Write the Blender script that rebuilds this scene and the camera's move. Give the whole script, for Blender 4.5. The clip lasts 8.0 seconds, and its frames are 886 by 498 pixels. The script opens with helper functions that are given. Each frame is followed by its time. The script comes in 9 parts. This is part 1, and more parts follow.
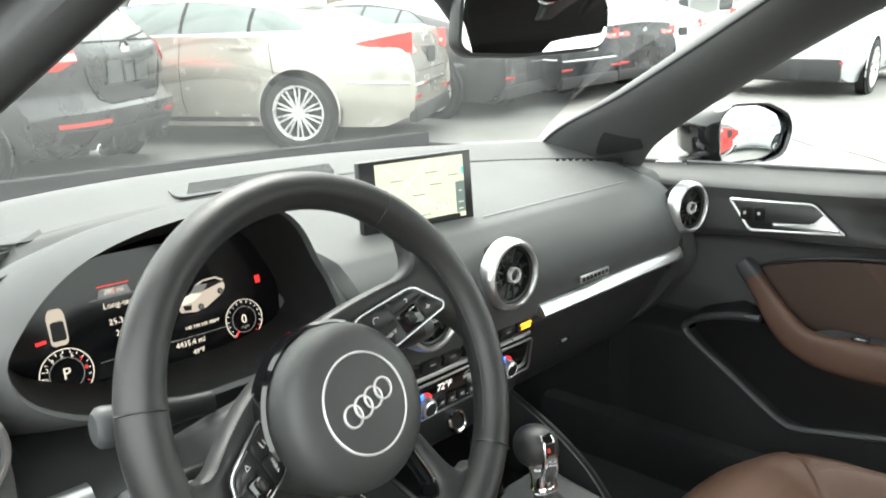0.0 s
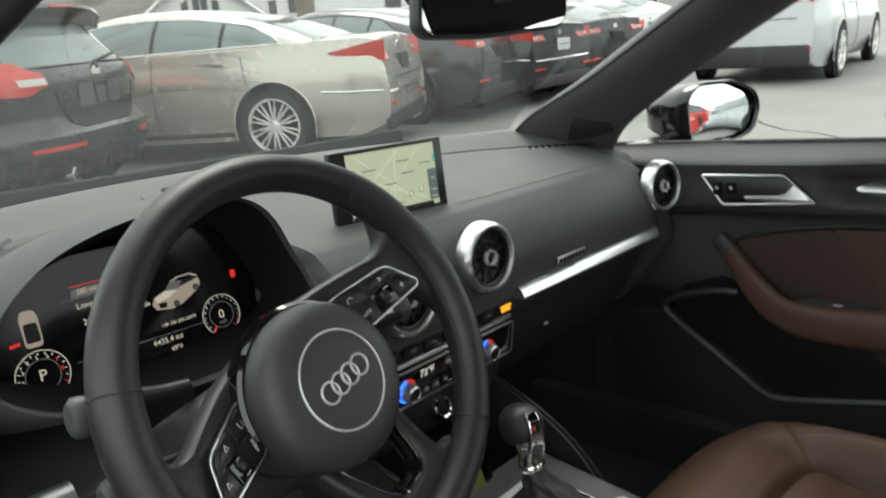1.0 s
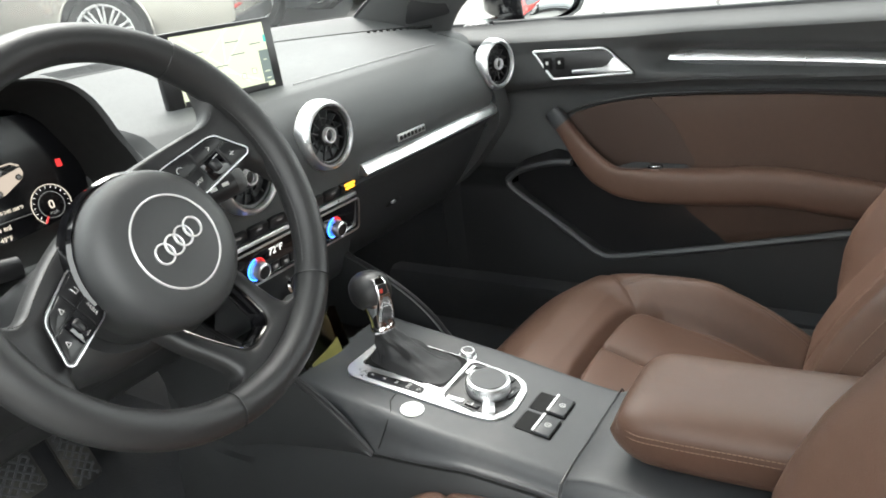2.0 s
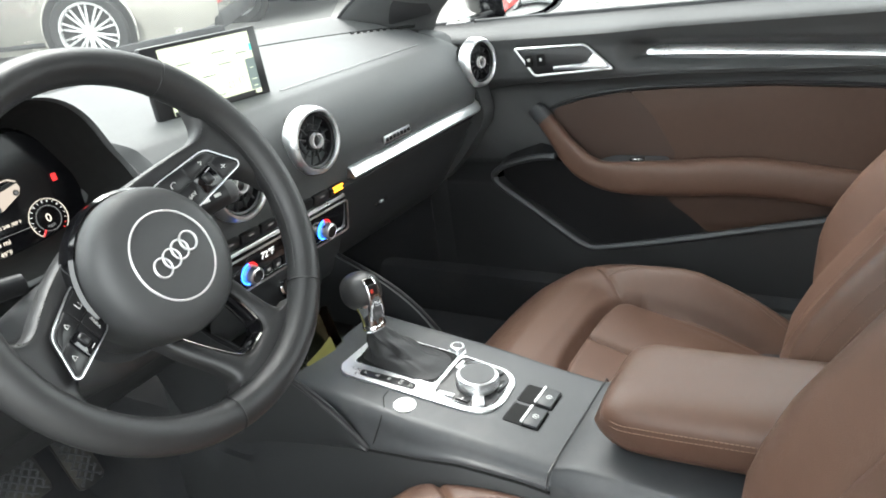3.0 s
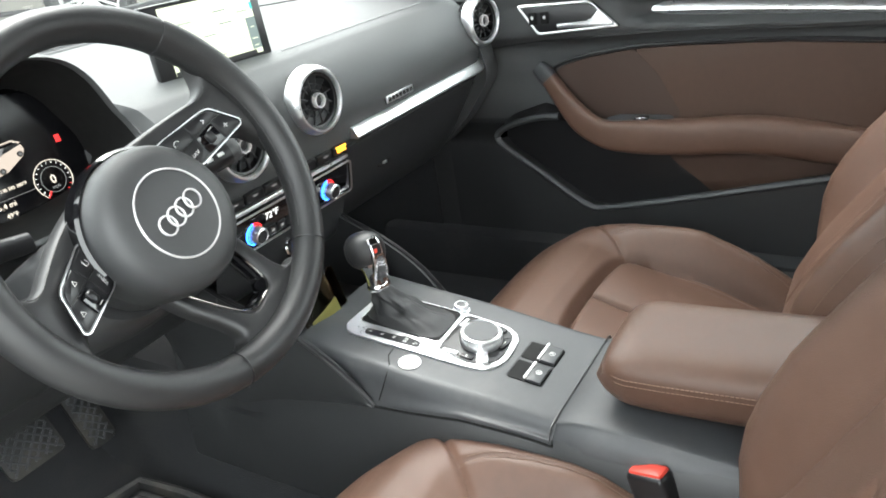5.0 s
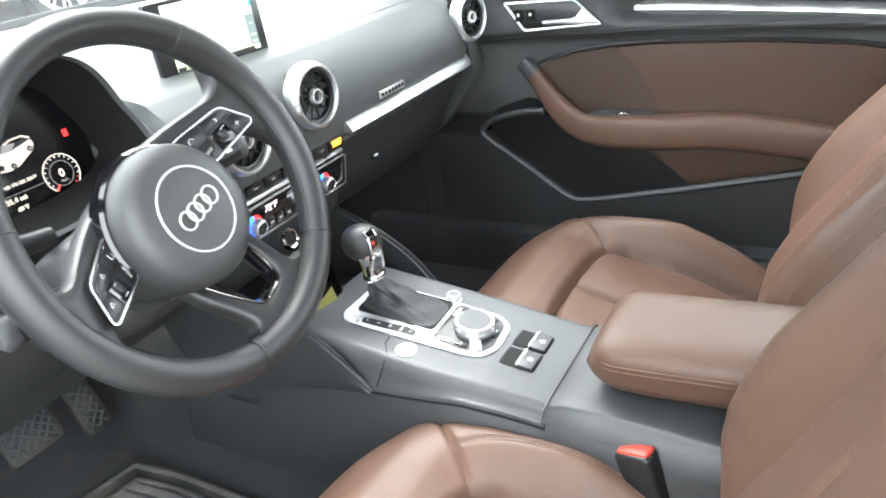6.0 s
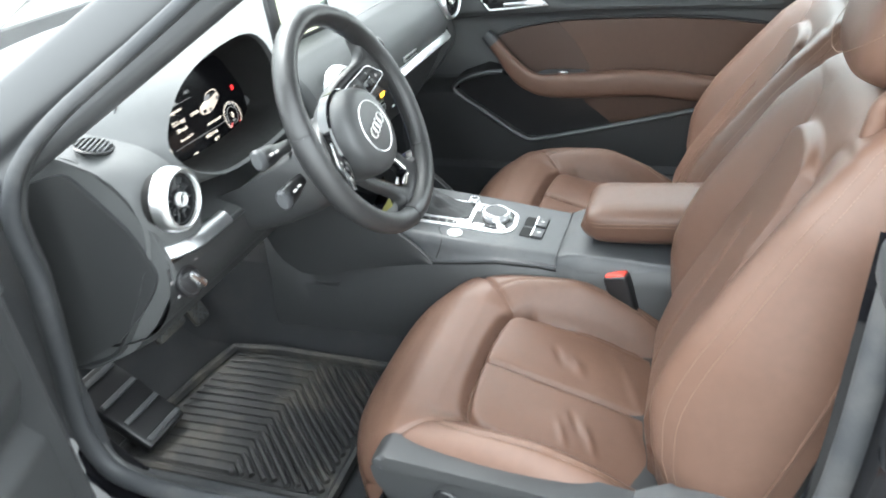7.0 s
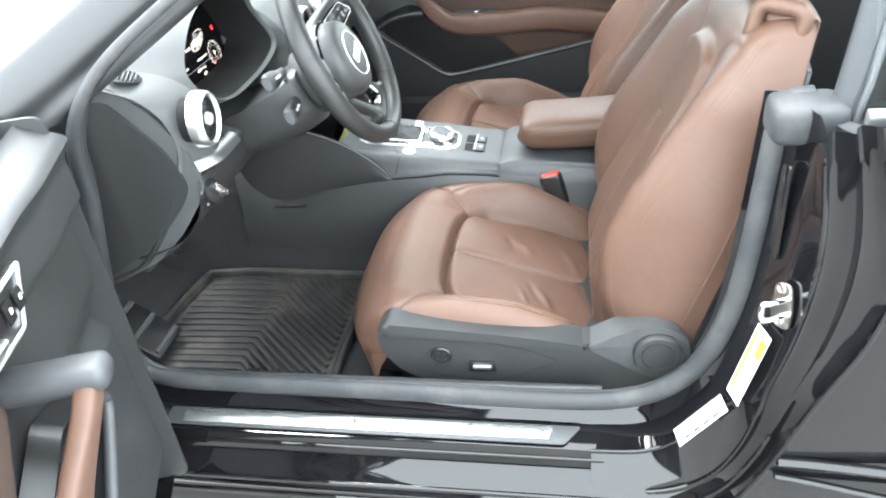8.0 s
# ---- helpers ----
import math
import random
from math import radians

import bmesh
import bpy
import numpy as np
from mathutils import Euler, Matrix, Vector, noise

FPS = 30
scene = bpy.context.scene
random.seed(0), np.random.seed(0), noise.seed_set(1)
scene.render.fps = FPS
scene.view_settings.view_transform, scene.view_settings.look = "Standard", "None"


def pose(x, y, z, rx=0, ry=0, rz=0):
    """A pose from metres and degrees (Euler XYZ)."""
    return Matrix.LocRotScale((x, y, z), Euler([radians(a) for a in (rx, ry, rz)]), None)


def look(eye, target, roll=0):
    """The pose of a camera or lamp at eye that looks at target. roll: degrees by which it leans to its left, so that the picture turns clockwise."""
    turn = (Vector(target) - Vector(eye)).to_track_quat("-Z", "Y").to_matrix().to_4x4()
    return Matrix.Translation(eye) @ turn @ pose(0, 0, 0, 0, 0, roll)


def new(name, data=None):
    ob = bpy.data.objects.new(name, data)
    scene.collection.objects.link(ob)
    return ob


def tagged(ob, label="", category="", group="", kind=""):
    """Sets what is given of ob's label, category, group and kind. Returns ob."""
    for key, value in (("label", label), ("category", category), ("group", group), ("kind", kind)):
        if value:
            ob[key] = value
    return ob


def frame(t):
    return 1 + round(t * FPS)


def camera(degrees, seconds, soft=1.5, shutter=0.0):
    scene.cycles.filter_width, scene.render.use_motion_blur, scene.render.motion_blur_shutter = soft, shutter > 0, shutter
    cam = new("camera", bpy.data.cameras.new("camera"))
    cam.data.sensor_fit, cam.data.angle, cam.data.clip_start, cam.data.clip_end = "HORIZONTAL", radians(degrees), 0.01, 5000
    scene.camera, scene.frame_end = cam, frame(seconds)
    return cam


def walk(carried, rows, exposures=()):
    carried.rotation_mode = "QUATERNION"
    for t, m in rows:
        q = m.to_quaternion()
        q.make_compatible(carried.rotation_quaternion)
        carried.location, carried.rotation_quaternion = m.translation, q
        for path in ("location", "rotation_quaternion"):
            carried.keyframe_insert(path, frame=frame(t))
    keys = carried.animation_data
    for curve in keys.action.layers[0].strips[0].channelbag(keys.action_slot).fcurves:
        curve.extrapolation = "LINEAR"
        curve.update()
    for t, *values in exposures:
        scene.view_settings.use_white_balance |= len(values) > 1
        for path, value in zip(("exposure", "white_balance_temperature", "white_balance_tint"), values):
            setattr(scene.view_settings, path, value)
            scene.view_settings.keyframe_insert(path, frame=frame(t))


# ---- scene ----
# The car stands on a lot that falls away a little under it: CAR lays the car's own axes
# (x to its right, y ahead, z up) into the level world.
UP = Vector((-0.0415, -0.0675, 1.0)).normalized()
CAR = Matrix.Rotation(radians(0.6), 4, "Z") @ UP.rotation_difference(Vector((0, 0, 1))).to_matrix().to_4x4()

cam = camera(62.0, 8.0, soft=1.8, shutter=0.25)
PATH = [
    (0, (-0.71, -0.453, 1.171), (0.668, 0.921, 0.708), -2.5),
    (0.5, (-0.693, -0.46, 1.167), (0.692, 0.939, 0.812), -3.1),
    (1, (-0.709, -0.469, 1.142), (0.7, 0.879, 0.695), -5.6),
    (1.2, (-0.726, -0.485, 1.133), (0.714, 0.767, 0.531), -6.2),
    (1.5, (-0.73, -0.522, 1.101), (0.781, 0.593, 0.412), -6.1),
    (1.7, (-0.729, -0.528, 1.099), (0.808, 0.538, 0.392), -6.3),
    (2.8, (-0.747, -0.547, 1.127), (0.791, 0.494, 0.386), -8.5),
    (3, (-0.748, -0.551, 1.129), (0.798, 0.472, 0.377), -8.5),
    (3.5, (-0.75, -0.554, 1.126), (0.793, 0.464, 0.363), -8.9),
    (4, (-0.756, -0.551, 1.136), (0.765, 0.498, 0.371), -9.3),
    (4.5, (-0.758, -0.551, 1.126), (0.743, 0.497, 0.321), -9.5),
    (4.7, (-0.753, -0.553, 1.123), (0.744, 0.487, 0.301), -9.4),
    (5.8, (-0.774, -0.557, 1.129), (0.745, 0.415, 0.264), -8.4),
    (6, (-0.798, -0.548, 1.151), (0.724, 0.41, 0.274), -8.2),
    (6.2, (-0.848, -0.542, 1.181), (0.685, 0.393, 0.301), -8.2),
    (6.5, (-1.013, -0.528, 1.245), (0.576, 0.291, 0.348), -7.8),
    (6.8, (-1.25, -0.5, 1.26), (0.382, 0.206, 0.344), -7.4),
    (7, (-1.37, -0.499, 1.299), (0.249, 0.153, 0.322), -6.7),
    (7.2, (-1.468, -0.519, 1.309), (0.114, 0.158, 0.29), -7.3),
    (7.5, (-1.573, -0.491, 1.311), (-0.009, 0.106, 0.217), -6.1),
    (8, (-1.673, -0.404, 1.346), (-0.037, -0.06, 0.248), -6.1),
]

walk(cam, [(t, CAR @ look(eye, target, roll)) for t, eye, target, roll in PATH],
     exposures=[(0.0, 2.15, 6450, 5), (0.3, 1.45, 6450, 4), (0.5, 1.2, 6450, 3), (1.0, 0.85, 6450, 4), (1.5, 1.65, 6450, 8), (3.0, 2.40, 6250, 7), (4.5, 2.32, 6250, 7), (6.0, 3.15, 6100, 7), (6.5, 3.15, 6000, 7), (7.0, 2.85, 6000, 6), (7.5, 3.0, 5950, 6), (8.0, 3.18, 5950, 6)])

# ---- light: a bright overcast sky ----
world = bpy.data.worlds.new("overcast_sky")
scene.world = world
world.use_nodes = True
wn = world.node_tree.nodes
wl = world.node_tree.links
wn.clear()
w_out = wn.new("ShaderNodeOutputWorld")
w_bg = wn.new("ShaderNodeBackground")
w_sky = wn.new("ShaderNodeTexSky")
w_sky.sky_type = "NISHITA"
w_sky.sun_disc = False
w_sky.sun_elevation = radians(55)
w_sky.sun_rotation = radians(38)
w_sky.air_density, w_sky.dust_density, w_sky.ozone_density = 1.0, 6.0, 1.0
# cloud cover: the sky's own light washed towards white
w_mix = wn.new("ShaderNodeMix")
w_mix.data_type = "RGBA"
w_mix.inputs["Factor"].default_value = 0.85
w_mix.inputs["B"].default_value = (9.3, 9.4, 9.1, 1)
wl.new(w_sky.outputs[0], w_mix.inputs["A"])
wl.new(w_mix.outputs["Result"], w_bg.inputs["Color"])
w_bg.inputs["Strength"].default_value = 0.15
wl.new(w_bg.outputs[0], w_out.inputs["Surface"])

sun = new("sun", bpy.data.lights.new("sun", "SUN"))
sun.data.energy = 1.0
sun.data.angle = radians(25)
sun.data.color = (1.0, 0.97, 0.93)
sun.matrix_world = look((0, 0, 30), (-12.8, -16.5, 0))


# ---- materials ----
def surface(name, base, rough=0.5, metal=0.0, var=0.12, var_scale=6.0, grain=0.0, grain_scale=400.0, kind="noise",
            coat=0.0, spec=0.5, rough_var=0.1, dirt=None, dirt_amount=0.0, dirt_scale=3.0, trans=0.0, emit=None, emit_power=0.0):
    """A node material: base colour broken up at two scales, uneven gloss, fine relief."""
    m = bpy.data.materials.new(name)
    m.use_nodes = True
    n, l = m.node_tree.nodes, m.node_tree.links
    b = n["Principled BSDF"]
    b.inputs["Metallic"].default_value = metal
    b.inputs["Coat Weight"].default_value = coat
    b.inputs["Coat Roughness"].default_value = 0.04
    b.inputs["Specular IOR Level"].default_value = spec
    b.inputs["Transmission Weight"].default_value = trans
    co = n.new("ShaderNodeTexCoord")
    big = n.new("ShaderNodeTexNoise")
    big.inputs["Scale"].default_value = var_scale
    big.inputs["Detail"].default_value = 6
    l.new(co.outputs["Object"], big.inputs["Vector"])
    fine = n.new("ShaderNodeTexNoise")
    fine.inputs["Scale"].default_value = var_scale * 14
    fine.inputs["Detail"].default_value = 3
    l.new(co.outputs["Object"], fine.inputs["Vector"])
    mul = n.new("ShaderNodeMath")
    mul.operation = "MULTIPLY_ADD"
    l.new(big.outputs["Fac"], mul.inputs[0])
    mul.inputs[1].default_value = 0.65
    half = n.new("ShaderNodeMath")
    half.operation = "MULTIPLY"
    half.inputs[1].default_value = 0.35
    l.new(fine.outputs["Fac"], half.inputs[0])
    l.new(half.outputs[0], mul.inputs[2])
    ramp = n.new("ShaderNodeMapRange")
    ramp.inputs["From Min"].default_value, ramp.inputs["From Max"].default_value = 0.3, 0.7
    ramp.inputs["To Min"].default_value, ramp.inputs["To Max"].default_value = 1 - var, 1 + var
    l.new(mul.outputs[0], ramp.inputs["Value"])
    tint = n.new("ShaderNodeVectorMath")
    tint.operation = "SCALE"
    tint.inputs[0].default_value = base
    l.new(ramp.outputs[0], tint.inputs["Scale"])
    colour = tint.outputs[0]
    if dirt:
        spots = n.new("ShaderNodeTexNoise")
        spots.inputs["Scale"].default_value = dirt_scale
        spots.inputs["Detail"].default_value = 9
        spots.inputs["Roughness"].default_value = 0.65
        l.new(co.outputs["Object"], spots.inputs["Vector"])
        cut = n.new("ShaderNodeMapRange")
        cut.inputs["From Min"].default_value, cut.inputs["From Max"].default_value = 0.5, 0.72
        cut.inputs["To Max"].default_value = dirt_amount
        l.new(spots.outputs["Fac"], cut.inputs["Value"])
        mixed = n.new("ShaderNodeMix")
        mixed.data_type = "RGBA"
        mixed.inputs["B"].default_value = (*dirt, 1)
        l.new(cut.outputs[0], mixed.inputs["Factor"])
        l.new(colour, mixed.inputs["A"])
        colour = mixed.outputs["Result"]
    l.new(colour, b.inputs["Base Color"])
    rr = n.new("ShaderNodeMapRange")
    rr.inputs["From Min"].default_value, rr.inputs["From Max"].default_value = 0.3, 0.7
    rr.inputs["To Min"].default_value, rr.inputs["To Max"].default_value = max(0.01, rough - rough_var * rough), min(1, rough + rough_var * rough)
    l.new(mul.outputs[0], rr.inputs["Value"])
    l.new(rr.outputs[0], b.inputs["Roughness"])
    if grain:
        if kind == "cells":
            tex = n.new("ShaderNodeTexVoronoi")
            tex.feature = "DISTANCE_TO_EDGE"
            height = tex.outputs["Distance"]
        else:
            tex = n.new("ShaderNodeTexNoise")
            tex.inputs["Detail"].default_value = 4
            height = tex.outputs["Fac"]
        tex.inputs["Scale"].default_value = grain_scale
        l.new(co.outputs["Object"], tex.inputs["Vector"])
        bump = n.new("ShaderNodeBump")
        bump.inputs["Strength"].default_value = grain
        bump.inputs["Distance"].default_value = 0.6 / grain_scale
        l.new(height, bump.inputs["Height"])
        l.new(bump.outputs[0], b.inputs["Normal"])
    if emit:
        b.inputs["Emission Color"].default_value = (*emit, 1)
        b.inputs["Emission Strength"].default_value = emit_power
    return m


def clear_glass(name, tint=(1, 1, 1), gloss=1.0):
    """A thin pane: straight through, with the gloss of glass."""
    m = bpy.data.materials.new(name)
    m.use_nodes = True
    n, l = m.node_tree.nodes, m.node_tree.links
    n.clear()
    out = n.new("ShaderNodeOutputMaterial")
    mix = n.new("ShaderNodeMixShader")
    see = n.new("ShaderNodeBsdfTransparent")
    see.inputs["Color"].default_value = (*tint, 1)
    shine = n.new("ShaderNodeBsdfGlossy")
    shine.inputs["Roughness"].default_value = 0.02
    fres = n.new("ShaderNodeFresnel")
    fres.inputs["IOR"].default_value = 1.45
    amount = n.new("ShaderNodeMath")
    amount.operation = "MULTIPLY"
    amount.inputs[1].default_value = gloss
    l.new(fres.outputs[0], amount.inputs[0])
    l.new(amount.outputs[0], mix.inputs[0])
    l.new(see.outputs[0], mix.inputs[1])
    l.new(shine.outputs[0], mix.inputs[2])
    l.new(mix.outputs[0], out.inputs["Surface"])
    return m


def glow(name, colour, power):
    m = bpy.data.materials.new(name)
    m.use_nodes = True
    b = m.node_tree.nodes["Principled BSDF"]
    b.inputs["Base Color"].default_value = (0.02, 0.02, 0.02, 1)
    b.inputs["Roughness"].default_value = 0.3
    b.inputs["Emission Color"].default_value = (*colour, 1)
    b.inputs["Emission Strength"].default_value = power
    return m


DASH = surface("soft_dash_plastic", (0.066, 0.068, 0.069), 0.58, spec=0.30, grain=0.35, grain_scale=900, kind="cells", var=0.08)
BLACKHOLE = surface("matt_black_recess", (0.006, 0.006, 0.006), 0.8, spec=0.25, var=0.05)
# black trim of the right pillar, lightened to paint in the daylight on it
PILLARTRIM = surface("lightened_black_pillar", (0.078, 0.079, 0.080), 0.55, grain=0.3, grain_scale=700, var=0.1)
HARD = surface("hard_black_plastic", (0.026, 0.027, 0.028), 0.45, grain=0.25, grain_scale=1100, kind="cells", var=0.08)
GREYP = surface("grey_moulded_plastic", (0.044, 0.046, 0.049), 0.48, grain=0.25, grain_scale=1000, kind="cells", var=0.1,
                dirt=(0.16, 0.15, 0.14), dirt_amount=0.18, dirt_scale=9)
HUBPLASTIC = surface("soft_hub_plastic", (0.040, 0.041, 0.042), 0.46, grain=0.3, grain_scale=1200, kind="cells", var=0.07)
PIANO = surface("gloss_black_trim", (0.006, 0.006, 0.007), 0.08, var=0.05, coat=0.6)
SATINB = surface("satin_black_trim", (0.012, 0.012, 0.013), 0.32, var=0.05)
WHEELHIDE = surface("black_leather", (0.020, 0.020, 0.0205), 0.40, grain=0.3, grain_scale=750, kind="cells", var=0.14, var_scale=9)
BOOTHIDE = surface("thin_black_leather", (0.018, 0.018, 0.019), 0.5, grain=0.4, grain_scale=500, kind="cells", var=0.15)
HIDE = surface("chestnut_leather", (0.098, 0.0555, 0.0395), 0.40, spec=0.34, grain=0.42, grain_scale=620, kind="cells", var=0.13, var_scale=5,
               dirt=(0.16, 0.095, 0.068), dirt_amount=0.2, dirt_scale=4)
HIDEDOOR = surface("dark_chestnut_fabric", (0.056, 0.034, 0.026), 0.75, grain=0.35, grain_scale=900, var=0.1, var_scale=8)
THREAD = surface("tan_thread", (0.165, 0.105, 0.073), 0.7, var=0.1)
DARKTHREAD = surface("dark_thread", (0.05, 0.05, 0.05), 0.7, var=0.1)
SATIN = surface("satin_aluminium", (0.80, 0.81, 0.82), 0.34, metal=1.0, var=0.03, var_scale=30, rough_var=0.25)
CHROME = surface("chrome", (0.82, 0.82, 0.83), 0.07, metal=1.0, var=0.02)
DARKCHROME = surface("smoked_chrome", (0.52, 0.50, 0.47), 0.12, metal=1.0, var=0.05)
CARPET = surface("charcoal_carpet", (0.014, 0.015, 0.017), 0.95, grain=1.0, grain_scale=420, var=0.35, var_scale=30,
                 dirt=(0.09, 0.083, 0.075), dirt_amount=0.15, dirt_scale=6)
RUBBERMAT = surface("dusty_rubber", (0.020, 0.020, 0.020), 0.5, grain=0.3, grain_scale=300, var=0.25, var_scale=12,
                    dirt=(0.13, 0.115, 0.09), dirt_amount=0.6, dirt_scale=7)
SEAL = surface("door_seal_rubber", (0.026, 0.028, 0.031), 0.66, grain=0.2, grain_scale=300, var=0.15, var_scale=10,
               dirt=(0.15, 0.14, 0.13), dirt_amount=0.25, dirt_scale=10)
BLACKPAINT = surface("black_car_paint", (0.005, 0.005, 0.006), 0.05, coat=0.4, var=0.05, rough_var=0.05, dirt=(0.12, 0.115, 0.11), dirt_amount=0.035, dirt_scale=22)
BLACKPAINT.node_tree.nodes["Principled BSDF"].inputs["Specular IOR Level"].default_value = 0.3
PILLARTRIM.node_tree.nodes["Principled BSDF"].inputs["Specular IOR Level"].default_value = 0.35
BRIGHTTRIM = surface("bright_silver_trim", (0.84, 0.84, 0.84), 0.24, metal=0.55, var=0.02)
CREASEGLINT = surface("crease_highlight", (0.19, 0.195, 0.195), 0.5, var=0.05)
# the seats' chestnut leather, darkened to paint in shade on the door insert
DOORHIDE = surface("shaded_chestnut_door_leather", (0.070, 0.0405, 0.029), 0.5, spec=0.3, grain=0.42, grain_scale=620, kind="cells", var=0.12, var_scale=5)
SHADEDMETAL = surface("shaded_aluminium", (0.36, 0.365, 0.37), 0.38, metal=1.0, var=0.05, var_scale=30)
HEADLINER = surface("black_headliner", (0.02, 0.02, 0.021), 0.9, grain=0.5, grain_scale=500, var=0.12)
STEEL = surface("zinc_steel", (0.62, 0.60, 0.55), 0.3, metal=1.0, var=0.1, var_scale=25)
WHITELABEL = surface("white_label", (0.75, 0.75, 0.73), 0.5, var=0.04)
GREYLABEL = surface("silver_grey_label", (0.42, 0.43, 0.43), 0.45, var=0.05)
YELLOWLABEL = surface("yellow_label", (0.62, 0.45, 0.05), 0.5, var=0.06)
INK = surface("black_ink", (0.03, 0.03, 0.03), 0.6, var=0.05)
REDPLASTIC = surface("red_buckle_plastic", (0.62, 0.06, 0.04), 0.4, var=0.06)
WHITEMARK = surface("white_marking", (0.62, 0.62, 0.60), 0.5, var=0.04)
WEBBING = surface("black_webbing", (0.02, 0.02, 0.02), 0.75, grain=0.6, grain_scale=700, var=0.1)
MIRROR = surface("mirror_silver", (0.86, 0.88, 0.89), 0.01, metal=1.0, var=0.0, rough_var=0.0)
GLASS = clear_glass("windscreen_glass", (0.93, 0.96, 0.95), 0.42)
LIT_WHITE = glow("lit_white_symbols", (1.0, 0.96, 0.9), 0.36)
LIT_WARM = glow("lit_cream_symbols", (1.0, 0.86, 0.7), 0.28)
LIT_RED = glow("lit_red_symbols", (1.0, 0.03, 0.03), 0.34)
LIT_AMBER = glow("lit_amber_symbols", (1.0, 0.36, 0.02), 0.9)
LIT_BLUE = glow("lit_blue_arc", (0.03, 0.16, 1.0), 1.6)
LIT_MAP = glow("lit_map_cream", (0.80, 0.84, 0.58), 0.31)
LIT_MAPDARK = glow("lit_map_grey", (0.10, 0.13, 0.12), 0.5)
LIT_MAPROAD = glow("lit_map_road", (0.82, 0.86, 0.61), 0.375)
LIT_TEAL = glow("lit_map_teal", (0.02, 0.35, 0.30), 0.5)
LIT_CAR = glow("lit_car_picture", (0.75, 0.62, 0.50), 0.22)
LIT_GREY = glow("lit_dim_grey", (0.35, 0.34, 0.33), 0.15)
SCREENBLACK = surface("black_screen_glass", (0.004, 0.004, 0.005), 0.12, var=0.02)
SLEEVE = clear_glass("clear_film", (0.62, 0.64, 0.48), 1.0)
SLEEVEBAND = surface("olive_print", (0.17, 0.16, 0.045), 0.4, var=0.15)


# ---- mesh helpers ----
BASE = {}


def crom(points, n, closed=False):
    """A smooth curve through the points, as n samples."""
    p = np.asarray(points, float)
    k = len(p)
    p = np.concatenate([p[-1:], p, p[:2]]) if closed else np.concatenate([2 * p[:1] - p[1:2], p, 2 * p[-1:] - p[-2:-1]])
    u = np.linspace(0, k if closed else k - 1, n, endpoint=not closed)
    i = np.minimum(u.astype(int), (k if closed else k - 1) - 1)
    f = (u - i)[:, None]
    a, b, c, d = p[i], p[i + 1], p[i + 2], p[i + 3]
    return 0.5 * (2 * b + (c - a) * f + (2 * a - 5 * b + 4 * c - d) * f**2 + (3 * b - a - 3 * c + d) * f**3)


def sheet(grid, close_u=False, close_v=False, caps=False):
    """A bmesh over a grid of places (rows by columns)."""
    g = np.asarray(grid, float)
    nu, nv = g.shape[:2]
    bm = bmesh.new()
    vs = [[bm.verts.new(g[i, j]) for j in range(nv)] for i in range(nu)]
    for i in range(nu if close_u else nu - 1):
        for j in range(nv if close_v else nv - 1):
            a, b = (i + 1) % nu, (j + 1) % nv
            bm.faces.new((vs[i][j], vs[a][j], vs[a][b], vs[i][b]))
    if caps:
        bm.faces.new(vs[0])
        bm.faces.new(vs[-1][::-1])
    return bm


def thicken(bm, depth):
    """Gives an open sheet a thickness, away from its normals."""
    bmesh.ops.recalc_face_normals(bm, faces=bm.faces)
    bmesh.ops.solidify(bm, geom=bm.faces[:], thickness=depth)
    return bm


def loft(curves, n_across, n_along, closed=False, caps=False):
    """Through control curves with equal counts of points; closed: each curve is a ring."""
    rows = np.array([crom(c, n_along, closed) for c in curves])
    cols = np.stack([crom(rows[:, j], n_across) for j in range(n_along)], 1)
    return sheet(cols, close_v=closed, caps=caps)


def tube(path, radius, n=8, closed=False, flat=1.0, up=(0, 0, 1)):
    """A round or flattened bar along a path."""
    p = np.asarray(path, float)
    k = len(p)
    rad = np.broadcast_to(np.asarray(radius, float), (k,))
    rings = []
    for i in range(k):
        d = p[(i + 1) % k] - p[i - 1] if closed or 0 < i < k - 1 else (p[1] - p[0] if i == 0 else p[-1] - p[-2])
        d = d / (np.linalg.norm(d) + 1e-9)
        s = np.cross(d, up)
        if np.linalg.norm(s) < 1e-3:
            s = np.cross(d, (1, 0, 0))
        s /= np.linalg.norm(s)
        w = np.cross(s, d)
        a = np.linspace(0, 2 * np.pi, n, endpoint=False)[:, None]
        rings.append(p[i] + rad[i] * (np.cos(a) * s + flat * np.sin(a) * w))
    return sheet(rings, close_u=closed, close_v=True, caps=not closed)


def lathe(profile, n=32, m=Matrix()):
    """Turns (radius, height) points round the local z axis."""
    a = np.linspace(0, 2 * np.pi, n, endpoint=False)
    rows = [[(r * np.cos(t), r * np.sin(t), h) for t in a] for r, h in profile]
    bm = sheet(rows, close_v=True)
    bmesh.ops.remove_doubles(bm, verts=bm.verts, dist=1e-6)
    bm.transform(m)
    return bm


def rbox(centre, size, bevel=0.004, seg=2, m=Matrix()):
    bm = bmesh.new()
    bmesh.ops.create_cube(bm, size=1)
    bm.transform(Matrix.Diagonal((*size, 1)))
    if bevel:
        bmesh.ops.bevel(bm, geom=bm.edges[:], offset=min(bevel, min(size) * 0.45), segments=seg, profile=0.5, affect="EDGES")
    bm.transform(m @ Matrix.Translation(centre))
    return bm


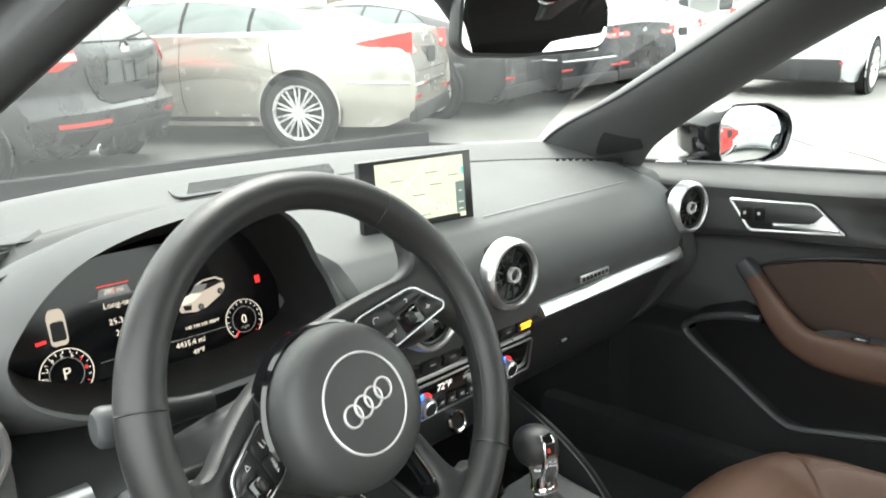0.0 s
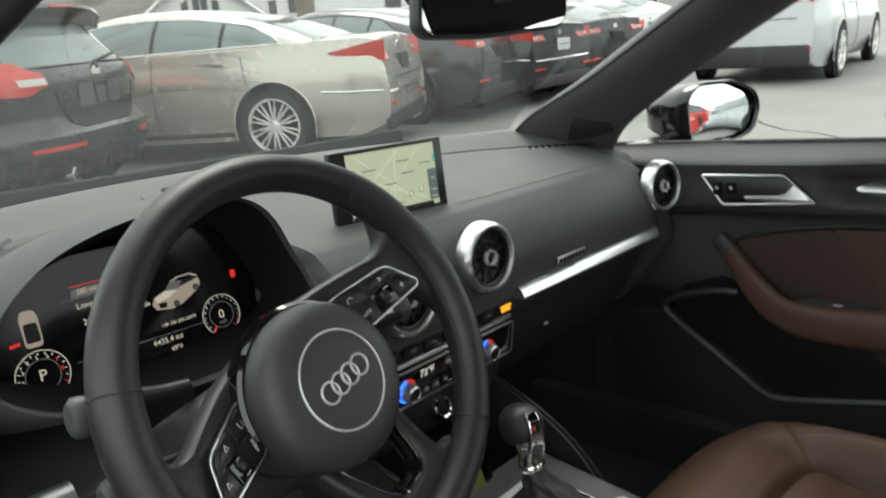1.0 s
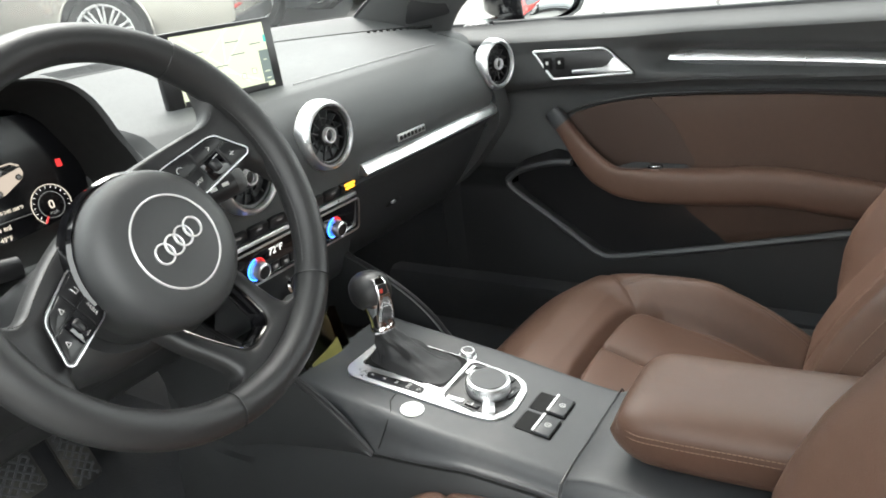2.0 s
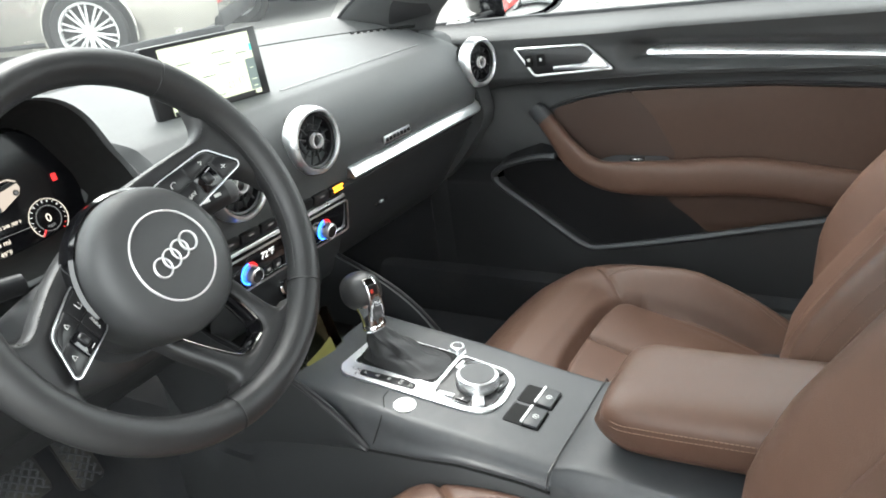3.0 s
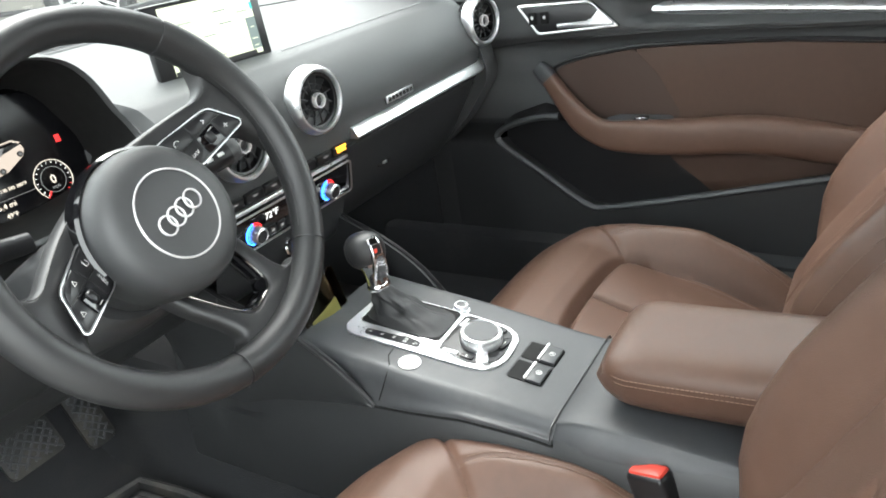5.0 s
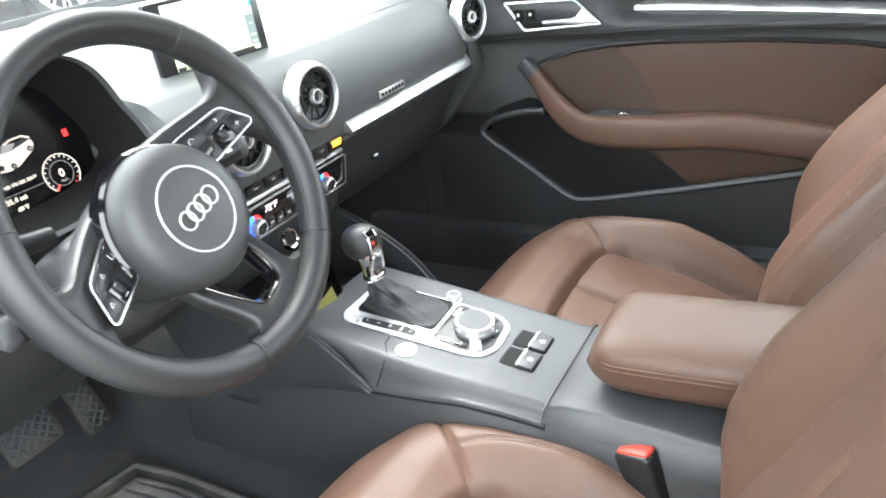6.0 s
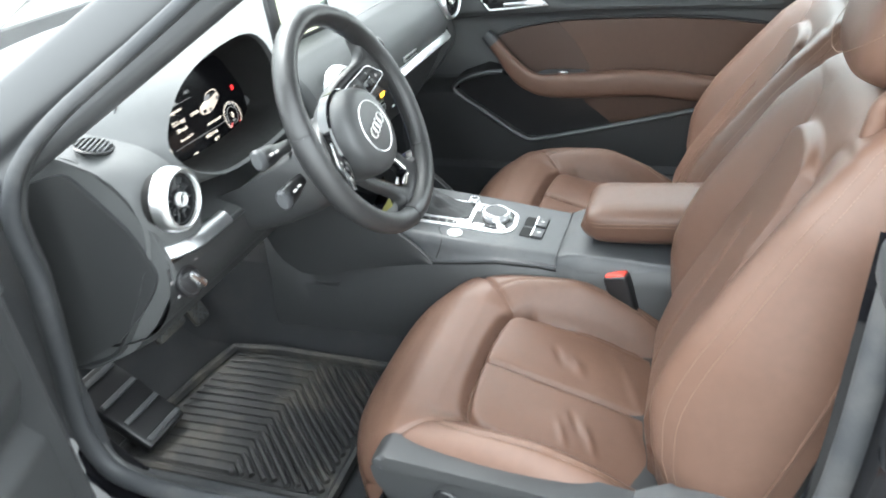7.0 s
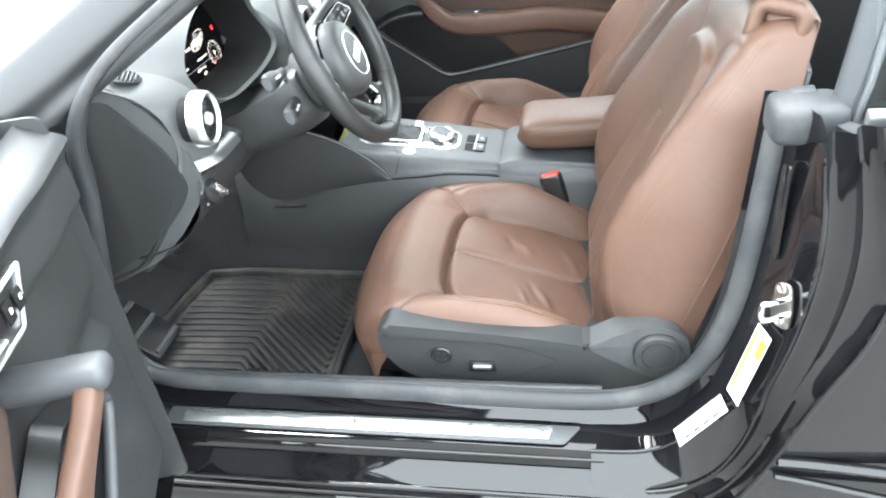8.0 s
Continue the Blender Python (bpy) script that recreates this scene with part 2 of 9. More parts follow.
def prism(outline, height, bevel=0.0, m=Matrix(), seg=2):
    """A flat outline in the local xy plane, raised along local z, with rounded upper rim."""
    bm = bmesh.new()
    low = [bm.verts.new((x, y, 0)) for x, y in outline]
    bm.faces.new(low[::-1])
    high = [bm.verts.new((x, y, height)) for x, y in outline]
    top = bm.faces.new(high)
    for i in range(len(low)):
        j = (i + 1) % len(low)
        bm.faces.new((low[i], low[j], high[j], high[i]))
    if bevel:
        bmesh.ops.bevel(bm, geom=top.edges[:], offset=bevel, segments=seg, profile=0.5, affect="EDGES")
    bm.transform(m)
    return bm


def band(outer, inner, height, m=Matrix()):
    """A flat frame between two outlines of equal count, raised along local z."""
    k = len(outer)
    rows = [[(x, y, 0) for x, y in outer], [(x, y, height) for x, y in outer], [(x, y, height) for x, y in inner], [(x, y, 0) for x, y in inner]]
    bm = sheet(rows, close_u=True, close_v=True)
    bm.transform(m)
    return bm


def shrink(outline, by):
    """The outline drawn in by a distance."""
    p = np.asarray(outline, float)
    area = 0.5 * np.sum(p[:, 0] * np.roll(p[:, 1], -1) - np.roll(p[:, 0], -1) * p[:, 1])
    out = []
    for i in range(len(p)):
        a, b = p[i] - p[i - 1], p[(i + 1) % len(p)] - p[i]
        na, nb = np.array([-a[1], a[0]]) / (np.linalg.norm(a) + 1e-9), np.array([-b[1], b[0]]) / (np.linalg.norm(b) + 1e-9)
        d = na + nb
        d /= max(0.5, d @ d / 2)
        out.append(p[i] + d * by * (1 if area > 0 else -1))
    return [tuple(q) for q in out]


def rounded(outline, r, seg=4):
    """Rounds the corners of a closed outline."""
    p = np.asarray(outline, float)
    out = []
    for i in range(len(p)):
        a, b, c = p[i - 1], p[i], p[(i + 1) % len(p)]
        da, dc = a - b, c - b
        la, lc = np.linalg.norm(da), np.linalg.norm(dc)
        s = min(r, la * 0.45, lc * 0.45)
        q0, q1 = b + da / la * s, b + dc / lc * s
        for t in np.linspace(0, 1, seg + 1):
            out.append(tuple((1 - t) ** 2 * q0 + 2 * t * (1 - t) * b + t**2 * q1))
    return out


def joined(*bms):
    out = bmesh.new()
    for b in bms:
        me = bpy.data.meshes.new("tmp")
        b.to_mesh(me)
        out.from_mesh(me)
        bpy.data.meshes.remove(me)
        b.free()
    return out


def lettering(text, size, m=Matrix(), depth=0.0003):
    """Letters lying in the local xy plane, centred."""
    cu = bpy.data.curves.new("letters", "FONT")
    cu.body, cu.size, cu.align_x, cu.align_y, cu.extrude, cu.resolution_u = text, size, "CENTER", "CENTER", depth, 2
    ob = bpy.data.objects.new("letters", cu)
    scene.collection.objects.link(ob)
    dg = bpy.context.evaluated_depsgraph_get()
    me = bpy.data.meshes.new_from_object(ob.evaluated_get(dg))
    bm = bmesh.new()
    bm.from_mesh(me)
    bpy.data.objects.remove(ob)
    bpy.data.curves.remove(cu)
    bpy.data.meshes.remove(me)
    bm.transform(m)
    return bm


def thing(name, label, category, base=(0, 0, 0), m=None, group="", kind=""):
    """A top-level thing: an Empty at its base."""
    ob = new(name)
    ob.empty_display_size = 0.05
    ob.matrix_world = (CAR if m is None else m) @ Matrix.Translation(base)
    BASE[ob.name] = Vector(base)
    return tagged(ob, label, category, group, kind)


def finish(bm, name, material, sharp=38):
    bmesh.ops.recalc_face_normals(bm, faces=bm.faces)
    me = bpy.data.meshes.new(name)
    bm.to_mesh(me)
    bm.free()
    me.materials.append(material)
    me.shade_smooth()
    me.set_sharp_from_angle(angle=radians(sharp))
    return me


def part(name, bm, material, parent, label="", sharp=38, kind=""):
    """One mesh under a thing or a part, given in the same axes as its thing's base."""
    base = BASE[parent.name]
    bm.transform(Matrix.Translation(-base))
    ob = new(name, finish(bm, name, material, sharp))
    ob.parent = parent
    BASE[ob.name] = base
    return tagged(ob, label, kind=kind)


def structure(name, bm, material, label="", category="", m=None, sharp=38):
    ob = new(name, finish(bm, name, material, sharp))
    ob.matrix_world = CAR if m is None else m
    BASE[ob.name] = Vector((0, 0, 0))
    return tagged(ob, label, category, kind="structure")


def axes(origin, x, y):
    """A frame at origin with its local x and (nearly) y; local z stands on both."""
    x = Vector(x).normalized()
    z = x.cross(Vector(y)).normalized()
    y = z.cross(x)
    return Matrix(((x.x, y.x, z.x, origin[0]), (x.y, y.y, z.y, origin[1]), (x.z, y.z, z.z, origin[2]), (0, 0, 0, 1)))


def ramp01(a, b, x):
    t = np.clip((x - a) / (b - a), 0, 1)
    return t * t * (3 - 2 * t)


def stitches(path, m=Matrix(), step=0.006, length=0.0042, r=0.0006):
    """A row of small raised stitches along a path."""
    p = np.asarray(path, float)
    seg = np.linalg.norm(np.diff(p, axis=0), axis=1)
    at = np.r_[0, np.cumsum(seg)]
    bm = bmesh.new()
    s = 0.0
    while s + length < at[-1]:
        a, b = [np.array([np.interp(v, at, p[:, k]) for k in range(3)]) for v in (s, s + length)]
        d = (b - a) / np.linalg.norm(b - a)
        u = np.cross(d, (0.3, 0.2, 0.9))
        u /= np.linalg.norm(u)
        w = np.cross(d, u)
        ring = [[bm.verts.new(q + r * (c * u + e * w)) for c, e in ((1, 0), (0, 1), (-1, 0), (0, -1))] for q in (a, b)]
        for k in range(4):
            bm.faces.new((ring[0][k], ring[0][(k + 1) % 4], ring[1][(k + 1) % 4], ring[1][k]))
        bm.faces.new(ring[0][::-1])
        bm.faces.new(ring[1])
        s += step
    bm.transform(m)
    return bm


# ---- the car's shell ----
def seam_y(x):
    return 0.61 - 0.25 * (abs(x) / 0.657) ** 3.2


def screen_base(x):
    """Where the windscreen meets the cowl."""
    return np.array((x, 0.86 - 0.30 * (abs(x) / 0.62) ** 2.4, 1.022))


def screen_head(x):
    return np.array((x * 0.87, 0.07 - 0.07 * (abs(x) / 0.62) ** 2, 1.315 - 0.028 * (abs(x) / 0.62) ** 2))


# floor pan, tunnel and footwells under carpet
def floor_z(x, y):
    z = 0.27 + 0.0 * x
    tunnel = 0.20 * (1 - ramp01(0.10, 0.19, np.abs(x)))
    toe = 0.30 * ramp01(0.62, 0.98, y)
    rise = 0.07 * ramp01(-0.42, -0.7, y)
    return z + np.maximum(tunnel, 0) + toe + rise


gx, gy = np.meshgrid(np.linspace(-0.69, 0.69, 70), np.linspace(-1.5, 1.0, 90))
structure("floor", thicken(sheet(np.stack([gx, gy, floor_z(gx, gy)], -1)), 0.02), CARPET, "charcoal carpet over the car's floor pan and tunnel", "car floor")

# bulkhead behind the pedals, and the closing wall behind the seats
structure("wall_front", rbox((0, 1.0, 0.62), (1.40, 0.03, 0.80), 0.005), CARPET, "dark carpeted bulkhead ahead of the footwells", "bulkhead")
structure("wall_rear", rbox((0, -1.50, 0.62), (1.36, 0.04, 0.70), 0.01), HEADLINER, "black rear bulkhead behind the cabin", "bulkhead")
for side, nm in ((1, "wall_right"), (-1, "wall_left")):
    structure(nm, rbox((side * 0.705, 0.72, 0.62), (0.02, 0.60, 0.74), 0.004), CARPET, "dark carpeted side of the footwell", "footwell side")

structure("trim_kick_right", rbox((0.716, 0.415, 0.53), (0.034, 0.10, 0.50), 0.006), HARD, "dark trim between the dashboard's end and the passenger door", "footwell side")

# cowl: the dark strip between the dashboard and the windscreen
cowl = []
for x in np.linspace(-0.66, 0.66, 41):
    a, b = np.array((x, seam_y(x) + 0.004, 0.986 - 0.02 * (abs(x) / 0.657) ** 2)), screen_base(x * 0.96) + np.array((0, 0.02, -0.008))
    cowl.append([a, a * 0.9 + b * 0.1 + np.array((0, 0, -0.004)), a * 0.5 + b * 0.5 + np.array((0, 0, 0.002)), b])
structure("trim_cowl", thicken(sheet(cowl), 0.012), DASH, "dark grey padded cowl below the windscreen", "dashboard trim")

# windscreen
ws = []
for x in np.linspace(-0.62, 0.62, 25):
    a, b = screen_base(x), screen_head(x)
    ws.append([a + (b - a) * t + np.array((0, 0.03, 0.035)) * 4 * t * (1 - t) for t in np.linspace(-0.01, 1.02, 14)])
windscreen = structure("window_1", sheet(ws), GLASS, "clear curved windscreen with faint reflections", "windscreen")
windscreen.visible_shadow = False

# bonnet ahead of the windscreen
hood = []
for x in np.linspace(-0.78, 0.78, 21):
    b = screen_base(x * 0.78) + np.array((x * 0.22, 0.06, -0.04))
    hood.append([b + np.array((0, d, -0.05 - 0.14 * (d / 1.1) ** 2 - 0.05 * (abs(x) / 0.78) ** 4)) for d in np.linspace(-0.02, 1.15, 12)])
structure("bonnet", thicken(sheet(hood), 0.012), BLACKPAINT, "gloss black bonnet below the windscreen", "car bonnet")


# A-pillars with their trim, one on each side
def pillar(side, name, label):
    glass = crom([(0.655, 0.60, 0.985), (0.622, 0.50, 1.045), (0.598, 0.335, 1.115), (0.568, 0.15, 1.208), (0.535, -0.02, 1.295)], 24)
    inner = crom([(0.672, 0.47, 0.965), (0.645, 0.40, 1.025), (0.618, 0.25, 1.10), (0.582, 0.07, 1.192), (0.548, -0.09, 1.275)], 24)
    back = crom([(0.715, 0.36, 0.955), (0.70, 0.30, 1.02), (0.672, 0.13, 1.122), (0.632, -0.06, 1.218), (0.590, -0.22, 1.285)], 24)
    outer = crom([(0.755, 0.47, 0.975), (0.728, 0.41, 1.04), (0.698, 0.25, 1.125), (0.655, 0.06, 1.225), (0.61, -0.12, 1.315)], 24)
    roof = crom([(0.72, 0.58, 1.0), (0.69, 0.49, 1.06), (0.655, 0.335, 1.14), (0.615, 0.15, 1.235), (0.575, -0.02, 1.325)], 24)
    rows = []
    for g, i, b, o, r in zip(glass, inner, back, outer, roof):
        ring = crom([g, i, b, o, r], 22, True)
        ring[:, 0] *= side
        rows.append(ring)
    pil = structure(name, sheet(rows, close_v=True, caps=True), PILLARTRIM, label, "windscreen pillar")
    line = np.array([g * 0.985 + r * 0.015 for g, r in zip(glass, roof)])
    line[:, 0] *= side
    part("edge_seal", tube(line, 0.004, 6), SEAL, pil)
    return pil


pillar(1, "trim_pillar_right", "black windscreen pillar trim leaning back to the roof")


def left_pillar():
    """The driver's pillar, bare to the open door: inner edge, outer edge and the channel between."""
    rows = []
    for t in np.linspace(-0.16, 1.3, 26):
        i = np.array((-0.711, 0.267, 1.0)) + t * np.array((0.202, -0.382, 0.25))
        o = np.array((-0.816, 0.447, 0.985)) + t * np.array((0.226, -0.417, 0.263))
        m = (i + o) / 2
        rows.append(crom([i, i * 0.7 + o * 0.3 + np.array((0.018, 0.030, 0.006)), m + np.array((0.02, 0.05, 0.012)), o + np.array((0.012, 0.022, 0.012)), o, o * 0.75 + i * 0.25 + np.array((-0.008, -0.020, -0.006)), m + np.array((-0.002, -0.018, -0.004)), i * 0.75 + o * 0.25 + np.array((-0.010, -0.022, -0.004))], 32, True))
    # darker than the right pillar: its backlit shade is put into the colour
    return structure("trim_pillar_left", sheet(rows, close_v=True, caps=True), HARD, "black windscreen pillar trim beside the open door", "windscreen pillar")


pil_left = left_pillar()
# small tweeter grille at the foot of the passenger's pillar
part("speaker_cover", prism(rounded([(-0.055, -0.02), (0.05, -0.028), (0.035, 0.028), (-0.03, 0.026)], 0.012), 0.004, 0.001,
     axes((0.655, 0.375, 1.018), (0.42, -0.83, 0.2), (-0.25, 0.15, 0.9))), SATINB, bpy.data.objects["trim_pillar_right"], "triangular speaker cover")

# roof: header, soft top and its dark lining
head = []
for x in np.linspace(-0.62, 0.62, 25):
    h = screen_head(x)
    head.append([h + np.array((0, 0.015, -0.004)), h + np.array((0, -0.03, -0.020)), h + np.array((0, -0.10, -0.012)), h + np.array((0, -0.12, 0.03)), h + np.array((0, -0.03, 0.035))])
structure("roof_header", sheet(head, close_v=True, caps=True), HEADLINER, "black header rail above the windscreen", "roof frame")
top = []
for y in np.linspace(-0.09, -1.12, 18):
    w = 0.545 + 0.03 * np.sin(np.pi * min(1, (-y) / 1.2))
    zc = 1.345 + 0.055 * np.sin(np.pi * min(1.0, (-y) / 1.9)) - 0.08 * ramp01(-0.85, -1.12, y)
    top.append([(x, y, zc - 0.075 * (abs(x) / w) ** 3) for x in np.linspace(-w, w, 25)])
structure("ceiling", thicken(sheet(top), 0.02), HEADLINER, "black fabric lining of the closed soft top", "car roof")
back_glass = structure("window_3", sheet([[(x, -1.12 - 0.42 * t, 1.30 - 0.32 * t - 0.05 * (abs(x) / 0.6) ** 3 * (1 - t)) for x in np.linspace(-0.56, 0.56, 9)] for t in np.linspace(0, 1, 6)]), GLASS, "clear rear window of the soft top", "rear window")
back_glass.visible_shadow = False
for side, nm in ((1, "wall_right_rear"), (-1, "wall_left_rear")):
    quarter = []
    for y in np.linspace(-1.10, -1.52, 8):
        zt = 1.27 - 0.28 * ramp01(-1.08, -1.52, y)
        quarter.append([(side * (0.70 - 0.13 * t), y, 0.9 + (zt - 0.9) * t) for t in np.linspace(0, 1, 6)])
    structure(nm, thicken(sheet(quarter), 0.015), HEADLINER, "black side of the soft top", "car roof")
    structure("body_side_right" if side > 0 else "body_side_left", rbox((side * 0.74, -1.2, 0.58), (0.10, 0.80, 0.66), 0.02), HEADLINER if side > 0 else BLACKPAINT,
              "dark inner side of the rear cabin" if side > 0 else "gloss black rear quarter beside the seats", "car body")

# plain outer skin that closes the car round the cabin: wings, nose, boot lid
for side, nm in ((1, "front_wing_right"), (-1, "front_wing_left")):
    wing = []
    for y in np.linspace(0.53, 1.98, 22):
        zt = 0.945 - 0.13 * ramp01(0.6, 1.95, y) - 0.08 * ramp01(1.75, 1.98, y)
        wx = 0.86 - 0.10 * ramp01(1.55, 1.98, y)
        arch = max(0.22, 0.36 + math.sqrt(max(0.0, 0.34**2 - (y - 1.30) ** 2)) - 0.02) if abs(y - 1.30) < 0.34 else 0.22
        wing.append([(side * (0.72 - 0.08 * ramp01(1.55, 1.98, y)), y, zt), (side * (wx - 0.05), y, zt - 0.015), (side * wx, y, zt - 0.09), (side * (wx + 0.012), y, max(arch + 0.01, 0.60)), (side * wx, y, arch)])
    structure(nm, thicken(sheet(wing), 0.006), BLACKPAINT, "gloss black front wing beside the bonnet", "car body")
nose = [[(0.76 * k, 1.97 + 0.10 * (1 - k * k), z) for k in np.linspace(-1, 1, 13)] for z in (0.24, 0.45, 0.62, 0.74)]
structure("front_bumper", thicken(sheet(nose), 0.01), BLACKPAINT, "gloss black front bumper", "car body")
boot = [[(x, y, 0.955 - 0.05 * ramp01(-1.5, -2.05, y) - 0.05 * (abs(x) / 0.8) ** 4) for x in np.linspace(-0.80, 0.80, 13)] for y in np.linspace(-1.50, -2.06, 8)] + [[(x * 0.98, -2.12 + 0.06 * (abs(x) / 0.8) ** 2, z) for x in np.linspace(-0.80, 0.80, 13)] for z in (0.78, 0.55, 0.28)]
structure("boot_lid", thicken(sheet(boot), 0.008), BLACKPAINT, "gloss black boot lid and tail", "car body")
for side, nm in ((1, "tail_side_right"),):
    structure(nm, rbox((side * 0.81, -1.42, 0.60), (0.10, 1.30, 0.70), 0.04, 3), BLACKPAINT, "gloss black rear quarter", "car body")


# ---- dashboard ----
def dash_profile(x):
    e = abs(x)
    ys, zs = seam_y(x), 1.0 - 0.02 * (e / 0.657) ** 2
    sh = 0.05 * max(0, (e - 0.58) / 0.08) ** 2
    pts = [(ys + 0.012, zs - 0.022), (ys + 0.003, zs - 0.004), (ys - 0.008, zs), (0.55 * ys + 0.45 * 0.285, 0.5 * zs + 0.5 * 0.956),
           (0.285, 0.955), (0.245, 0.940), (0.214, 0.912), (0.200, 0.880), (0.198, 0.850), (0.205, 0.824), (0.212, 0.800),
           (0.226, 0.786), (0.243, 0.755), (0.268, 0.715), (0.31, 0.655), (0.36, 0.61), (0.46, 0.57)]
    # behind the instruments the pad's face is set back
    back = 0.20 * ramp01(-0.205, -0.235, x) * ramp01(-0.575, -0.545, x)
    return [(x, y + sh + back * ramp01(0.79, 0.85, z) * (1 if y < 0.3 else 0.3 if y < 0.5 else 0), z - 0.03 * (back > 0.1) * (z > 0.93) * (y < 0.47)) for y, z in pts]


dashboard = thing("dashboard", "dark grey soft-touch dashboard with round vents and aluminium strip", "dashboard", (0, 0.4, 0.6))
xs = np.r_[np.linspace(-0.652, -0.56, 8), np.linspace(-0.54, 0.54, 28), np.linspace(0.56, 0.665, 8)]
rows = np.array([crom(dash_profile(x), 70) for x in xs])
part("body", thicken(sheet(rows[:, :46]), 0.006), DASH, dashboard)
# the downward face takes a darker plastic to paint in its shade
part("lower_body", thicken(sheet(rows[:, 45:]), 0.006), HARD, dashboard, "lower dashboard with glovebox, its shade put into the colour")
# the fine crease along the top pad; its highlight is painted as paler grey
part("crease", tube([(x, 0.282 + 0.05 * max(0, (abs(x) - 0.58) / 0.08) ** 2, 0.9562) for x in np.linspace(0.118, 0.53, 30)], 0.0011, 6, flat=0.6), CREASEGLINT, dashboard)


def vent(parent, centre, face, r=0.0505):
    """A round air vent: bright ring, black throat, vanes and a knob. face: the way it points."""
    f = Vector(face).normalized()
    m = axes(centre, f.cross(Vector((0, 0, 1))) * -1, (0, 0, 1))
    if (m.to_3x3() @ Vector((0, 0, 1))).dot(f) < 0:
        m = m @ Matrix.Rotation(math.pi, 4, "Y")
    v = part("vent", lathe([(r * 0.80, -0.035), (r * 0.80, 0.002), (r * 0.77, 0.002), (r * 0.74, -0.022), (0, -0.024)], 48, m), BLACKHOLE, parent, "round black air vent with bright ring")
    part("ring", lathe([(r * 0.80, -0.012), (r * 0.805, 0.005), (r * 0.84, 0.0090), (r * 0.90, 0.0090), (r * 0.965, 0.0045), (r, -0.004), (r * 1.0, -0.016)], 64, m), SATIN, v, "satin aluminium ring")
    part("inner_ring", lathe([(r * 0.785, -0.002), (r * 0.78, 0.0015), (r * 0.72, 0.0005), (r * 0.70, -0.008), (r * 0.72, -0.014)], 48, m), SATINB, v)
    for k in range(12):
        a = 2 * math.pi * k / 12 + 0.15
        part("vane", rbox((r * 0.48, 0, -0.0095), (r * 0.50, 0.0026, 0.012), 0.0006, 1, m @ Matrix.Rotation(a, 4, "Z") @ Matrix.Rotation(0.45, 4, "X")), HARD, v)
    part("collar", lathe([(r * 0.49, -0.018), (r * 0.49, -0.0055), (r * 0.46, -0.0045), (r * 0.43, -0.018)], 36, m), HARD, v)
    part("hub", lathe([(r * 0.30, -0.02), (r * 0.30, -0.002), (r * 0.27, 0.001), (r * 0.22, 0.001)], 32, m), SATINB, v)
    part("knob", lathe([(r * 0.235, -0.01), (r * 0.235, 0.005), (r * 0.215, 0.0075), (r * 0.175, 0.0073), (r * 0.155, 0.003), (r * 0.150, -0.004)], 32, m), BRIGHTTRIM, v, "small bright centre ring")
    part("knob_centre", lathe([(r * 0.152, 0.002), (r * 0.12, 0.0030), (0, 0.0034)], 24, m), SATINB, v)
    return v


vent(dashboard, (0.610, 0.190, 0.901), (-0.16, -0.97, 0.12))
vent(dashboard, (0.073, 0.191, 0.889), (-0.04, -0.99, 0.12), 0.0520)
vent(dashboard, (-0.094, 0.188, 0.876), (0.0, -0.99, 0.12))
vent(dashboard, (-0.618, 0.190, 0.893), (0.10, -0.98, 0.14), 0.0465)


def strip(a, b, label="brushed aluminium trim strip", metal=SATIN):
    prof = [(0.002, -0.009), (-0.014, -0.0095), (-0.0165, -0.006), (-0.012, 0.003), (-0.005, 0.0095), (0.004, 0.0105)]
    rows = []
    for t in np.linspace(0, 1, 20):
        x = a + (b - a) * t
        sh = 0.05 * max(0, (abs(x) - 0.58) / 0.08) ** 2
        rows.append([(x, 0.209 + sh + dy, 0.812 + dz) for dy, dz in prof])
    part("trim_strip", sheet(rows, close_v=True, caps=True), metal, dashboard, label)


strip(0.152, 0.652)
# same aluminium as the right strip, greyed to paint in its shade
strip(-0.643, -0.515, metal=SHADEDMETAL)
# groove under the strip
part("badge", rbox((0.290, 0.1955, 0.839), (0.082, 0.004, 0.013), 0.0015, 2), SATIN, dashboard, "small bright metal badge plate")
for k in range(7):
    part("badge_mark", rbox((0.256 + k * 0.0112, 0.1930, 0.839), (0.0075, 0.0016, 0.0065), 0.0006, 1), SATINB, bpy.data.objects["badge"])

# row of switches above the centre stack, with the amber warning lamp
for k, x in enumerate(np.linspace(-0.118, 0.118, 7)):
    part("switch", rbox((x, 0.216, 0.797), (0.036, 0.022, 0.017), 0.003, 2, Matrix.Translation((0, 0.216, 0.797)) @ Matrix.Rotation(0.25, 4, "X") @ Matrix.Translation((0, -0.216, -0.797))),
         SATINB, dashboard, "amber-lit warning switch" if k == 6 else "")
for k in range(2):
    part("warning_lamp", rbox((0.119, 0.2045, 0.8005 - 0.0055 * k), (0.026 - 0.004 * k, 0.0012, 0.0042), 0.0004, 1), LIT_AMBER, dashboard, "amber passenger lamp")
for x in (-0.118, -0.079, -0.04, 0.079):
    part("switch_mark", rbox((x, 0.2048, 0.798), (0.011, 0.001, 0.003), 0.0003, 1), LIT_GREY, dashboard)
part("hazard_mark", prism([(-0.006, -0.005), (0.006, -0.005), (0, 0.006)], 0.001, 0, axes((0.0, 0.2048, 0.798), (1, 0, 0), (0, 0.2, 1))), LIT_RED, dashboard, "red triangle on the hazard switch")
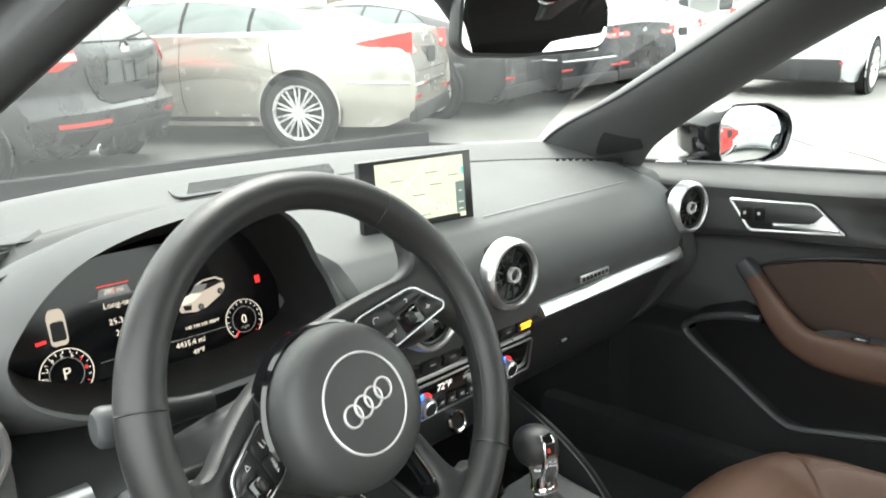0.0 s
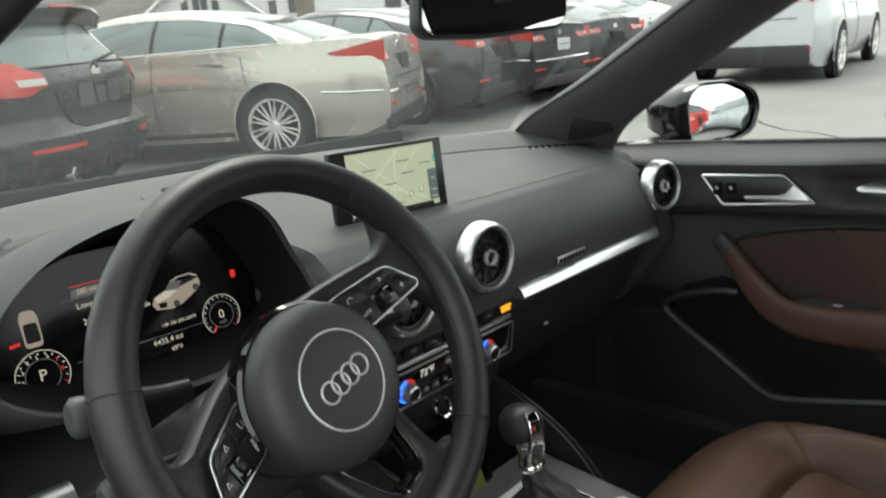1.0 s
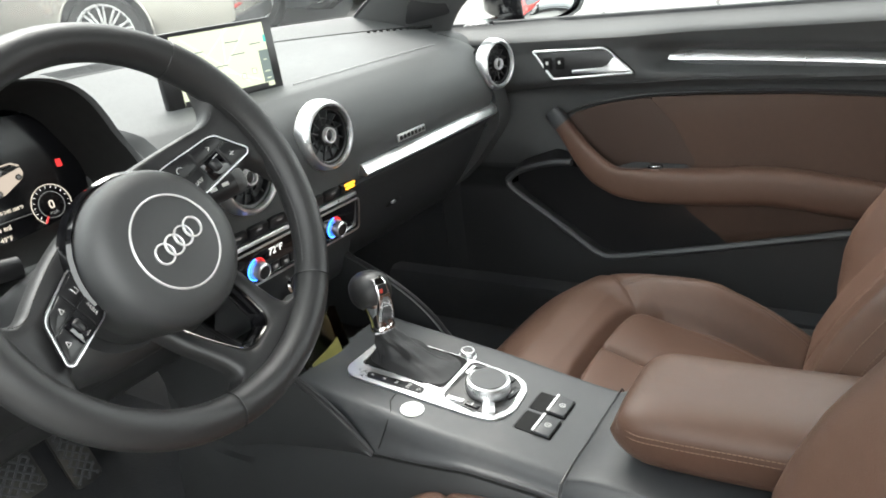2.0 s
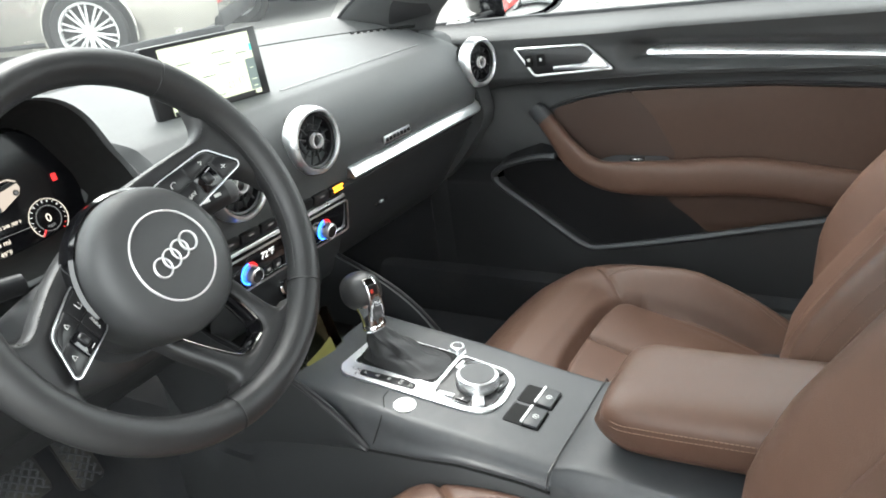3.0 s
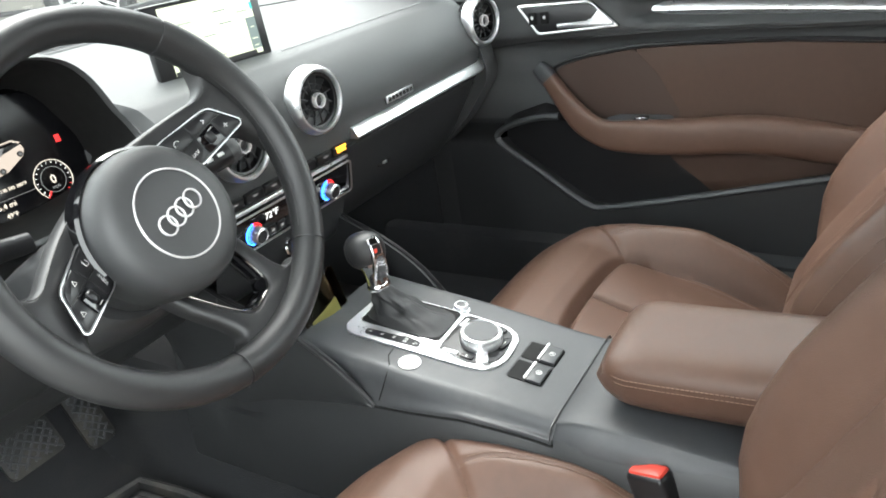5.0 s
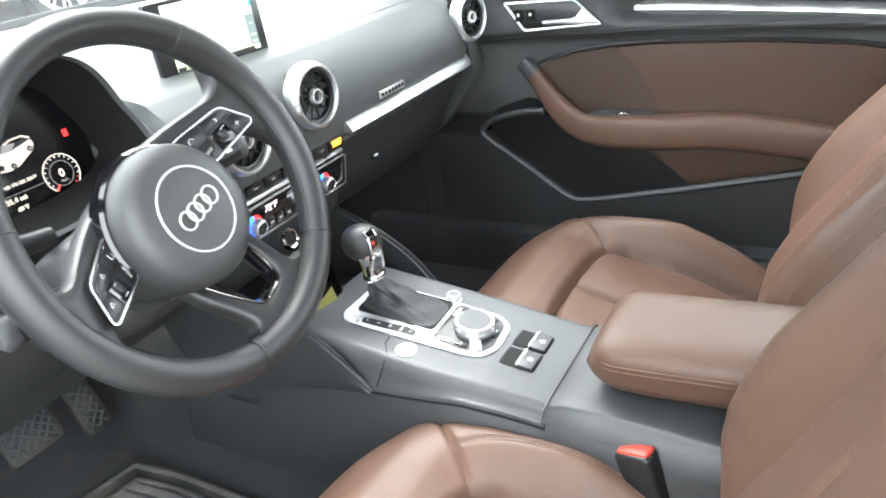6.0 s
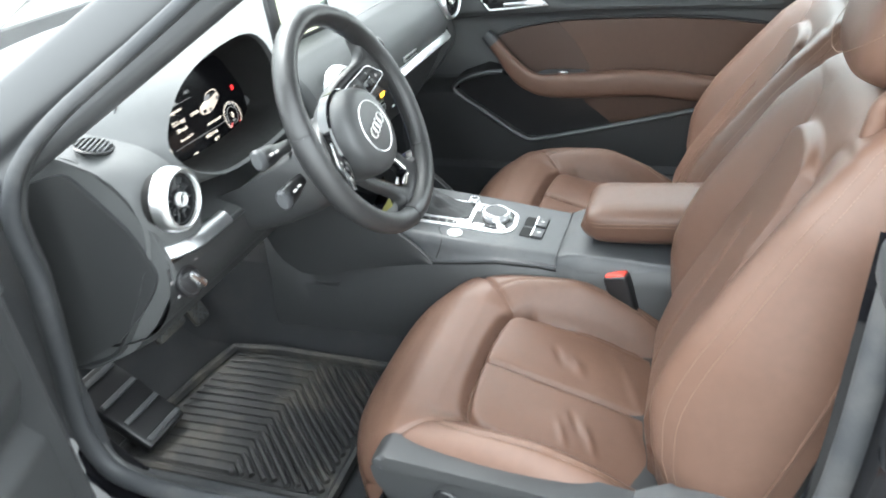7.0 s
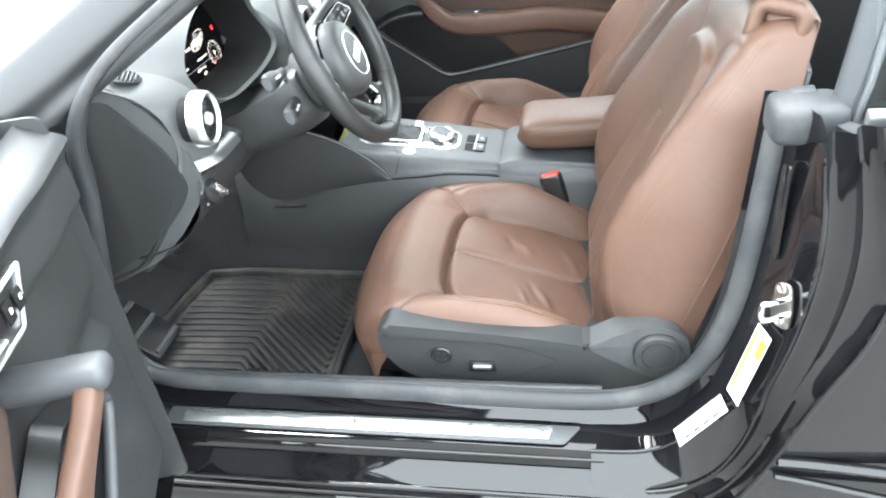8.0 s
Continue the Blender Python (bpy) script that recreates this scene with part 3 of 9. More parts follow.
part("switch_rail", rbox((0.0, 0.219, 0.778), (0.285, 0.012, 0.0065), 0.002, 2), SATIN, dashboard, "thin aluminium rail")

# climate panel
tilt = Matrix.Translation((0, 0.222, 0.745)) @ Matrix.Rotation(0.18, 4, "X")
climate = part("climate_panel", rbox((0, 0.010, 0), (0.285, 0.03, 0.054), 0.006, 2, tilt), PIANO, dashboard, "gloss black climate panel with two knobs")
part("climate_edge", band(rounded([(-0.1435, -0.028), (0.1435, -0.028), (0.1435, 0.028), (-0.1435, 0.028)], 0.008), rounded([(-0.141, -0.0255), (0.141, -0.0255), (0.141, 0.0255), (-0.141, 0.0255)], 0.007), 0.002,
     tilt @ axes((0, -0.0055, 0), (1, 0, 0), (0, 0, 1))), SATIN, climate)
for x in (-0.088, 0.082):
    face = tilt @ axes((x, -0.005, -0.004), (1, 0, 0), (0, 0, 1))
    knob = part("climate_knob", lathe([(0.0135, 0), (0.0135, 0.006), (0.0125, 0.015), (0.0105, 0.0165), (0.0098, 0.0155), (0, 0.0155)], 36, face), SATIN, climate, "aluminium temperature knob")
    part("knob_face", lathe([(0.0097, 0.0158), (0.0090, 0.0164), (0, 0.0164)], 28, face), SATINB, knob)
    ar = [(0.0172 * math.cos(a), 0.0172 * math.sin(a)) for a in np.linspace(math.radians(95), math.radians(265), 24)]
    ai = [(0.0148 * math.cos(a), 0.0148 * math.sin(a)) for a in np.linspace(math.radians(265), math.radians(95), 24)]
    part("cold_arc", prism(ar + ai, 0.001, 0, face), LIT_BLUE, climate, "blue lit arc")
    ar = [(0.0172 * math.cos(a), 0.0172 * math.sin(a)) for a in np.linspace(math.radians(20), math.radians(92), 12)]
    ai = [(0.0148 * math.cos(a), 0.0148 * math.sin(a)) for a in np.linspace(math.radians(92), math.radians(20), 12)]
    part("warm_arc", prism(ar + ai, 0.001, 0, face), LIT_RED, climate, "red lit arc")
part("reading", lettering("72°F", 0.015, tilt @ axes((-0.050, -0.0062, 0.012), (1, 0, 0), (0, 0, 1))), LIT_WHITE, climate, "white temperature reading")
for x, w in ((-0.002, 0.020), (0.022, 0.008), (0.045, 0.018)):
    part("symbol", rbox((x, -0.006, 0.012), (w, 0.001, 0.005), 0.0004, 1, tilt), LIT_GREY, climate)
for k, x in enumerate(np.linspace(-0.052, 0.048, 6)):
    part("button", rbox((x, -0.004, -0.0135), (0.017, 0.006, 0.014), 0.002, 2, tilt), SATINB, climate)
    part("button_mark", rbox((x, -0.0076, -0.0135), (0.007, 0.0008, 0.0045), 0.0003, 1, tilt), LIT_GREY, climate)
fan = part("fan_knob", lathe([(0.012, 0), (0.012, 0.012), (0.0105, 0.014), (0, 0.014)], 30, tilt @ axes((0.010, -0.005, 0.004), (1, 0, 0), (0, 0, 1))), SATIN, climate, "small aluminium knob")
# lower centre stack and socket
part("stack_base", loft([[(x, 0.225, 0.722), (x, 0.245, 0.70), (x, 0.262, 0.66), (x, 0.285, 0.625), (x, 0.33, 0.60)] for x in (-0.15, -0.05, 0.05, 0.15)], 12, 20), HARD, dashboard)
sock = axes((0.010, 0.254, 0.668), (1, 0, 0), (0, 0.25, 0.97))
socket = part("power_socket", lathe([(0.0185, 0), (0.0185, 0.005), (0.0155, 0.007), (0.0125, 0.006), (0.011, -0.01), (0, -0.01)], 32, sock), CHROME, dashboard, "round chrome-rimmed start button")
part("socket_cap", lathe([(0.0118, 0.001), (0.0105, 0.004), (0, 0.004)], 24, sock), SATINB, socket)
# glovebox catch and lid joint
part("glovebox_catch", rbox((0.305, 0.272, 0.706), (0.045, 0.014, 0.010), 0.003, 2), SATINB, dashboard)
part("catch_button", rbox((0.300, 0.264, 0.707), (0.012, 0.006, 0.005), 0.001, 1), SATIN, bpy.data.objects["glovebox_catch"])
part("glovebox_joint", tube([(x, 0.2335, 0.7725) for x in np.linspace(0.17, 0.62, 20)], 0.0016, 6), PIANO, dashboard)
# defroster slots along the windscreen edge
for k in range(10):
    x = 0.548 + k * 0.0105
    part("defroster_slot", rbox((0, 0, 0), (0.0075, 0.004, 0.004), 0.001, 1, Matrix.Translation((x, seam_y(x) - 0.016, 0.9995 - 0.02 * (x / 0.657) ** 2)) @ Matrix.Rotation(radians(-38), 4, "Z")), BLACKHOLE, dashboard)
part("defroster_seam", tube([(x, seam_y(x) + 0.002, 0.9990 - 0.02 * (abs(x) / 0.657) ** 2) for x in np.linspace(-0.655, 0.655, 70)], 0.0040, 6), BLACKHOLE, dashboard)

# speaker grille on the cowl
part("speaker_grille", prism(rounded([(-0.16, -0.045), (0.17, -0.035), (0.19, 0.03), (-0.14, 0.04)], 0.03, 8), 0.0022, 0.001, axes((-0.02, 0.715, 0.9975), (1, 0, 0), (0, 1, 0.104))), DASH, dashboard, "oval speaker grille")
for k in range(7):
    part("grille_rib", tube([(-0.155 + 0.006 * k + 0.30 * t, 0.684 + 0.0105 * k, 0.9985 + 0.0011 * k) for t in (0, 0.5, 1)], 0.0009, 5), GREYP, bpy.data.objects["speaker_grille"])

# side air grille and end cover at the driver's end
g = axes((-0.612, 0.318, 0.966), (0.92, 0.38, 0), (-0.30, 0.80, 0.28))
side_vent = part("side_grille", lathe([(0, -0.002), (0.027, -0.002), (0.028, 0.001), (0.026, 0.002), (0.0255, 0.0)], 32, g), SATINB, dashboard, "small slotted window vent")
for k in range(7):
    y = -0.0195 + k * 0.0065
    w = 2 * math.sqrt(max(0.0245**2 - y * y, 1e-6))
    part("slat", rbox((0, y, 0.002), (w, 0.0036, 0.005), 0.001, 1, g), GREYP, side_vent)
yz = [(0.405, 0.925), (0.345, 0.942), (0.304, 0.898), (0.262, 0.850), (0.238, 0.783), (0.262, 0.745), (0.298, 0.705), (0.36, 0.648), (0.454, 0.594), (0.50, 0.60), (0.50, 0.90)]
part("end_cover", prism(rounded([(-y, z) for y, z in yz], 0.02), 0.010, 0.003, axes((-0.655, 0, 0), (0, -1, 0), (0, 0, 1)) @ Matrix.Scale(-1, 4, (0, 0, 1))), HARD, dashboard, "dark end cover over the fuse box")
yz2 = [(0.40, 0.965), (0.325, 0.962), (0.268, 0.912), (0.228, 0.850), (0.214, 0.790), (0.222, 0.760), (0.280, 0.685), (0.345, 0.625), (0.45, 0.572), (0.56, 0.57), (0.56, 0.95)]
part("end_panel", prism(rounded([(-y, z) for y, z in yz2], 0.02), 0.008, 0.003, axes((-0.648, 0, 0), (0, -1, 0), (0, 0, 1)) @ Matrix.Scale(-1, 4, (0, 0, 1))), DASH, dashboard)
part("end_panel", prism(rounded([(-y, z) for y, z in yz2], 0.02), 0.052, 0.003, axes((0.648, 0, 0), (0, -1, 0), (0, 0, 1))  @ Matrix.Scale(-1, 4, (0, 0, 1))), DASH, dashboard)

# lower driver panel with the light switch
part("knee_panel", loft([[(x, 0.218, 0.795), (x, 0.222, 0.765), (x, 0.24, 0.72), (x, 0.285, 0.672), (x, 0.36, 0.64), (x, 0.47, 0.62)] for x in (-0.655, -0.5, -0.3, -0.155)], 16, 24), HARD, dashboard)
lsm = axes((-0.622, 0.214, 0.758), (1, 0, 0), (0, 0.3, 0.95))
sw = part("light_switch", lathe([(0.024, -0.006), (0.024, 0.002), (0.0215, 0.003), (0.019, 0.001), (0, 0.001)], 36, lsm), SATINB, dashboard, "round headlight switch")
part("knob", rbox((0, 0, 0.011), (0.012, 0.034, 0.022), 0.004, 2, lsm @ Matrix.Rotation(0.5, 4, "Z")), CHROME, sw, "bright turning knob")
part("lamp_mark", rbox((-0.012, 0.031, 0.001), (0.012, 0.004, 0.001), 0.0003, 1, lsm), LIT_AMBER, sw, "amber lamp mark")
for dx, dy in ((0.02, 0.03), (-0.03, 0.015), (-0.032, -0.008), (0.033, 0.02)):
    part("switch_mark", rbox((dx, dy, 0.0), (0.006, 0.004, 0.001), 0.0003, 1, lsm), LIT_GREY, sw)

# ---- instrument binnacle ----
binnacle = thing("instrument_cluster", "black digital instrument screen under a curved grey hood", "instrument cluster", (-0.37, 0.33, 0.8))
rim = [(-0.540, 0.900), (-0.556, 0.935), (-0.536, 0.966), (-0.510, 0.994), (-0.474, 1.017), (-0.423, 1.033), (-0.360, 1.0415), (-0.305, 1.0425), (-0.264, 1.032), (-0.237, 1.008), (-0.218, 0.968), (-0.207, 0.930), (-0.215, 0.885), (-0.28, 0.866), (-0.37, 0.862), (-0.47, 0.868)]
rim = crom([(x, z) for x, z in rim], 72, True)


def ring(scale_x, scale_z, y_at, cx=-0.378, cz=0.945, dz=0.0):
    return [(cx + (x - cx) * scale_x, y_at(x, z) if callable(y_at) else y_at, cz + (z - cz) * scale_z + dz) for x, z in rim]


def hood_y(x, z):
    return 0.246 - 0.035 * ramp01(0.97, 0.88, z)


def outer_hood(k):
    """The hood's skin from its rim out into the dashboard's top."""
    out = []
    for x, z in rim:
        up = ramp01(0.90, 1.0, z)
        wide = (x + 0.378) / 0.17
        tx = -0.378 + (x + 0.378) * (1 + 0.42 * k)
        ty = hood_y(x, z) + k * (0.30 * up + 0.05 * (1 - up))
        tz = z + 0.016 * math.sin(min(1, k * 4) * math.pi / 2) * up - ((0.045 * k + 0.05 * k * k) * up) - 0.01 * k * (1 - up)
        if tz > 0.955:
            tz = max(0.955, tz)
        out.append((tx, ty, tz))
    return out


skin = [ring(0.985, 0.975, lambda x, z: hood_y(x, z) + 0.010), ring(0.992, 0.988, lambda x, z: hood_y(x, z) + 0.002), ring(1.0, 1.0, hood_y)] + [outer_hood(k) for k in (0.04, 0.10, 0.2, 0.35, 0.55, 0.8, 1.0)]
part("hood", sheet(skin, close_v=True), DASH, binnacle, "soft grey hood")
well = [ring(0.985, 0.975, lambda x, z: hood_y(x, z) + 0.010), ring(0.95, 0.93, lambda x, z: hood_y(x, z) + 0.035), ring(0.90, 0.84, 0.315, dz=-0.008), ring(0.88, 0.80, 0.335, dz=-0.012)]
part("well", sheet(well, close_v=True), BLACKHOLE, binnacle, "deep black surround")
# the screen itself and what it shows
SCR = axes((-0.372, 0.330, 0.925), (1, 0, 0), (0, 0.16, 1))
screen_glass = part("screen", prism(rounded([(-0.165, -0.075), (0.165, -0.075), (0.165, 0.075), (-0.165, 0.075)], 0.03, 6), 0.002, 0, SCR), SCREENBLACK, binnacle, "dark digital display")


def on_screen(x, y, h=0.0028):
    return SCR @ Matrix.Translation((x, y, h))


def ring_mark(x, y, r0, r1, a0, a1, mat, name="dial_ring", n=40):
    o = [(r1 * math.cos(a), r1 * math.sin(a)) for a in np.linspace(math.radians(a0), math.radians(a1), n)]
    i = [(r0 * math.cos(a), r0 * math.sin(a)) for a in np.linspace(math.radians(a1), math.radians(a0), n)]
    part(name, prism(o + i, 0.0005, 0, on_screen(x, y)), mat, screen_glass)


def dial(x, y, r, text):
    ring_mark(x, y, r * 0.965, r, -50, 230, LIT_WARM)
    ring_mark(x, y, r * 0.62, r * 0.65, 0, 359, LIT_GREY)
    for k in range(17):
        a = math.radians(-50 + 280 * k / 16)
        part("tick", rbox((r * 0.86, 0, 0), (r * 0.10, r * 0.028, 0.0005), 0, 1, on_screen(x, y) @ Matrix.Rotation(a, 4, "Z")), LIT_WHITE if k > 1 else LIT_RED, screen_glass)
    part("needle", rbox((r * 0.80, 0, 0.0003), (r * 0.34, r * 0.07, 0.0006), 0, 1, on_screen(x, y) @ Matrix.Rotation(math.radians(232), 4, "Z")), LIT_RED, screen_glass, "red needle")
    part("reading", lettering(text, r * 0.62, on_screen(x, y)), LIT_WARM, screen_glass)


dial(0.093, -0.034, 0.0245, "0")
dial(-0.112, -0.037, 0.0265, "P")
part("unit_text", lettering("mph", 0.006, on_screen(0.093, -0.043)), LIT_GREY, screen_glass)
for k, ch in enumerate("12345678"):
    a = math.radians(215 - 30 * k)
    part("dial_figure", lettering(ch, 0.0060, on_screen(-0.112 + 0.0195 * math.cos(a), -0.037 + 0.0195 * math.sin(a))), LIT_WARM if k < 6 else LIT_RED, screen_glass)
for s, size, x, y, mt in (("Long-term", 0.0105, -0.045, 0.021, LIT_WARM), ("25.3 mpg", 0.0105, -0.045, 0.003, LIT_WARM), ("28 mph", 0.0105, -0.043, -0.010, LIT_WARM),
                          ("4435.4 mi", 0.0105, 0.022, -0.043, LIT_WARM), ("49°F", 0.009, 0.030, -0.055, LIT_WARM), ("285 mi", 0.009, -0.050, 0.036, LIT_WARM),
                          ("140 190 240 300°F", 0.0065, 0.040, -0.026, LIT_WARM), ("3:58", 0.008, -0.035, -0.058, LIT_WARM), ("152:03h", 0.009, 0.0, 0.003, LIT_WARM),
                          ("Reset with OK", 0.0065, -0.040, -0.026, LIT_WARM), ("104.3", 0.008, 0.0, 0.040, LIT_GREY)):
    part("screen_text", lettering(s, size * 0.86, on_screen(x, y)), mt, screen_glass)
for x, y, w in ((-0.035, 0.0295, 0.085), (-0.035, -0.036, 0.085), (0.03, -0.0365, 0.085)):
    part("screen_rule", rbox((x, y, 0), (w, 0.0006, 0.0004), 0, 1, SCR @ Matrix.Translation((0, 0, 0.0028))), LIT_GREY, screen_glass)
part("range_tab", prism([(-0.022, 0), (-0.018, 0.0), (-0.015, 0.009), (0.015, 0.009), (0.018, 0), (0.022, 0)], 0.0004, 0, on_screen(-0.050, 0.0305, 0.0025)), LIT_GREY, screen_glass)
ring_mark(-0.050, 0.036, 0.0, 0.001, 0, 359, LIT_RED)
part("range_edge", rbox((-0.05, 0.0425, 0.003), (0.034, 0.001, 0.0005), 0, 1, SCR), LIT_RED, screen_glass, "red tab edge")
part("door_mark", rbox((-0.129, 0.013, 0.003), (0.010, 0.0035, 0.0005), 0, 1, SCR @ Matrix.Rotation(0.1, 4, "Z")), LIT_RED, screen_glass, "red open-door mark")
part("fuel_mark", rbox((0.120, 0.010, 0.003), (0.0065, 0.009, 0.0005), 0, 1, SCR), LIT_RED, screen_glass, "red fuel mark")
# top view of a car, and a three-quarter view of one, as drawn on the screen
part("car_picture", prism(rounded([(-0.0085, -0.019), (0.0085, -0.019), (0.009, 0.012), (0.006, 0.019), (-0.006, 0.019), (-0.009, 0.012)], 0.005), 0.0006, 0, on_screen(-0.112, 0.012)), LIT_CAR, screen_glass, "small car seen from above")
part("car_roof", prism(rounded([(-0.007, -0.012), (0.007, -0.012), (0.0065, 0.008), (-0.0065, 0.008)], 0.003), 0.0004, 0, on_screen(-0.112, 0.010, 0.0036)), SATINB, screen_glass)
CX, CY = 0.044, 0.010
part("car_picture", prism([(-0.030, -0.010), (-0.026, -0.017), (-0.008, -0.020), (0.004, -0.018), (0.028, -0.006), (0.032, 0.001), (0.031, 0.007), (0.020, 0.008), (0.004, 0.004), (-0.012, 0.002), (-0.026, -0.003)], 0.0006, 0, on_screen(CX, CY)), LIT_CAR, screen_glass, "small open car seen from the front")
part("car_bonnet", prism([(-0.026, -0.003), (-0.012, 0.002), (0.002, -0.001), (-0.010, -0.007), (-0.024, -0.009)], 0.0003, 0, on_screen(CX, CY, 0.0036)), LIT_WARM, screen_glass)
part("car_screen", prism([(-0.012, 0.002), (-0.004, 0.011), (0.011, 0.009), (0.004, 0.001)], 0.0003, 0, on_screen(CX, CY, 0.0036)), LIT_GREY, screen_glass)
part("car_cabin", prism([(0.004, 0.002), (0.011, 0.009), (0.026, 0.011), (0.028, 0.007), (0.014, 0.004)], 0.0003, 0, on_screen(CX, CY, 0.0036)), SATINB, screen_glass)
part("car_roof_line", prism([(-0.004, 0.0112), (0.006, 0.0145), (0.022, 0.0150), (0.031, 0.010), (0.029, 0.0085), (0.021, 0.0130), (0.007, 0.0128), (-0.002, 0.0100)], 0.0003, 0, on_screen(CX, CY, 0.0036)), LIT_CAR, screen_glass)
part("car_grille", prism([(-0.023, -0.010), (-0.013, -0.0105), (-0.014, -0.0165), (-0.022, -0.0158)], 0.0003, 0, on_screen(CX, CY, 0.0036)), SATINB, screen_glass)
for x, y in ((-0.002, -0.0155), (0.025, -0.003)):
    part("car_wheel", lathe([(0.0036, 0), (0.0036, 0.0005), (0, 0.0005)], 16, on_screen(CX + x, CY + y, 0.0036)), SATINB, screen_glass)
    part("car_hub", lathe([(0.0018, 0.0005), (0.0018, 0.0008), (0, 0.0008)], 12, on_screen(CX + x, CY + y, 0.0036)), LIT_GREY, screen_glass)

# ---- map display standing on the dashboard ----
display = thing("map_display", "slim upright screen showing a pale green map", "display screen", (0.01, 0.305, 0.945))
MD = axes((0.0125, 0.309, 1.003), Vector((0.195, -0.022, 0.0)), (0.01, 0.05, 1))
part("case", rbox((0, 0, -0.006), (0.200, 0.112, 0.013), 0.003, 2, MD), SATINB, display, "gloss black case")
panel = part("map_area", rbox((0.004, 0.004, 0.0008), (0.158, 0.092, 0.001), 0, 1, MD), LIT_MAP, display, "lit map")
part("side_box", rbox((0.074, -0.012, 0.0018), (0.017, 0.046, 0.0006), 0, 1, MD), LIT_MAPDARK, panel)
part("foot_bar", rbox((-0.002, -0.0395, 0.0018), (0.146, 0.0065, 0.0006), 0, 1, MD), SATINB, panel)
part("clock_text", lettering("3:58", 0.008, MD @ Matrix.Translation((-0.055, -0.0395, 0.0024))), LIT_MAP, panel)
part("teal_mark", rbox((0.081, 0.027, 0.0018), (0.004, 0.010, 0.0006), 0, 1, MD), LIT_TEAL, panel)
for x0, y0, x1, y1 in ((-0.07, -0.02, 0.02, 0.05), (-0.03, -0.035, 0.05, 0.045), (-0.074, 0.02, 0.06, -0.03), (0.0, -0.03, 0.01, 0.048), (-0.06, 0.045, 0.04, -0.03)):
    d = Vector((x1 - x0, y1 - y0, 0))
    part("map_road", rbox((0, 0, 0), (d.length, 0.0018, 0.0004), 0, 1, MD @ Matrix.Translation(((x0 + x1) / 2, (y0 + y1) / 2, 0.0016)) @ Matrix.Rotation(math.atan2(d.y, d.x), 4, "Z")), LIT_MAPROAD, panel)
for x, y, w in ((-0.04, 0.024, 0.024), (0.022, 0.030, 0.024), (0.028, 0.012, 0.024), (0.062, 0.022, 0.02), (-0.004, 0.0, 0.022), (0.006, -0.030, 0.02), (0.074, -0.020, 0.010), (0.074, -0.003, 0.006), (0.074, -0.030, 0.008)):
    part("map_label", rbox((x, y, 0.0022), (w, 0.0016, 0.0004), 0, 1, MD), LIT_MAPDARK if x < 0.07 else LIT_MAP, panel)
for x, y in ((0.03, -0.02), (0.05, -0.016)):
    part("map_icon", rbox((x, y, 0.0022), (0.008, 0.008, 0.0004), 0, 1, MD), LIT_MAPROAD, panel)
    part("map_icon_edge", band([(x - 0.004, y - 0.004), (x + 0.004, y - 0.004), (x + 0.004, y + 0.004), (x - 0.004, y + 0.004)], [(x - 0.0033, y - 0.0033), (x + 0.0033, y - 0.0033), (x + 0.0033, y + 0.0033), (x - 0.0033, y + 0.0033)], 0.0006, MD @ Matrix.Translation((0, 0, 0.0022))), LIT_MAPDARK, panel)
part("stand", rbox((0, -0.056, -0.008), (0.206, 0.012, 0.03), 0.004, 2, MD), PIANO, display, "black slot in the dashboard")


# ---- steering wheel and column ----
WC = Vector((-0.3568, 0.0216, 0.9167))
W_AXIS = Vector((math.sin(radians(2.5)) * math.cos(radians(23.3)), -math.cos(radians(2.5)) * math.cos(radians(23.3)), math.sin(radians(23.3))))
W_RIGHT = W_AXIS.cross(Vector((0, 0, 1))) * -1
WHEEL = axes(WC, W_RIGHT, W_AXIS.cross(W_RIGHT))
if (WHEEL.to_3x3() @ Vector((0, 0, 1))).dot(W_AXIS) < 0:
    WHEEL = WHEEL @ Matrix.Rotation(math.pi, 4, "Y")
WHEEL = WHEEL @ Matrix.Rotation(radians(21.4), 4, "Z")
wheel = thing("steering_wheel", "black leather steering wheel with silver trim, partly turned", "steering wheel", tuple(WC))

R = 0.1745
a = np.linspace(0, 2 * np.pi, 144, endpoint=False)
rows = []
for t in a:
    # thicker thumb grips beside the upper seams
    g = 0.0168 + 0.0014 * (math.exp(-(((math.degrees(t) - 25) / 16) ** 2)) + math.exp(-(((math.degrees(t) - 155) / 16) ** 2)))
    b = np.linspace(0, 2 * np.pi, 20, endpoint=False)
    rows.append([((R + g * math.cos(q)) * math.cos(t), (R + g * math.cos(q)) * math.sin(t), 1.12 * g * math.sin(q)) for q in b])
bm = sheet(rows, close_u=True, close_v=True)
bm.transform(WHEEL)
rim_part = part("rim", bm, WHEELHIDE, wheel, "black leather rim")
for deg in (34, 146, -60.5, -119.5):
    t = radians(deg)
    pts = [((R + 0.0178 * math.cos(q)) * math.cos(t), (R + 0.0178 * math.cos(q)) * math.sin(t), 1.12 * 0.0176 * math.sin(q)) for q in np.linspace(0, 2 * np.pi, 28, endpoint=False)]
    bm = tube(pts, 0.0008, 6, True, up=(math.cos(t + 1.57), math.sin(t + 1.57), 0.01))
    bm.transform(WHEEL)
    part("rim_seam", bm, SATINB, rim_part)
# stitching inside the rim
for a0, a1 in ((-56, 26), (154, 236)):
    pts = [((R - 0.0162) * math.cos(t), (R - 0.0162) * math.sin(t), 0.005) for t in np.radians(np.linspace(a0, a1, 60))]
    part("rim_stitching", stitches(pts, WHEEL, 0.005, 0.0034, 0.0007), DARKTHREAD, rim_part, kind="stuff")

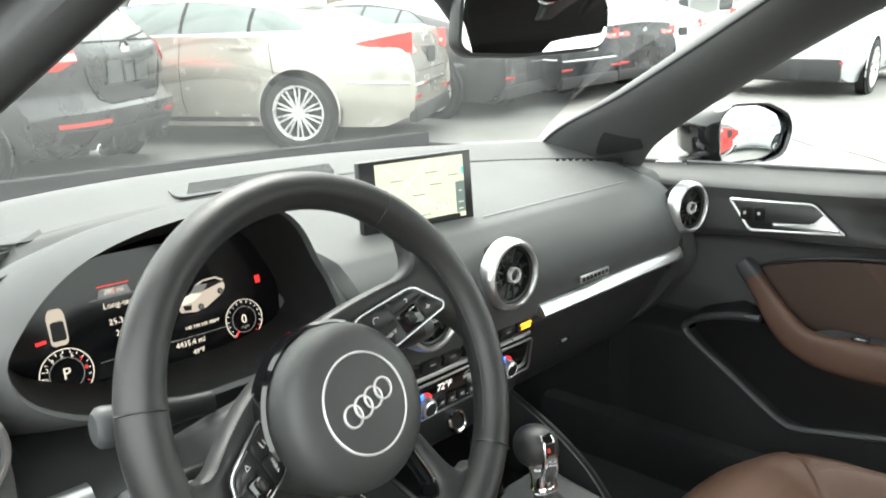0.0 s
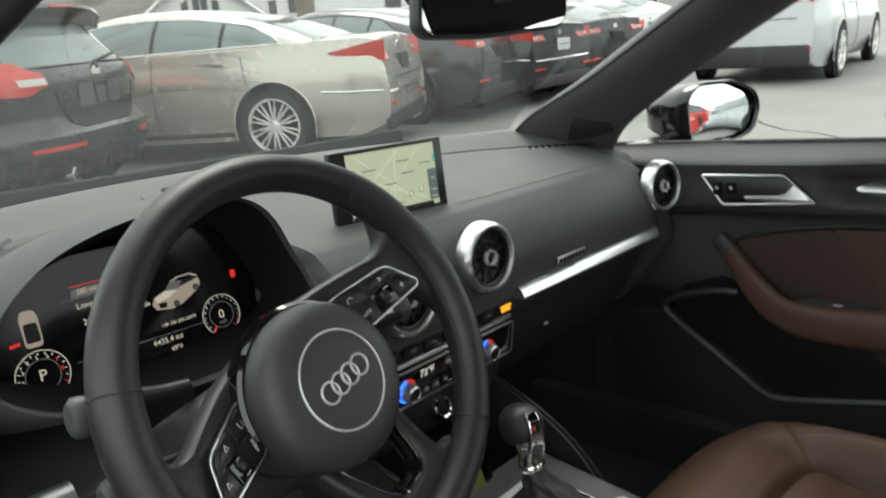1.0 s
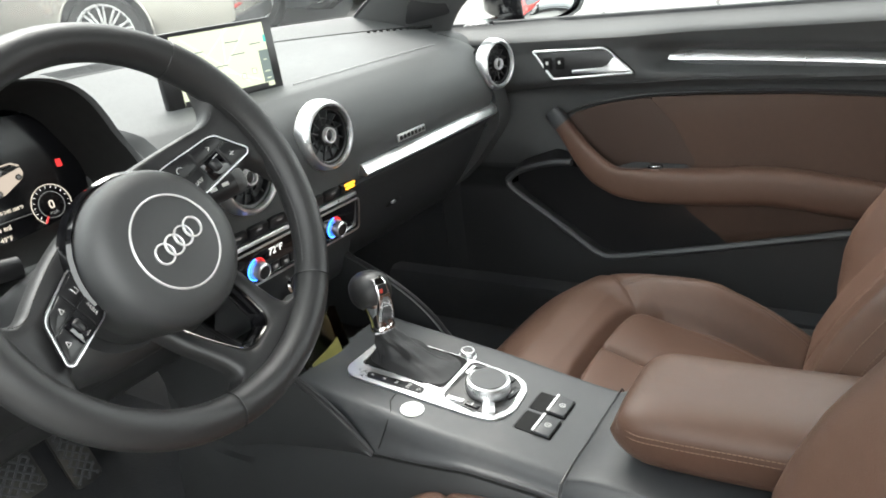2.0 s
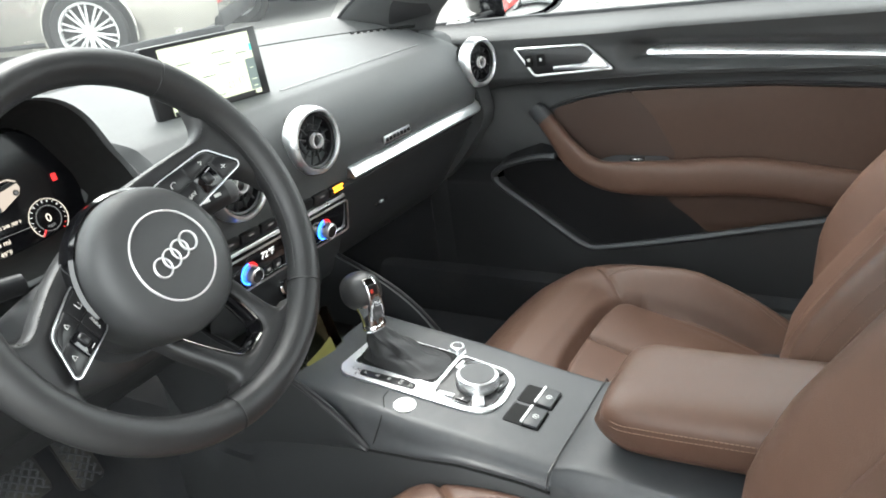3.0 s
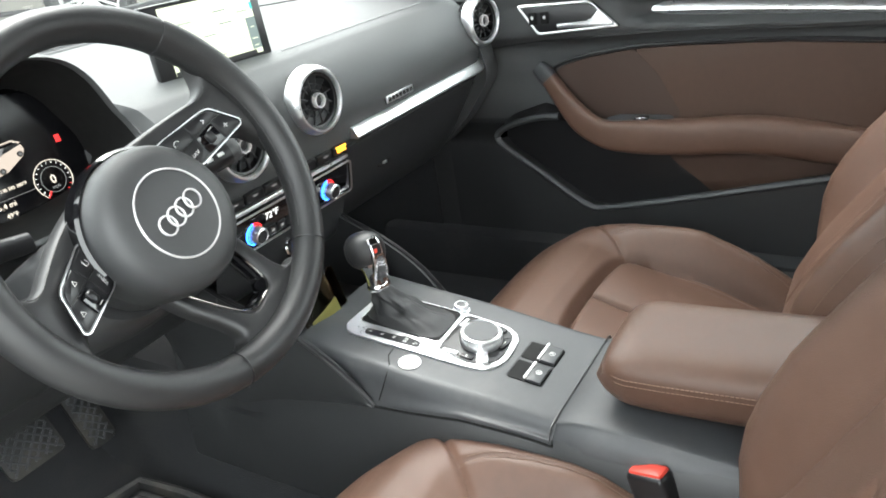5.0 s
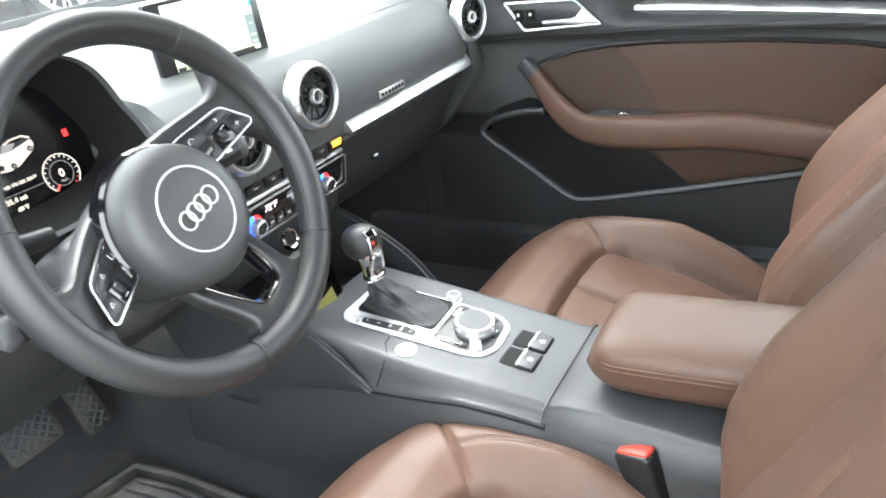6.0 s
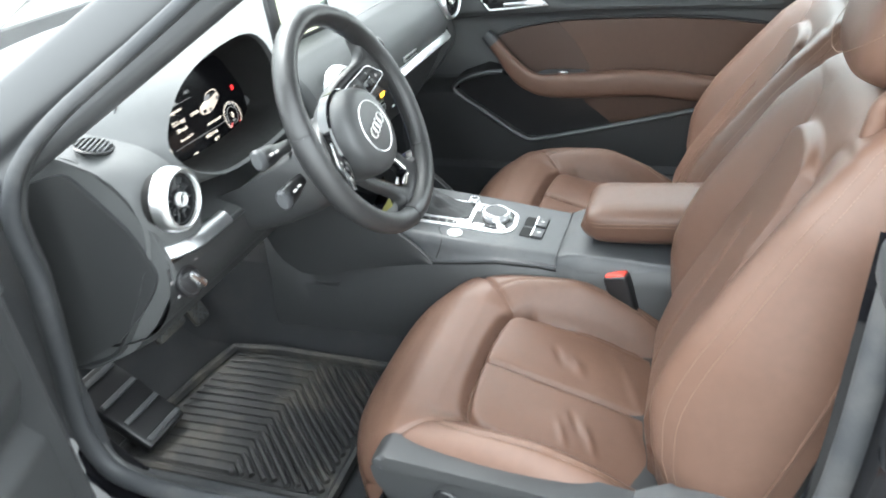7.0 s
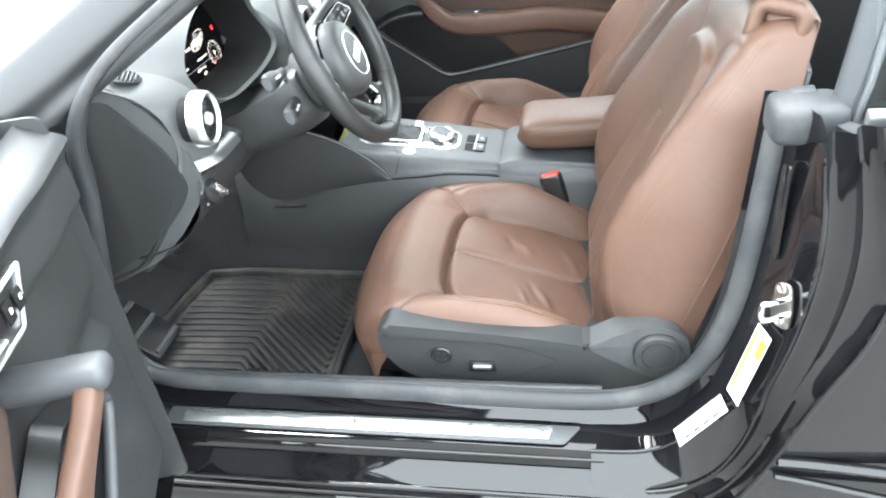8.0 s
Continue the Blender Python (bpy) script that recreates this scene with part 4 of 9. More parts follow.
# hub pad, a little below the rim's middle
HUBM = WHEEL @ Matrix.Translation((-0.005, -0.018, 0))
hub = part("airbag_cover", lathe([(0.0715, -0.052), (0.0735, -0.030), (0.0735, -0.012), (0.0715, 0.000), (0.066, 0.0085), (0.057, 0.0128), (0.046, 0.0147), (0.0, 0.0160)], 72, HUBM), HUBPLASTIC, wheel, "round black hub cover")
rows = [[((0.0428 + 0.0011 * math.cos(q)) * math.cos(t), (0.0428 + 0.0011 * math.cos(q)) * math.sin(t), 0.0152 + 0.0012 * math.sin(q)) for q in np.linspace(0, 2 * np.pi, 8, endpoint=False)] for t in np.linspace(0, 2 * np.pi, 72, endpoint=False)]
bm = sheet(rows, close_u=True, close_v=True)
bm.transform(HUBM)
part("ring", bm, BRIGHTTRIM, hub, "thin bright ring")
EMBLEM = HUBM @ Matrix.Rotation(radians(-4), 4, "Z")
for k in range(4):
    cx = (-1.5 + k) * 0.0131
    rows = [[(cx + (0.0090 + 0.0011 * math.cos(q)) * math.cos(t), (0.0090 + 0.0011 * math.cos(q)) * math.sin(t), 0.0180 + 0.0014 * math.sin(q) + (0.0003 if k % 2 else 0)) for q in np.linspace(0, 2 * np.pi, 8, endpoint=False)] for t in np.linspace(0, 2 * np.pi, 40, endpoint=False)]
    bm = sheet(rows, close_u=True, close_v=True)
    bm.transform(EMBLEM)
    part("emblem_ring", bm, BRIGHTTRIM, hub, "small chrome ring")
# gloss collar round the hub's shoulders
rows = []
for t in np.radians(np.linspace(8, 172, 60)):
    rows.append([(r * math.cos(t), r * math.sin(t), h) for r, h in ((0.0740, -0.024), (0.0755, -0.018), (0.0785, -0.021), (0.0790, -0.038))])
bm = sheet(rows)
bm.transform(HUBM)
part("collar", bm, PIANO, wheel)


def dish(x):
    """How deep a spoke lies behind the rim's plane, from the hub out to the rim."""
    return -0.034 + 0.034 * ramp01(0.045, 0.165, np.abs(x))


def dished(bm, deep=0.0):
    for v in bm.verts:
        v.co.z += float(dish(v.co.x)) + deep
    return bm


def pad_piece(outline, height, bevel=0.0, seg=2):
    bm = prism(outline, height, bevel, Matrix(), seg)
    return dished(bm, 0.002)


# side spokes with their switch pads
for side in (1, -1):
    edge_u = crom([(0.0, 0.048), (0.030, 0.049), (0.072, 0.043), (0.110, 0.035), (0.132, 0.030), (0.146, 0.036), (0.158, 0.060)], 36)
    edge_l = crom([(0.0, -0.024), (0.040, -0.022), (0.077, -0.0215), (0.115, -0.024), (0.140, -0.027), (0.150, -0.042), (0.158, -0.066)], 36)
    rows = []
    for p, q in zip(edge_u, edge_l):
        mid = (p + q) / 2
        d0 = float(dish(p[0])) - 0.002
        sec = [(p, d0 - 0.020), (p, d0 - 0.008), (p + (mid - p) * 0.06, d0 - 0.002), (p + (mid - p) * 0.16, d0 + 0.0005), (p + (mid - p) * 0.4, d0 + 0.001), (mid, d0 + 0.001), (q + (mid - q) * 0.3, d0), (q + (mid - q) * 0.10, d0 - 0.003), (q, d0 - 0.010), (q, d0 - 0.020), (mid, d0 - 0.024)]
        rows.append([(side * c[0], c[1], h) for c, h in sec])
    bm = sheet(rows, close_v=True, caps=True)
    bm.transform(WHEEL)
    sp = part("spoke", bm, WHEELHIDE, wheel, "leather-wrapped spoke with switch pad", 60)
    pad = [(0.0625, 0.0270), (0.071, 0.0270), (0.121, 0.0190), (0.128, 0.0150), (0.1445, -0.0160), (0.1405, -0.0210), (0.083, -0.0195), (0.076, -0.0165)]
    ppts = rounded([(side * x, y) for x, y in pad], 0.004, 4)

    def put_pad(nm, bm, mat, lab=""):
        bm.transform(WHEEL)
        part(nm, bm, mat, sp, lab)

    put_pad("switch_pad", pad_piece(ppts, 0.0030, 0.0008), SATINB, "black switch pad")
    put_pad("pad_edge", dished(band(ppts, shrink(ppts, 0.0012), 0.0036), 0.002), SATIN, "thin silver edge")
    put_pad("pad_joint", dished(band(shrink(ppts, 0.0016), shrink(ppts, 0.0024), 0.0033), 0.002), PIANO)
    # two long keys, a roller field and two short keys towards the rim
    cells = [((0.0665, 0.0240), (0.0950, 0.0205), (0.0950, 0.0050), (0.0720, 0.0050)), ((0.0965, 0.0203), (0.1195, 0.0160), (0.1260, 0.0105), (0.1300, 0.0040), (0.0965, 0.0048)),
             ((0.0725, 0.0035), (0.0950, 0.0035), (0.0950, -0.0165), (0.0850, -0.0168), (0.0790, -0.0140)), ((0.0965, 0.0033), (0.1180, 0.0033), (0.1180, -0.0178), (0.0965, -0.0168)),
             ((0.1195, 0.0030), (0.1305, 0.0025), (0.1405, -0.0155), (0.1385, -0.0185), (0.1195, -0.0180))]
    for k, cell in enumerate(cells):
        put_pad("button", pad_piece(rounded([(side * x, y) for x, y in cell], 0.0018, 3), 0.0042, 0.0007), SATINB if k != 3 else PIANO)
    put_pad("roller", dished(rbox((side * 0.1075, -0.0060, 0.0045), (0.0090, 0.0120, 0.0060), 0.0026, 3), 0.002), SATINB, "ribbed thumb roller")
    # symbols on the keys: a handset, arrows, small bars
    if side > 0:
        put_pad("button_text", dished(lettering("NAV", 0.0056, Matrix.Translation((0.0845, -0.0065, 0.0046))), 0.002), WHITEMARK)
        marks = [[(0.080 + 0.0032 * math.cos(a), 0.0135 + 0.0032 * math.sin(a)) for a in np.linspace(0.2, 3.6, 10)], [(0.112, 0.0125), (0.1145, 0.0105), (0.112, 0.0085)], [(0.127, -0.006), (0.127, -0.011), (0.1245, -0.0085), (0.1295, -0.0085)], [(0.110, 0.0005), (0.116, 0.0005)]]
    else:
        put_pad("button_text", dished(lettering("VIEW", 0.0052, Matrix.Translation((-0.0845, -0.0065, 0.0046)) @ Matrix.Rotation(radians(80), 4, "Z")), 0.002), WHITEMARK)
        marks = [[(-0.108, 0.0140), (-0.1055, 0.0100), (-0.1105, 0.0100), (-0.108, 0.0140)], [(-0.084, 0.0165), (-0.084, 0.0105), (-0.0795, 0.0105), (-0.0795, 0.0150)], [(-0.1285, -0.0045), (-0.1260, -0.0085), (-0.1310, -0.0085), (-0.1285, -0.0045)], [(-0.110, -0.0150), (-0.104, -0.0150)]]
    for line in marks:
        put_pad("button_mark", dished(tube([(x, y, 0.0046) for x, y in line], 0.00045, 5), 0.002), WHITEMARK)
    line = [(side * p[0], p[1] - 0.0030, float(dish(p[0])) - 0.0008) for p in edge_u[8:-5]]
    part("spoke_stitching", stitches(line, WHEEL, 0.0046, 0.0032, 0.0008), DARKTHREAD, sp, kind="stuff")


# lower spoke: two arms round an open window edged in smoked chrome
def low_dish(y):
    return np.clip(-0.010 - 0.42 * (0.142 + y), -0.040, -0.004)


half_o = [(0.0, -0.040), (0.046, -0.056), (0.052, -0.088), (0.0475, -0.120), (0.0465, -0.138), (0.052, -0.148), (0.068, -0.152), (0.05, -0.168), (0.0, -0.176)]
half_i = [(0.0, -0.060), (0.038, -0.066), (0.0370, -0.085), (0.0325, -0.106), (0.0265, -0.126), (0.0215, -0.137), (0.0135, -0.1425), (0.006, -0.1430), (0.0, -0.1430)]
oc = crom(half_o + [(-x, y) for x, y in half_o[-2:0:-1]], 96, True)
hc = crom(half_i + [(-x, y) for x, y in half_i[-2:0:-1]], 96, True)
mc = (oc + hc) / 2
ctr = np.array((0, -0.105))
rows = [[(x, y, float(low_dish(y)) + h) for x, y in c] for c, h in ((oc, -0.020), (oc, -0.009), (oc * 0.88 + mc * 0.12, -0.002), (oc * 0.6 + mc * 0.4, 0.001), (mc, 0.0015), (hc * 0.75 + mc * 0.25, 0.0), (hc, -0.003), (hc, -0.020))]
bm = sheet(rows, close_u=True, close_v=True)
bm.transform(WHEEL)
low = part("lower_spoke", bm, WHEELHIDE, wheel, "lower spoke with open window", 60)
hin = ctr + (hc - ctr) * 0.955
rows = [[(x, y, float(low_dish(y)) + h) for x, y in c] for c, h in ((hc, -0.004), (hc, -0.0012), (hin * 0.5 + hc * 0.5, -0.0004), (hin, -0.002))]
bm = sheet(rows, close_v=True)
bm.transform(WHEEL)
part("window_edge", bm, DARKCHROME, low, "smoked chrome window edge")
hin2 = ctr + (hc - ctr) * 0.90
rows = [[(x, y, float(low_dish(y)) + h) for x, y in c] for c, h in ((hin, -0.002), (hin2, -0.006), (hin2, -0.022))]
bm = sheet(rows, close_v=True)
bm.transform(WHEEL)
part("window_lining", bm, PIANO, low, "gloss black lining of the window")

# column shroud with stalks
column = thing("steering_column", "black steering column shroud with grey-tipped stalks", "steering column", tuple(WC + W_AXIS * -0.12))
UPRIGHT = axes(WC, W_RIGHT, W_AXIS.cross(W_RIGHT))
if (UPRIGHT.to_3x3() @ Vector((0, 0, 1))).dot(W_AXIS) < 0:
    UPRIGHT = UPRIGHT @ Matrix.Rotation(math.pi, 4, "Y")
part("neck", lathe([(0.058, -0.022), (0.062, -0.036), (0.063, -0.060), (0.061, -0.10)], 48, UPRIGHT @ Matrix.Translation((0, -0.026, 0))), HARD, column)
rows = []
for h, wx, wt, wb in ((-0.085, 0.074, 0.015, 0.090), (-0.095, 0.084, 0.020, 0.100), (-0.13, 0.092, 0.014, 0.105), (-0.20, 0.094, 0.0, 0.105), (-0.30, 0.080, -0.02, 0.09)):
    rows.append([(wx * np.sign(math.cos(t)) * abs(math.cos(t)) ** 0.7, (wt if math.sin(t) > 0 else wb) * np.sign(math.sin(t)) * abs(math.sin(t)) ** 0.7, h) for t in np.linspace(0, 2 * np.pi, 40, endpoint=False)])
bm = sheet(rows, close_v=True, caps=True)
bm.transform(UPRIGHT)
part("shroud", bm, HARD, column)
for nm, tip, root in (("indicator_stalk", (-0.170, 0.037, -0.088), (-0.07, 0.024, -0.100)), ("cruise_stalk", (-0.168, -0.032, -0.090), (-0.06, -0.030, -0.105)), ("wiper_stalk", (0.18, 0.02, -0.075), (0.08, 0.014, -0.085))):
    rt, tp = Vector(root), Vector(tip)
    pts = np.array([tuple(rt.lerp(tp, t)) for t in np.linspace(0, 1, 12)])
    bm = tube(pts, [0.010 + 0.006 * ramp01(0.2, 0.7, t) for t in np.linspace(0, 1, 12)], 14, flat=0.62, up=(0, 0, 1))
    bm.transform(UPRIGHT)
    st = part(nm, bm, SATINB, column)
    d = (tp - rt).normalized()
    bm = tube(np.array([tuple(tp - d * 0.012), tuple(tp - d * 0.006), tuple(tp), tuple(tp + d * 0.004)]), [0.0160, 0.0168, 0.0162, 0.012], 14, flat=0.62)
    bm.transform(UPRIGHT)
    part("tip", bm, GREYP, st, "grey ribbed tip")
    for k in (0.55, 0.72):
        q = rt.lerp(tp, k)
        part("mark", rbox((q.x, q.y, q.z + 0.0105), (0.010, 0.004, 0.001), 0.0003, 1, UPRIGHT), WHITEMARK, st)


# ---- centre console ----
console = thing("centre_console", "dark grey centre console with silver-framed gear selector", "centre console", (0, -0.1, 0.38))


def deck_z(y):
    return 0.5660 + 0.13 * y


def flank_z(y):
    """The line along the console's side where the deck's flank ends."""
    return np.interp(y, (-0.236, -0.225, -0.20, -0.11, 0.03, 0.21, 0.28, 0.34, 0.386, 0.41, 0.43), (0.513, 0.514, 0.517, 0.523, 0.512, 0.490, 0.470, 0.474, 0.510, 0.57, 0.62))


# the deck in one skin with its rounded shoulders: rows along y, sections across x
secs = []
for y in np.linspace(0.165, -0.2318, 30):
    z = deck_z(y)
    w = 0.112 - 0.008 * ramp01(-0.02, -0.22, y)
    f = float(flank_z(y))
    half = [(w - 0.024, z), (w - 0.010, z - 0.0015), (w - 0.002, z - 0.007), (w + 0.003, z - 0.016), (w + 0.007, (z + f) / 2 - 0.006), (w + 0.0125, f + 0.006), (w + 0.0135, f)]
    secs.append(crom([(-a, y, b) for a, b in half[::-1]] + [(-0.05, y, z + 0.0005), (0.05, y, z + 0.0005)] + [(a, y, b) for a, b in half], 60))
part("front_deck", sheet(secs), GREYP, console, "sloping grey deck with rounded shoulders")
for side in (-1, 1):
    part("flank_joint", tube([(side * (0.1255 - 0.008 * float(ramp01(-0.02, -0.22, y))), y, float(flank_z(y)) - 0.001) for y in np.linspace(0.33, -0.233, 40)], 0.0022, 6), BLACKHOLE, console)
part("deck_joint", tube([(-0.1185, -0.229, 0.515), (-0.1125, -0.229, 0.526), (-0.107, -0.229, 0.5335), (-0.096, -0.230, 0.5362), (-0.08, -0.230, 0.5370), (0, -0.230, 0.5374), (0.08, -0.230, 0.5370), (0.096, -0.230, 0.5362), (0.107, -0.229, 0.5335), (0.1125, -0.229, 0.526)], 0.0011, 6), SATINB, console)
# smooth lower side panels from the flank line down to the carpet
for side in (-1, 1):
    rows = []
    for y in np.linspace(0.43, -0.75, 60):
        top = float(flank_z(y)) if y > -0.232 else 0.524
        xt = 0.124 - 0.008 * float(ramp01(-0.02, -0.22, y))
        rows.append([(side * (xt - 0.004), y, top + 0.002), (side * (xt + 0.003), y, top - 0.006), (side * (xt + 0.010), y, top - 0.03), (side * (xt + 0.020), y, 0.44), (side * (xt + 0.030), y, 0.39), (side * (xt + 0.036), y, 0.30)])
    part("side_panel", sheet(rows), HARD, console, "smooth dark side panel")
# rear body that carries the armrest
secs = []
for y in np.linspace(-0.2312, -0.75, 24):
    t = float(ramp01(-0.232, -0.262, y))
    z = 0.5352 + 0.0113 * t - 0.012 * float(ramp01(-0.30, -0.5, y))
    w = 0.104 + 0.004 * t
    secs.append(crom([(-w - 0.018, y, 0.40), (-w - 0.014, y, z - 0.05), (-w - 0.009, y, z - 0.022), (-w + 0.003, y, z - 0.006), (-w + 0.018, y, z), (0, y, z), (w - 0.018, y, z), (w - 0.003, y, z - 0.006), (w + 0.009, y, z - 0.022), (w + 0.018, y, 0.40)], 48))
part("rear_body", sheet(secs, caps=True), GREYP, console, "grey console body under the armrest")
# fins that run from the dashboard down to the deck
for side in (-1, 1):
    fin = crom([(side * 0.150, 0.52, 0.75), (side * 0.150, 0.34, 0.700), (side * 0.147, 0.25, 0.660), (side * 0.141, 0.17, 0.630), (side * 0.136, 0.105, 0.592), (side * 0.130, 0.058, 0.548), (side * 0.127, 0.030, 0.514)], 24)
    foot = np.array([(side * (0.1265 + 0.026 * float(ramp01(0.05, 0.4, y))), y, float(flank_z(y)) - 0.003) for y in np.linspace(0.43, 0.030, 24)])
    part("side_fin", thicken(sheet([fin, fin * 0.7 + foot * 0.3 + np.array((side * 0.005, 0, 0)), foot * 0.7 + fin * 0.3 + np.array((side * 0.005, 0, 0)), foot]), 0.008), HARD, console)
    part("fin_edge", tube(fin, 0.004, 8), SATINB, console)
# open tray ahead of the selector
part("tray", loft([[(x, 0.164, 0.584), (x, 0.170, 0.545), (x, 0.23, 0.535), (x, 0.32, 0.545), (x, 0.40, 0.60), (x, 0.45, 0.66)] for x in (-0.13, -0.05, 0.05, 0.13)], 10, 16), SATINB, console)


def deck(x, y, h=0.0):
    """A frame on the deck: local x to the right, y ahead."""
    return axes((x, y, deck_z(y) + h), (1, 0, 0), (0, 1, 0.13))


# bright frame of the gear selector and the control knob
of = rounded([(-0.066, 0.106), (-0.050, 0.121), (0.040, 0.121), (0.053, 0.108), (0.056, -0.030), (0.053, -0.100), (0.036, -0.124), (-0.020, -0.130), (-0.050, -0.118), (-0.058, -0.090)], 0.014, 5)
inn = rounded([(-0.034, 0.106), (0.043, 0.110), (0.0495, 0.060), (0.0515, -0.0205), (-0.028, -0.0245)], 0.008, 5)
part("selector_frame", prism(of, 0.0036, 0.0014, deck(0, 0)), SATIN, console, "satin aluminium selector surround")
part("boot_well", prism(inn, 0.0042, 0.0006, deck(0, 0)), BLACKHOLE, console)
part("well_edge", band(shrink(inn, -0.0016), inn, 0.0048, deck(0, 0)), CHROME, console)
part("gate_plate", prism(rounded([(-0.0575, 0.082), (-0.0455, 0.086), (-0.0400, 0.030), (-0.0365, 0.022), (-0.0390, -0.004), (-0.0520, -0.006)], 0.004), 0.0046, 0.0006, deck(0, 0)), SATINB, console, "black gate plate with P R N D letters")
for k, ch in enumerate(("P", "R", "N", "D/S")):
    part("gate_letter", lettering(ch, 0.0072, deck(-0.0500 + 0.0014 * k, 0.074 - 0.0190 * k, 0.0050)), WHITEMARK, console)
part("gate_arrow", tube([tuple(deck(-0.0462, 0.0005, 0.0052) @ Vector(v)) for v in ((-0.003, 0.003, 0), (0.003, 0.003, 0), (0, -0.003, 0), (-0.003, 0.003, 0))], 0.0004, 5), WHITEMARK, console)
kp = rounded([(-0.0440, -0.0330), (0.0500, -0.0300), (0.0475, -0.096), (0.032, -0.1165), (-0.018, -0.1215), (-0.0420, -0.111), (-0.0490, -0.090)], 0.010, 5)
part("knob_plate", prism(kp, 0.0046, 0.0008, deck(0, 0)), SATINB, console, "gloss black switch plate")
part("plate_edge", band(shrink(kp, -0.0014), kp, 0.0052, deck(0, 0)), CHROME, console)
for x, y, w, h, r, mt in ((-0.0400, -0.052, 0.007, 0.024, 0.06, SATIN), (0.030, -0.0365, 0.022, 0.0055, 0.0, SATIN), (-0.0335, -0.0985, 0.022, 0.016, 0.5, SATIN), (0.041, -0.060, 0.010, 0.020, 0.0, SATINB), (0.038, -0.090, 0.010, 0.022, -0.25, SATINB), (0.010, -0.1115, 0.026, 0.010, -0.1, SATINB), (-0.0405, -0.078, 0.007, 0.020, -0.05, SATINB)):
    part("control_button", rbox((x, y, 0.0058), (w, h, 0.003), 0.0010, 2, deck(0, 0) @ Matrix.Translation((x, y, 0)) @ Matrix.Rotation(r, 4, "Z") @ Matrix.Translation((-x, -y, 0))), mt, console)
    if mt is SATINB:
        part("button_mark", rbox((x, y, 0.0075), (0.0055, 0.0016, 0.0004), 0, 1, deck(0, 0)), WHITEMARK, console)
KNOB = deck(0.002, -0.078)
knob = part("control_knob", lathe([(0.0290, 0.003), (0.0305, 0.007), (0.0308, 0.010), (0.0300, 0.0115), (0.0300, 0.0185), (0.0290, 0.0220), (0.0262, 0.0232), (0.0250, 0.0222), (0, 0.0222)], 64, KNOB), SATIN, console, "large ridged aluminium control knob")
for k in range(60):
    t = 2 * math.pi * k / 60
    part("ridge", rbox((0.0301 * math.cos(t), 0.0301 * math.sin(t), 0.0152), (0.0008, 0.0008, 0.0065), 0, 1, KNOB), CHROME, knob)
part("knob_top", lathe([(0.0247, 0.0223), (0.0240, 0.0232), (0, 0.0234)], 40, KNOB), GREYP, knob, "soft grey touch pad")
VOL = deck(0.064, -0.012)
vol = part("volume_knob", lathe([(0.0132, 0.0), (0.0132, 0.0020), (0.0108, 0.0030), (0.0108, 0.0095), (0.0100, 0.0115), (0.0086, 0.0118), (0.0080, 0.0108), (0, 0.0108)], 32, VOL), SATIN, console, "small aluminium volume knob")
part("knob_top", lathe([(0.0078, 0.0109), (0.0074, 0.0115), (0, 0.0116)], 24, VOL), GREYP, vol)
for k in range(28):
    t = 2 * math.pi * k / 28
    part("ridge", rbox((0.0108 * math.cos(t), 0.0108 * math.sin(t), 0.006), (0.0007, 0.0007, 0.006), 0, 1, VOL), CHROME, vol)
part("deck_mark", rbox((0.080, -0.010, 0.0008), (0.004, 0.002, 0.0004), 0, 1, deck(0, 0)), WHITEMARK, console)
# round white sticker and the deck's lid joint
part("sticker", lathe([(0.0158, 0.0), (0.0158, 0.0008), (0, 0.0008)], 40, deck(-0.0825, -0.0115, 0.0007)), WHITELABEL, console, "round white paper sticker")
part("lid_joint", tube([(-0.1255, 0.020, 0.524), (-0.1195, 0.012, 0.545), (-0.1120, 0.009, 0.559), (-0.098, 0.012, deck_z(0.012) - 0.0006), (-0.082, 0.024, deck_z(0.024) + 0.0002), (-0.066, 0.026, deck_z(0.026) + 0.0004)], 0.0008, 6), BLACKHOLE, console)
# two toggle switches; flat black patches paint the shade of their open wells
for x in (-0.0275, 0.0185):
    well = rounded([(-0.0200, -0.0250), (0.0200, -0.0250), (0.0200, 0.0250), (-0.0200, 0.0250)], 0.003)
    part("well_shade", prism(well, 0.0014, 0, deck(x, -0.1655)), BLACKHOLE, console)
    part("well_wall", rbox((0, 0.0105, 0.0018), (0.0385, 0.0010, 0.0006), 0, 1, deck(x, -0.1500)), SATINB, console)
    tg = part("toggle_switch", rbox((0, -0.0140, 0.0035), (0.0380, 0.0215, 0.0050), 0.002, 2, deck(x, -0.1640)), GREYP, console, "grey toggle switch with bright edge")
    part("toggle_edge", rbox((0, -0.0020, 0.0062), (0.0384, 0.0042, 0.0030), 0.0008, 1, deck(x, -0.1640)), BRIGHTTRIM, tg, "bright switch edge")
    part("toggle_mark", band([(0.0042 * math.cos(a), 0.0042 * math.sin(a)) for a in np.linspace(0, 2 * np.pi, 20, endpoint=False)], [(0.0034 * math.cos(a), 0.0034 * math.sin(a)) for a in np.linspace(0, 2 * np.pi, 20, endpoint=False)], 0.0004, deck(x, -0.1785) @ Matrix.Translation((0, 0, 0.0060))), WHITEMARK, tg)
    part("toggle_bar", rbox((0, 0, 0.0062), (0.0012, 0.0040, 0.0004), 0, 1, deck(x, -0.1785)), WHITEMARK, tg)

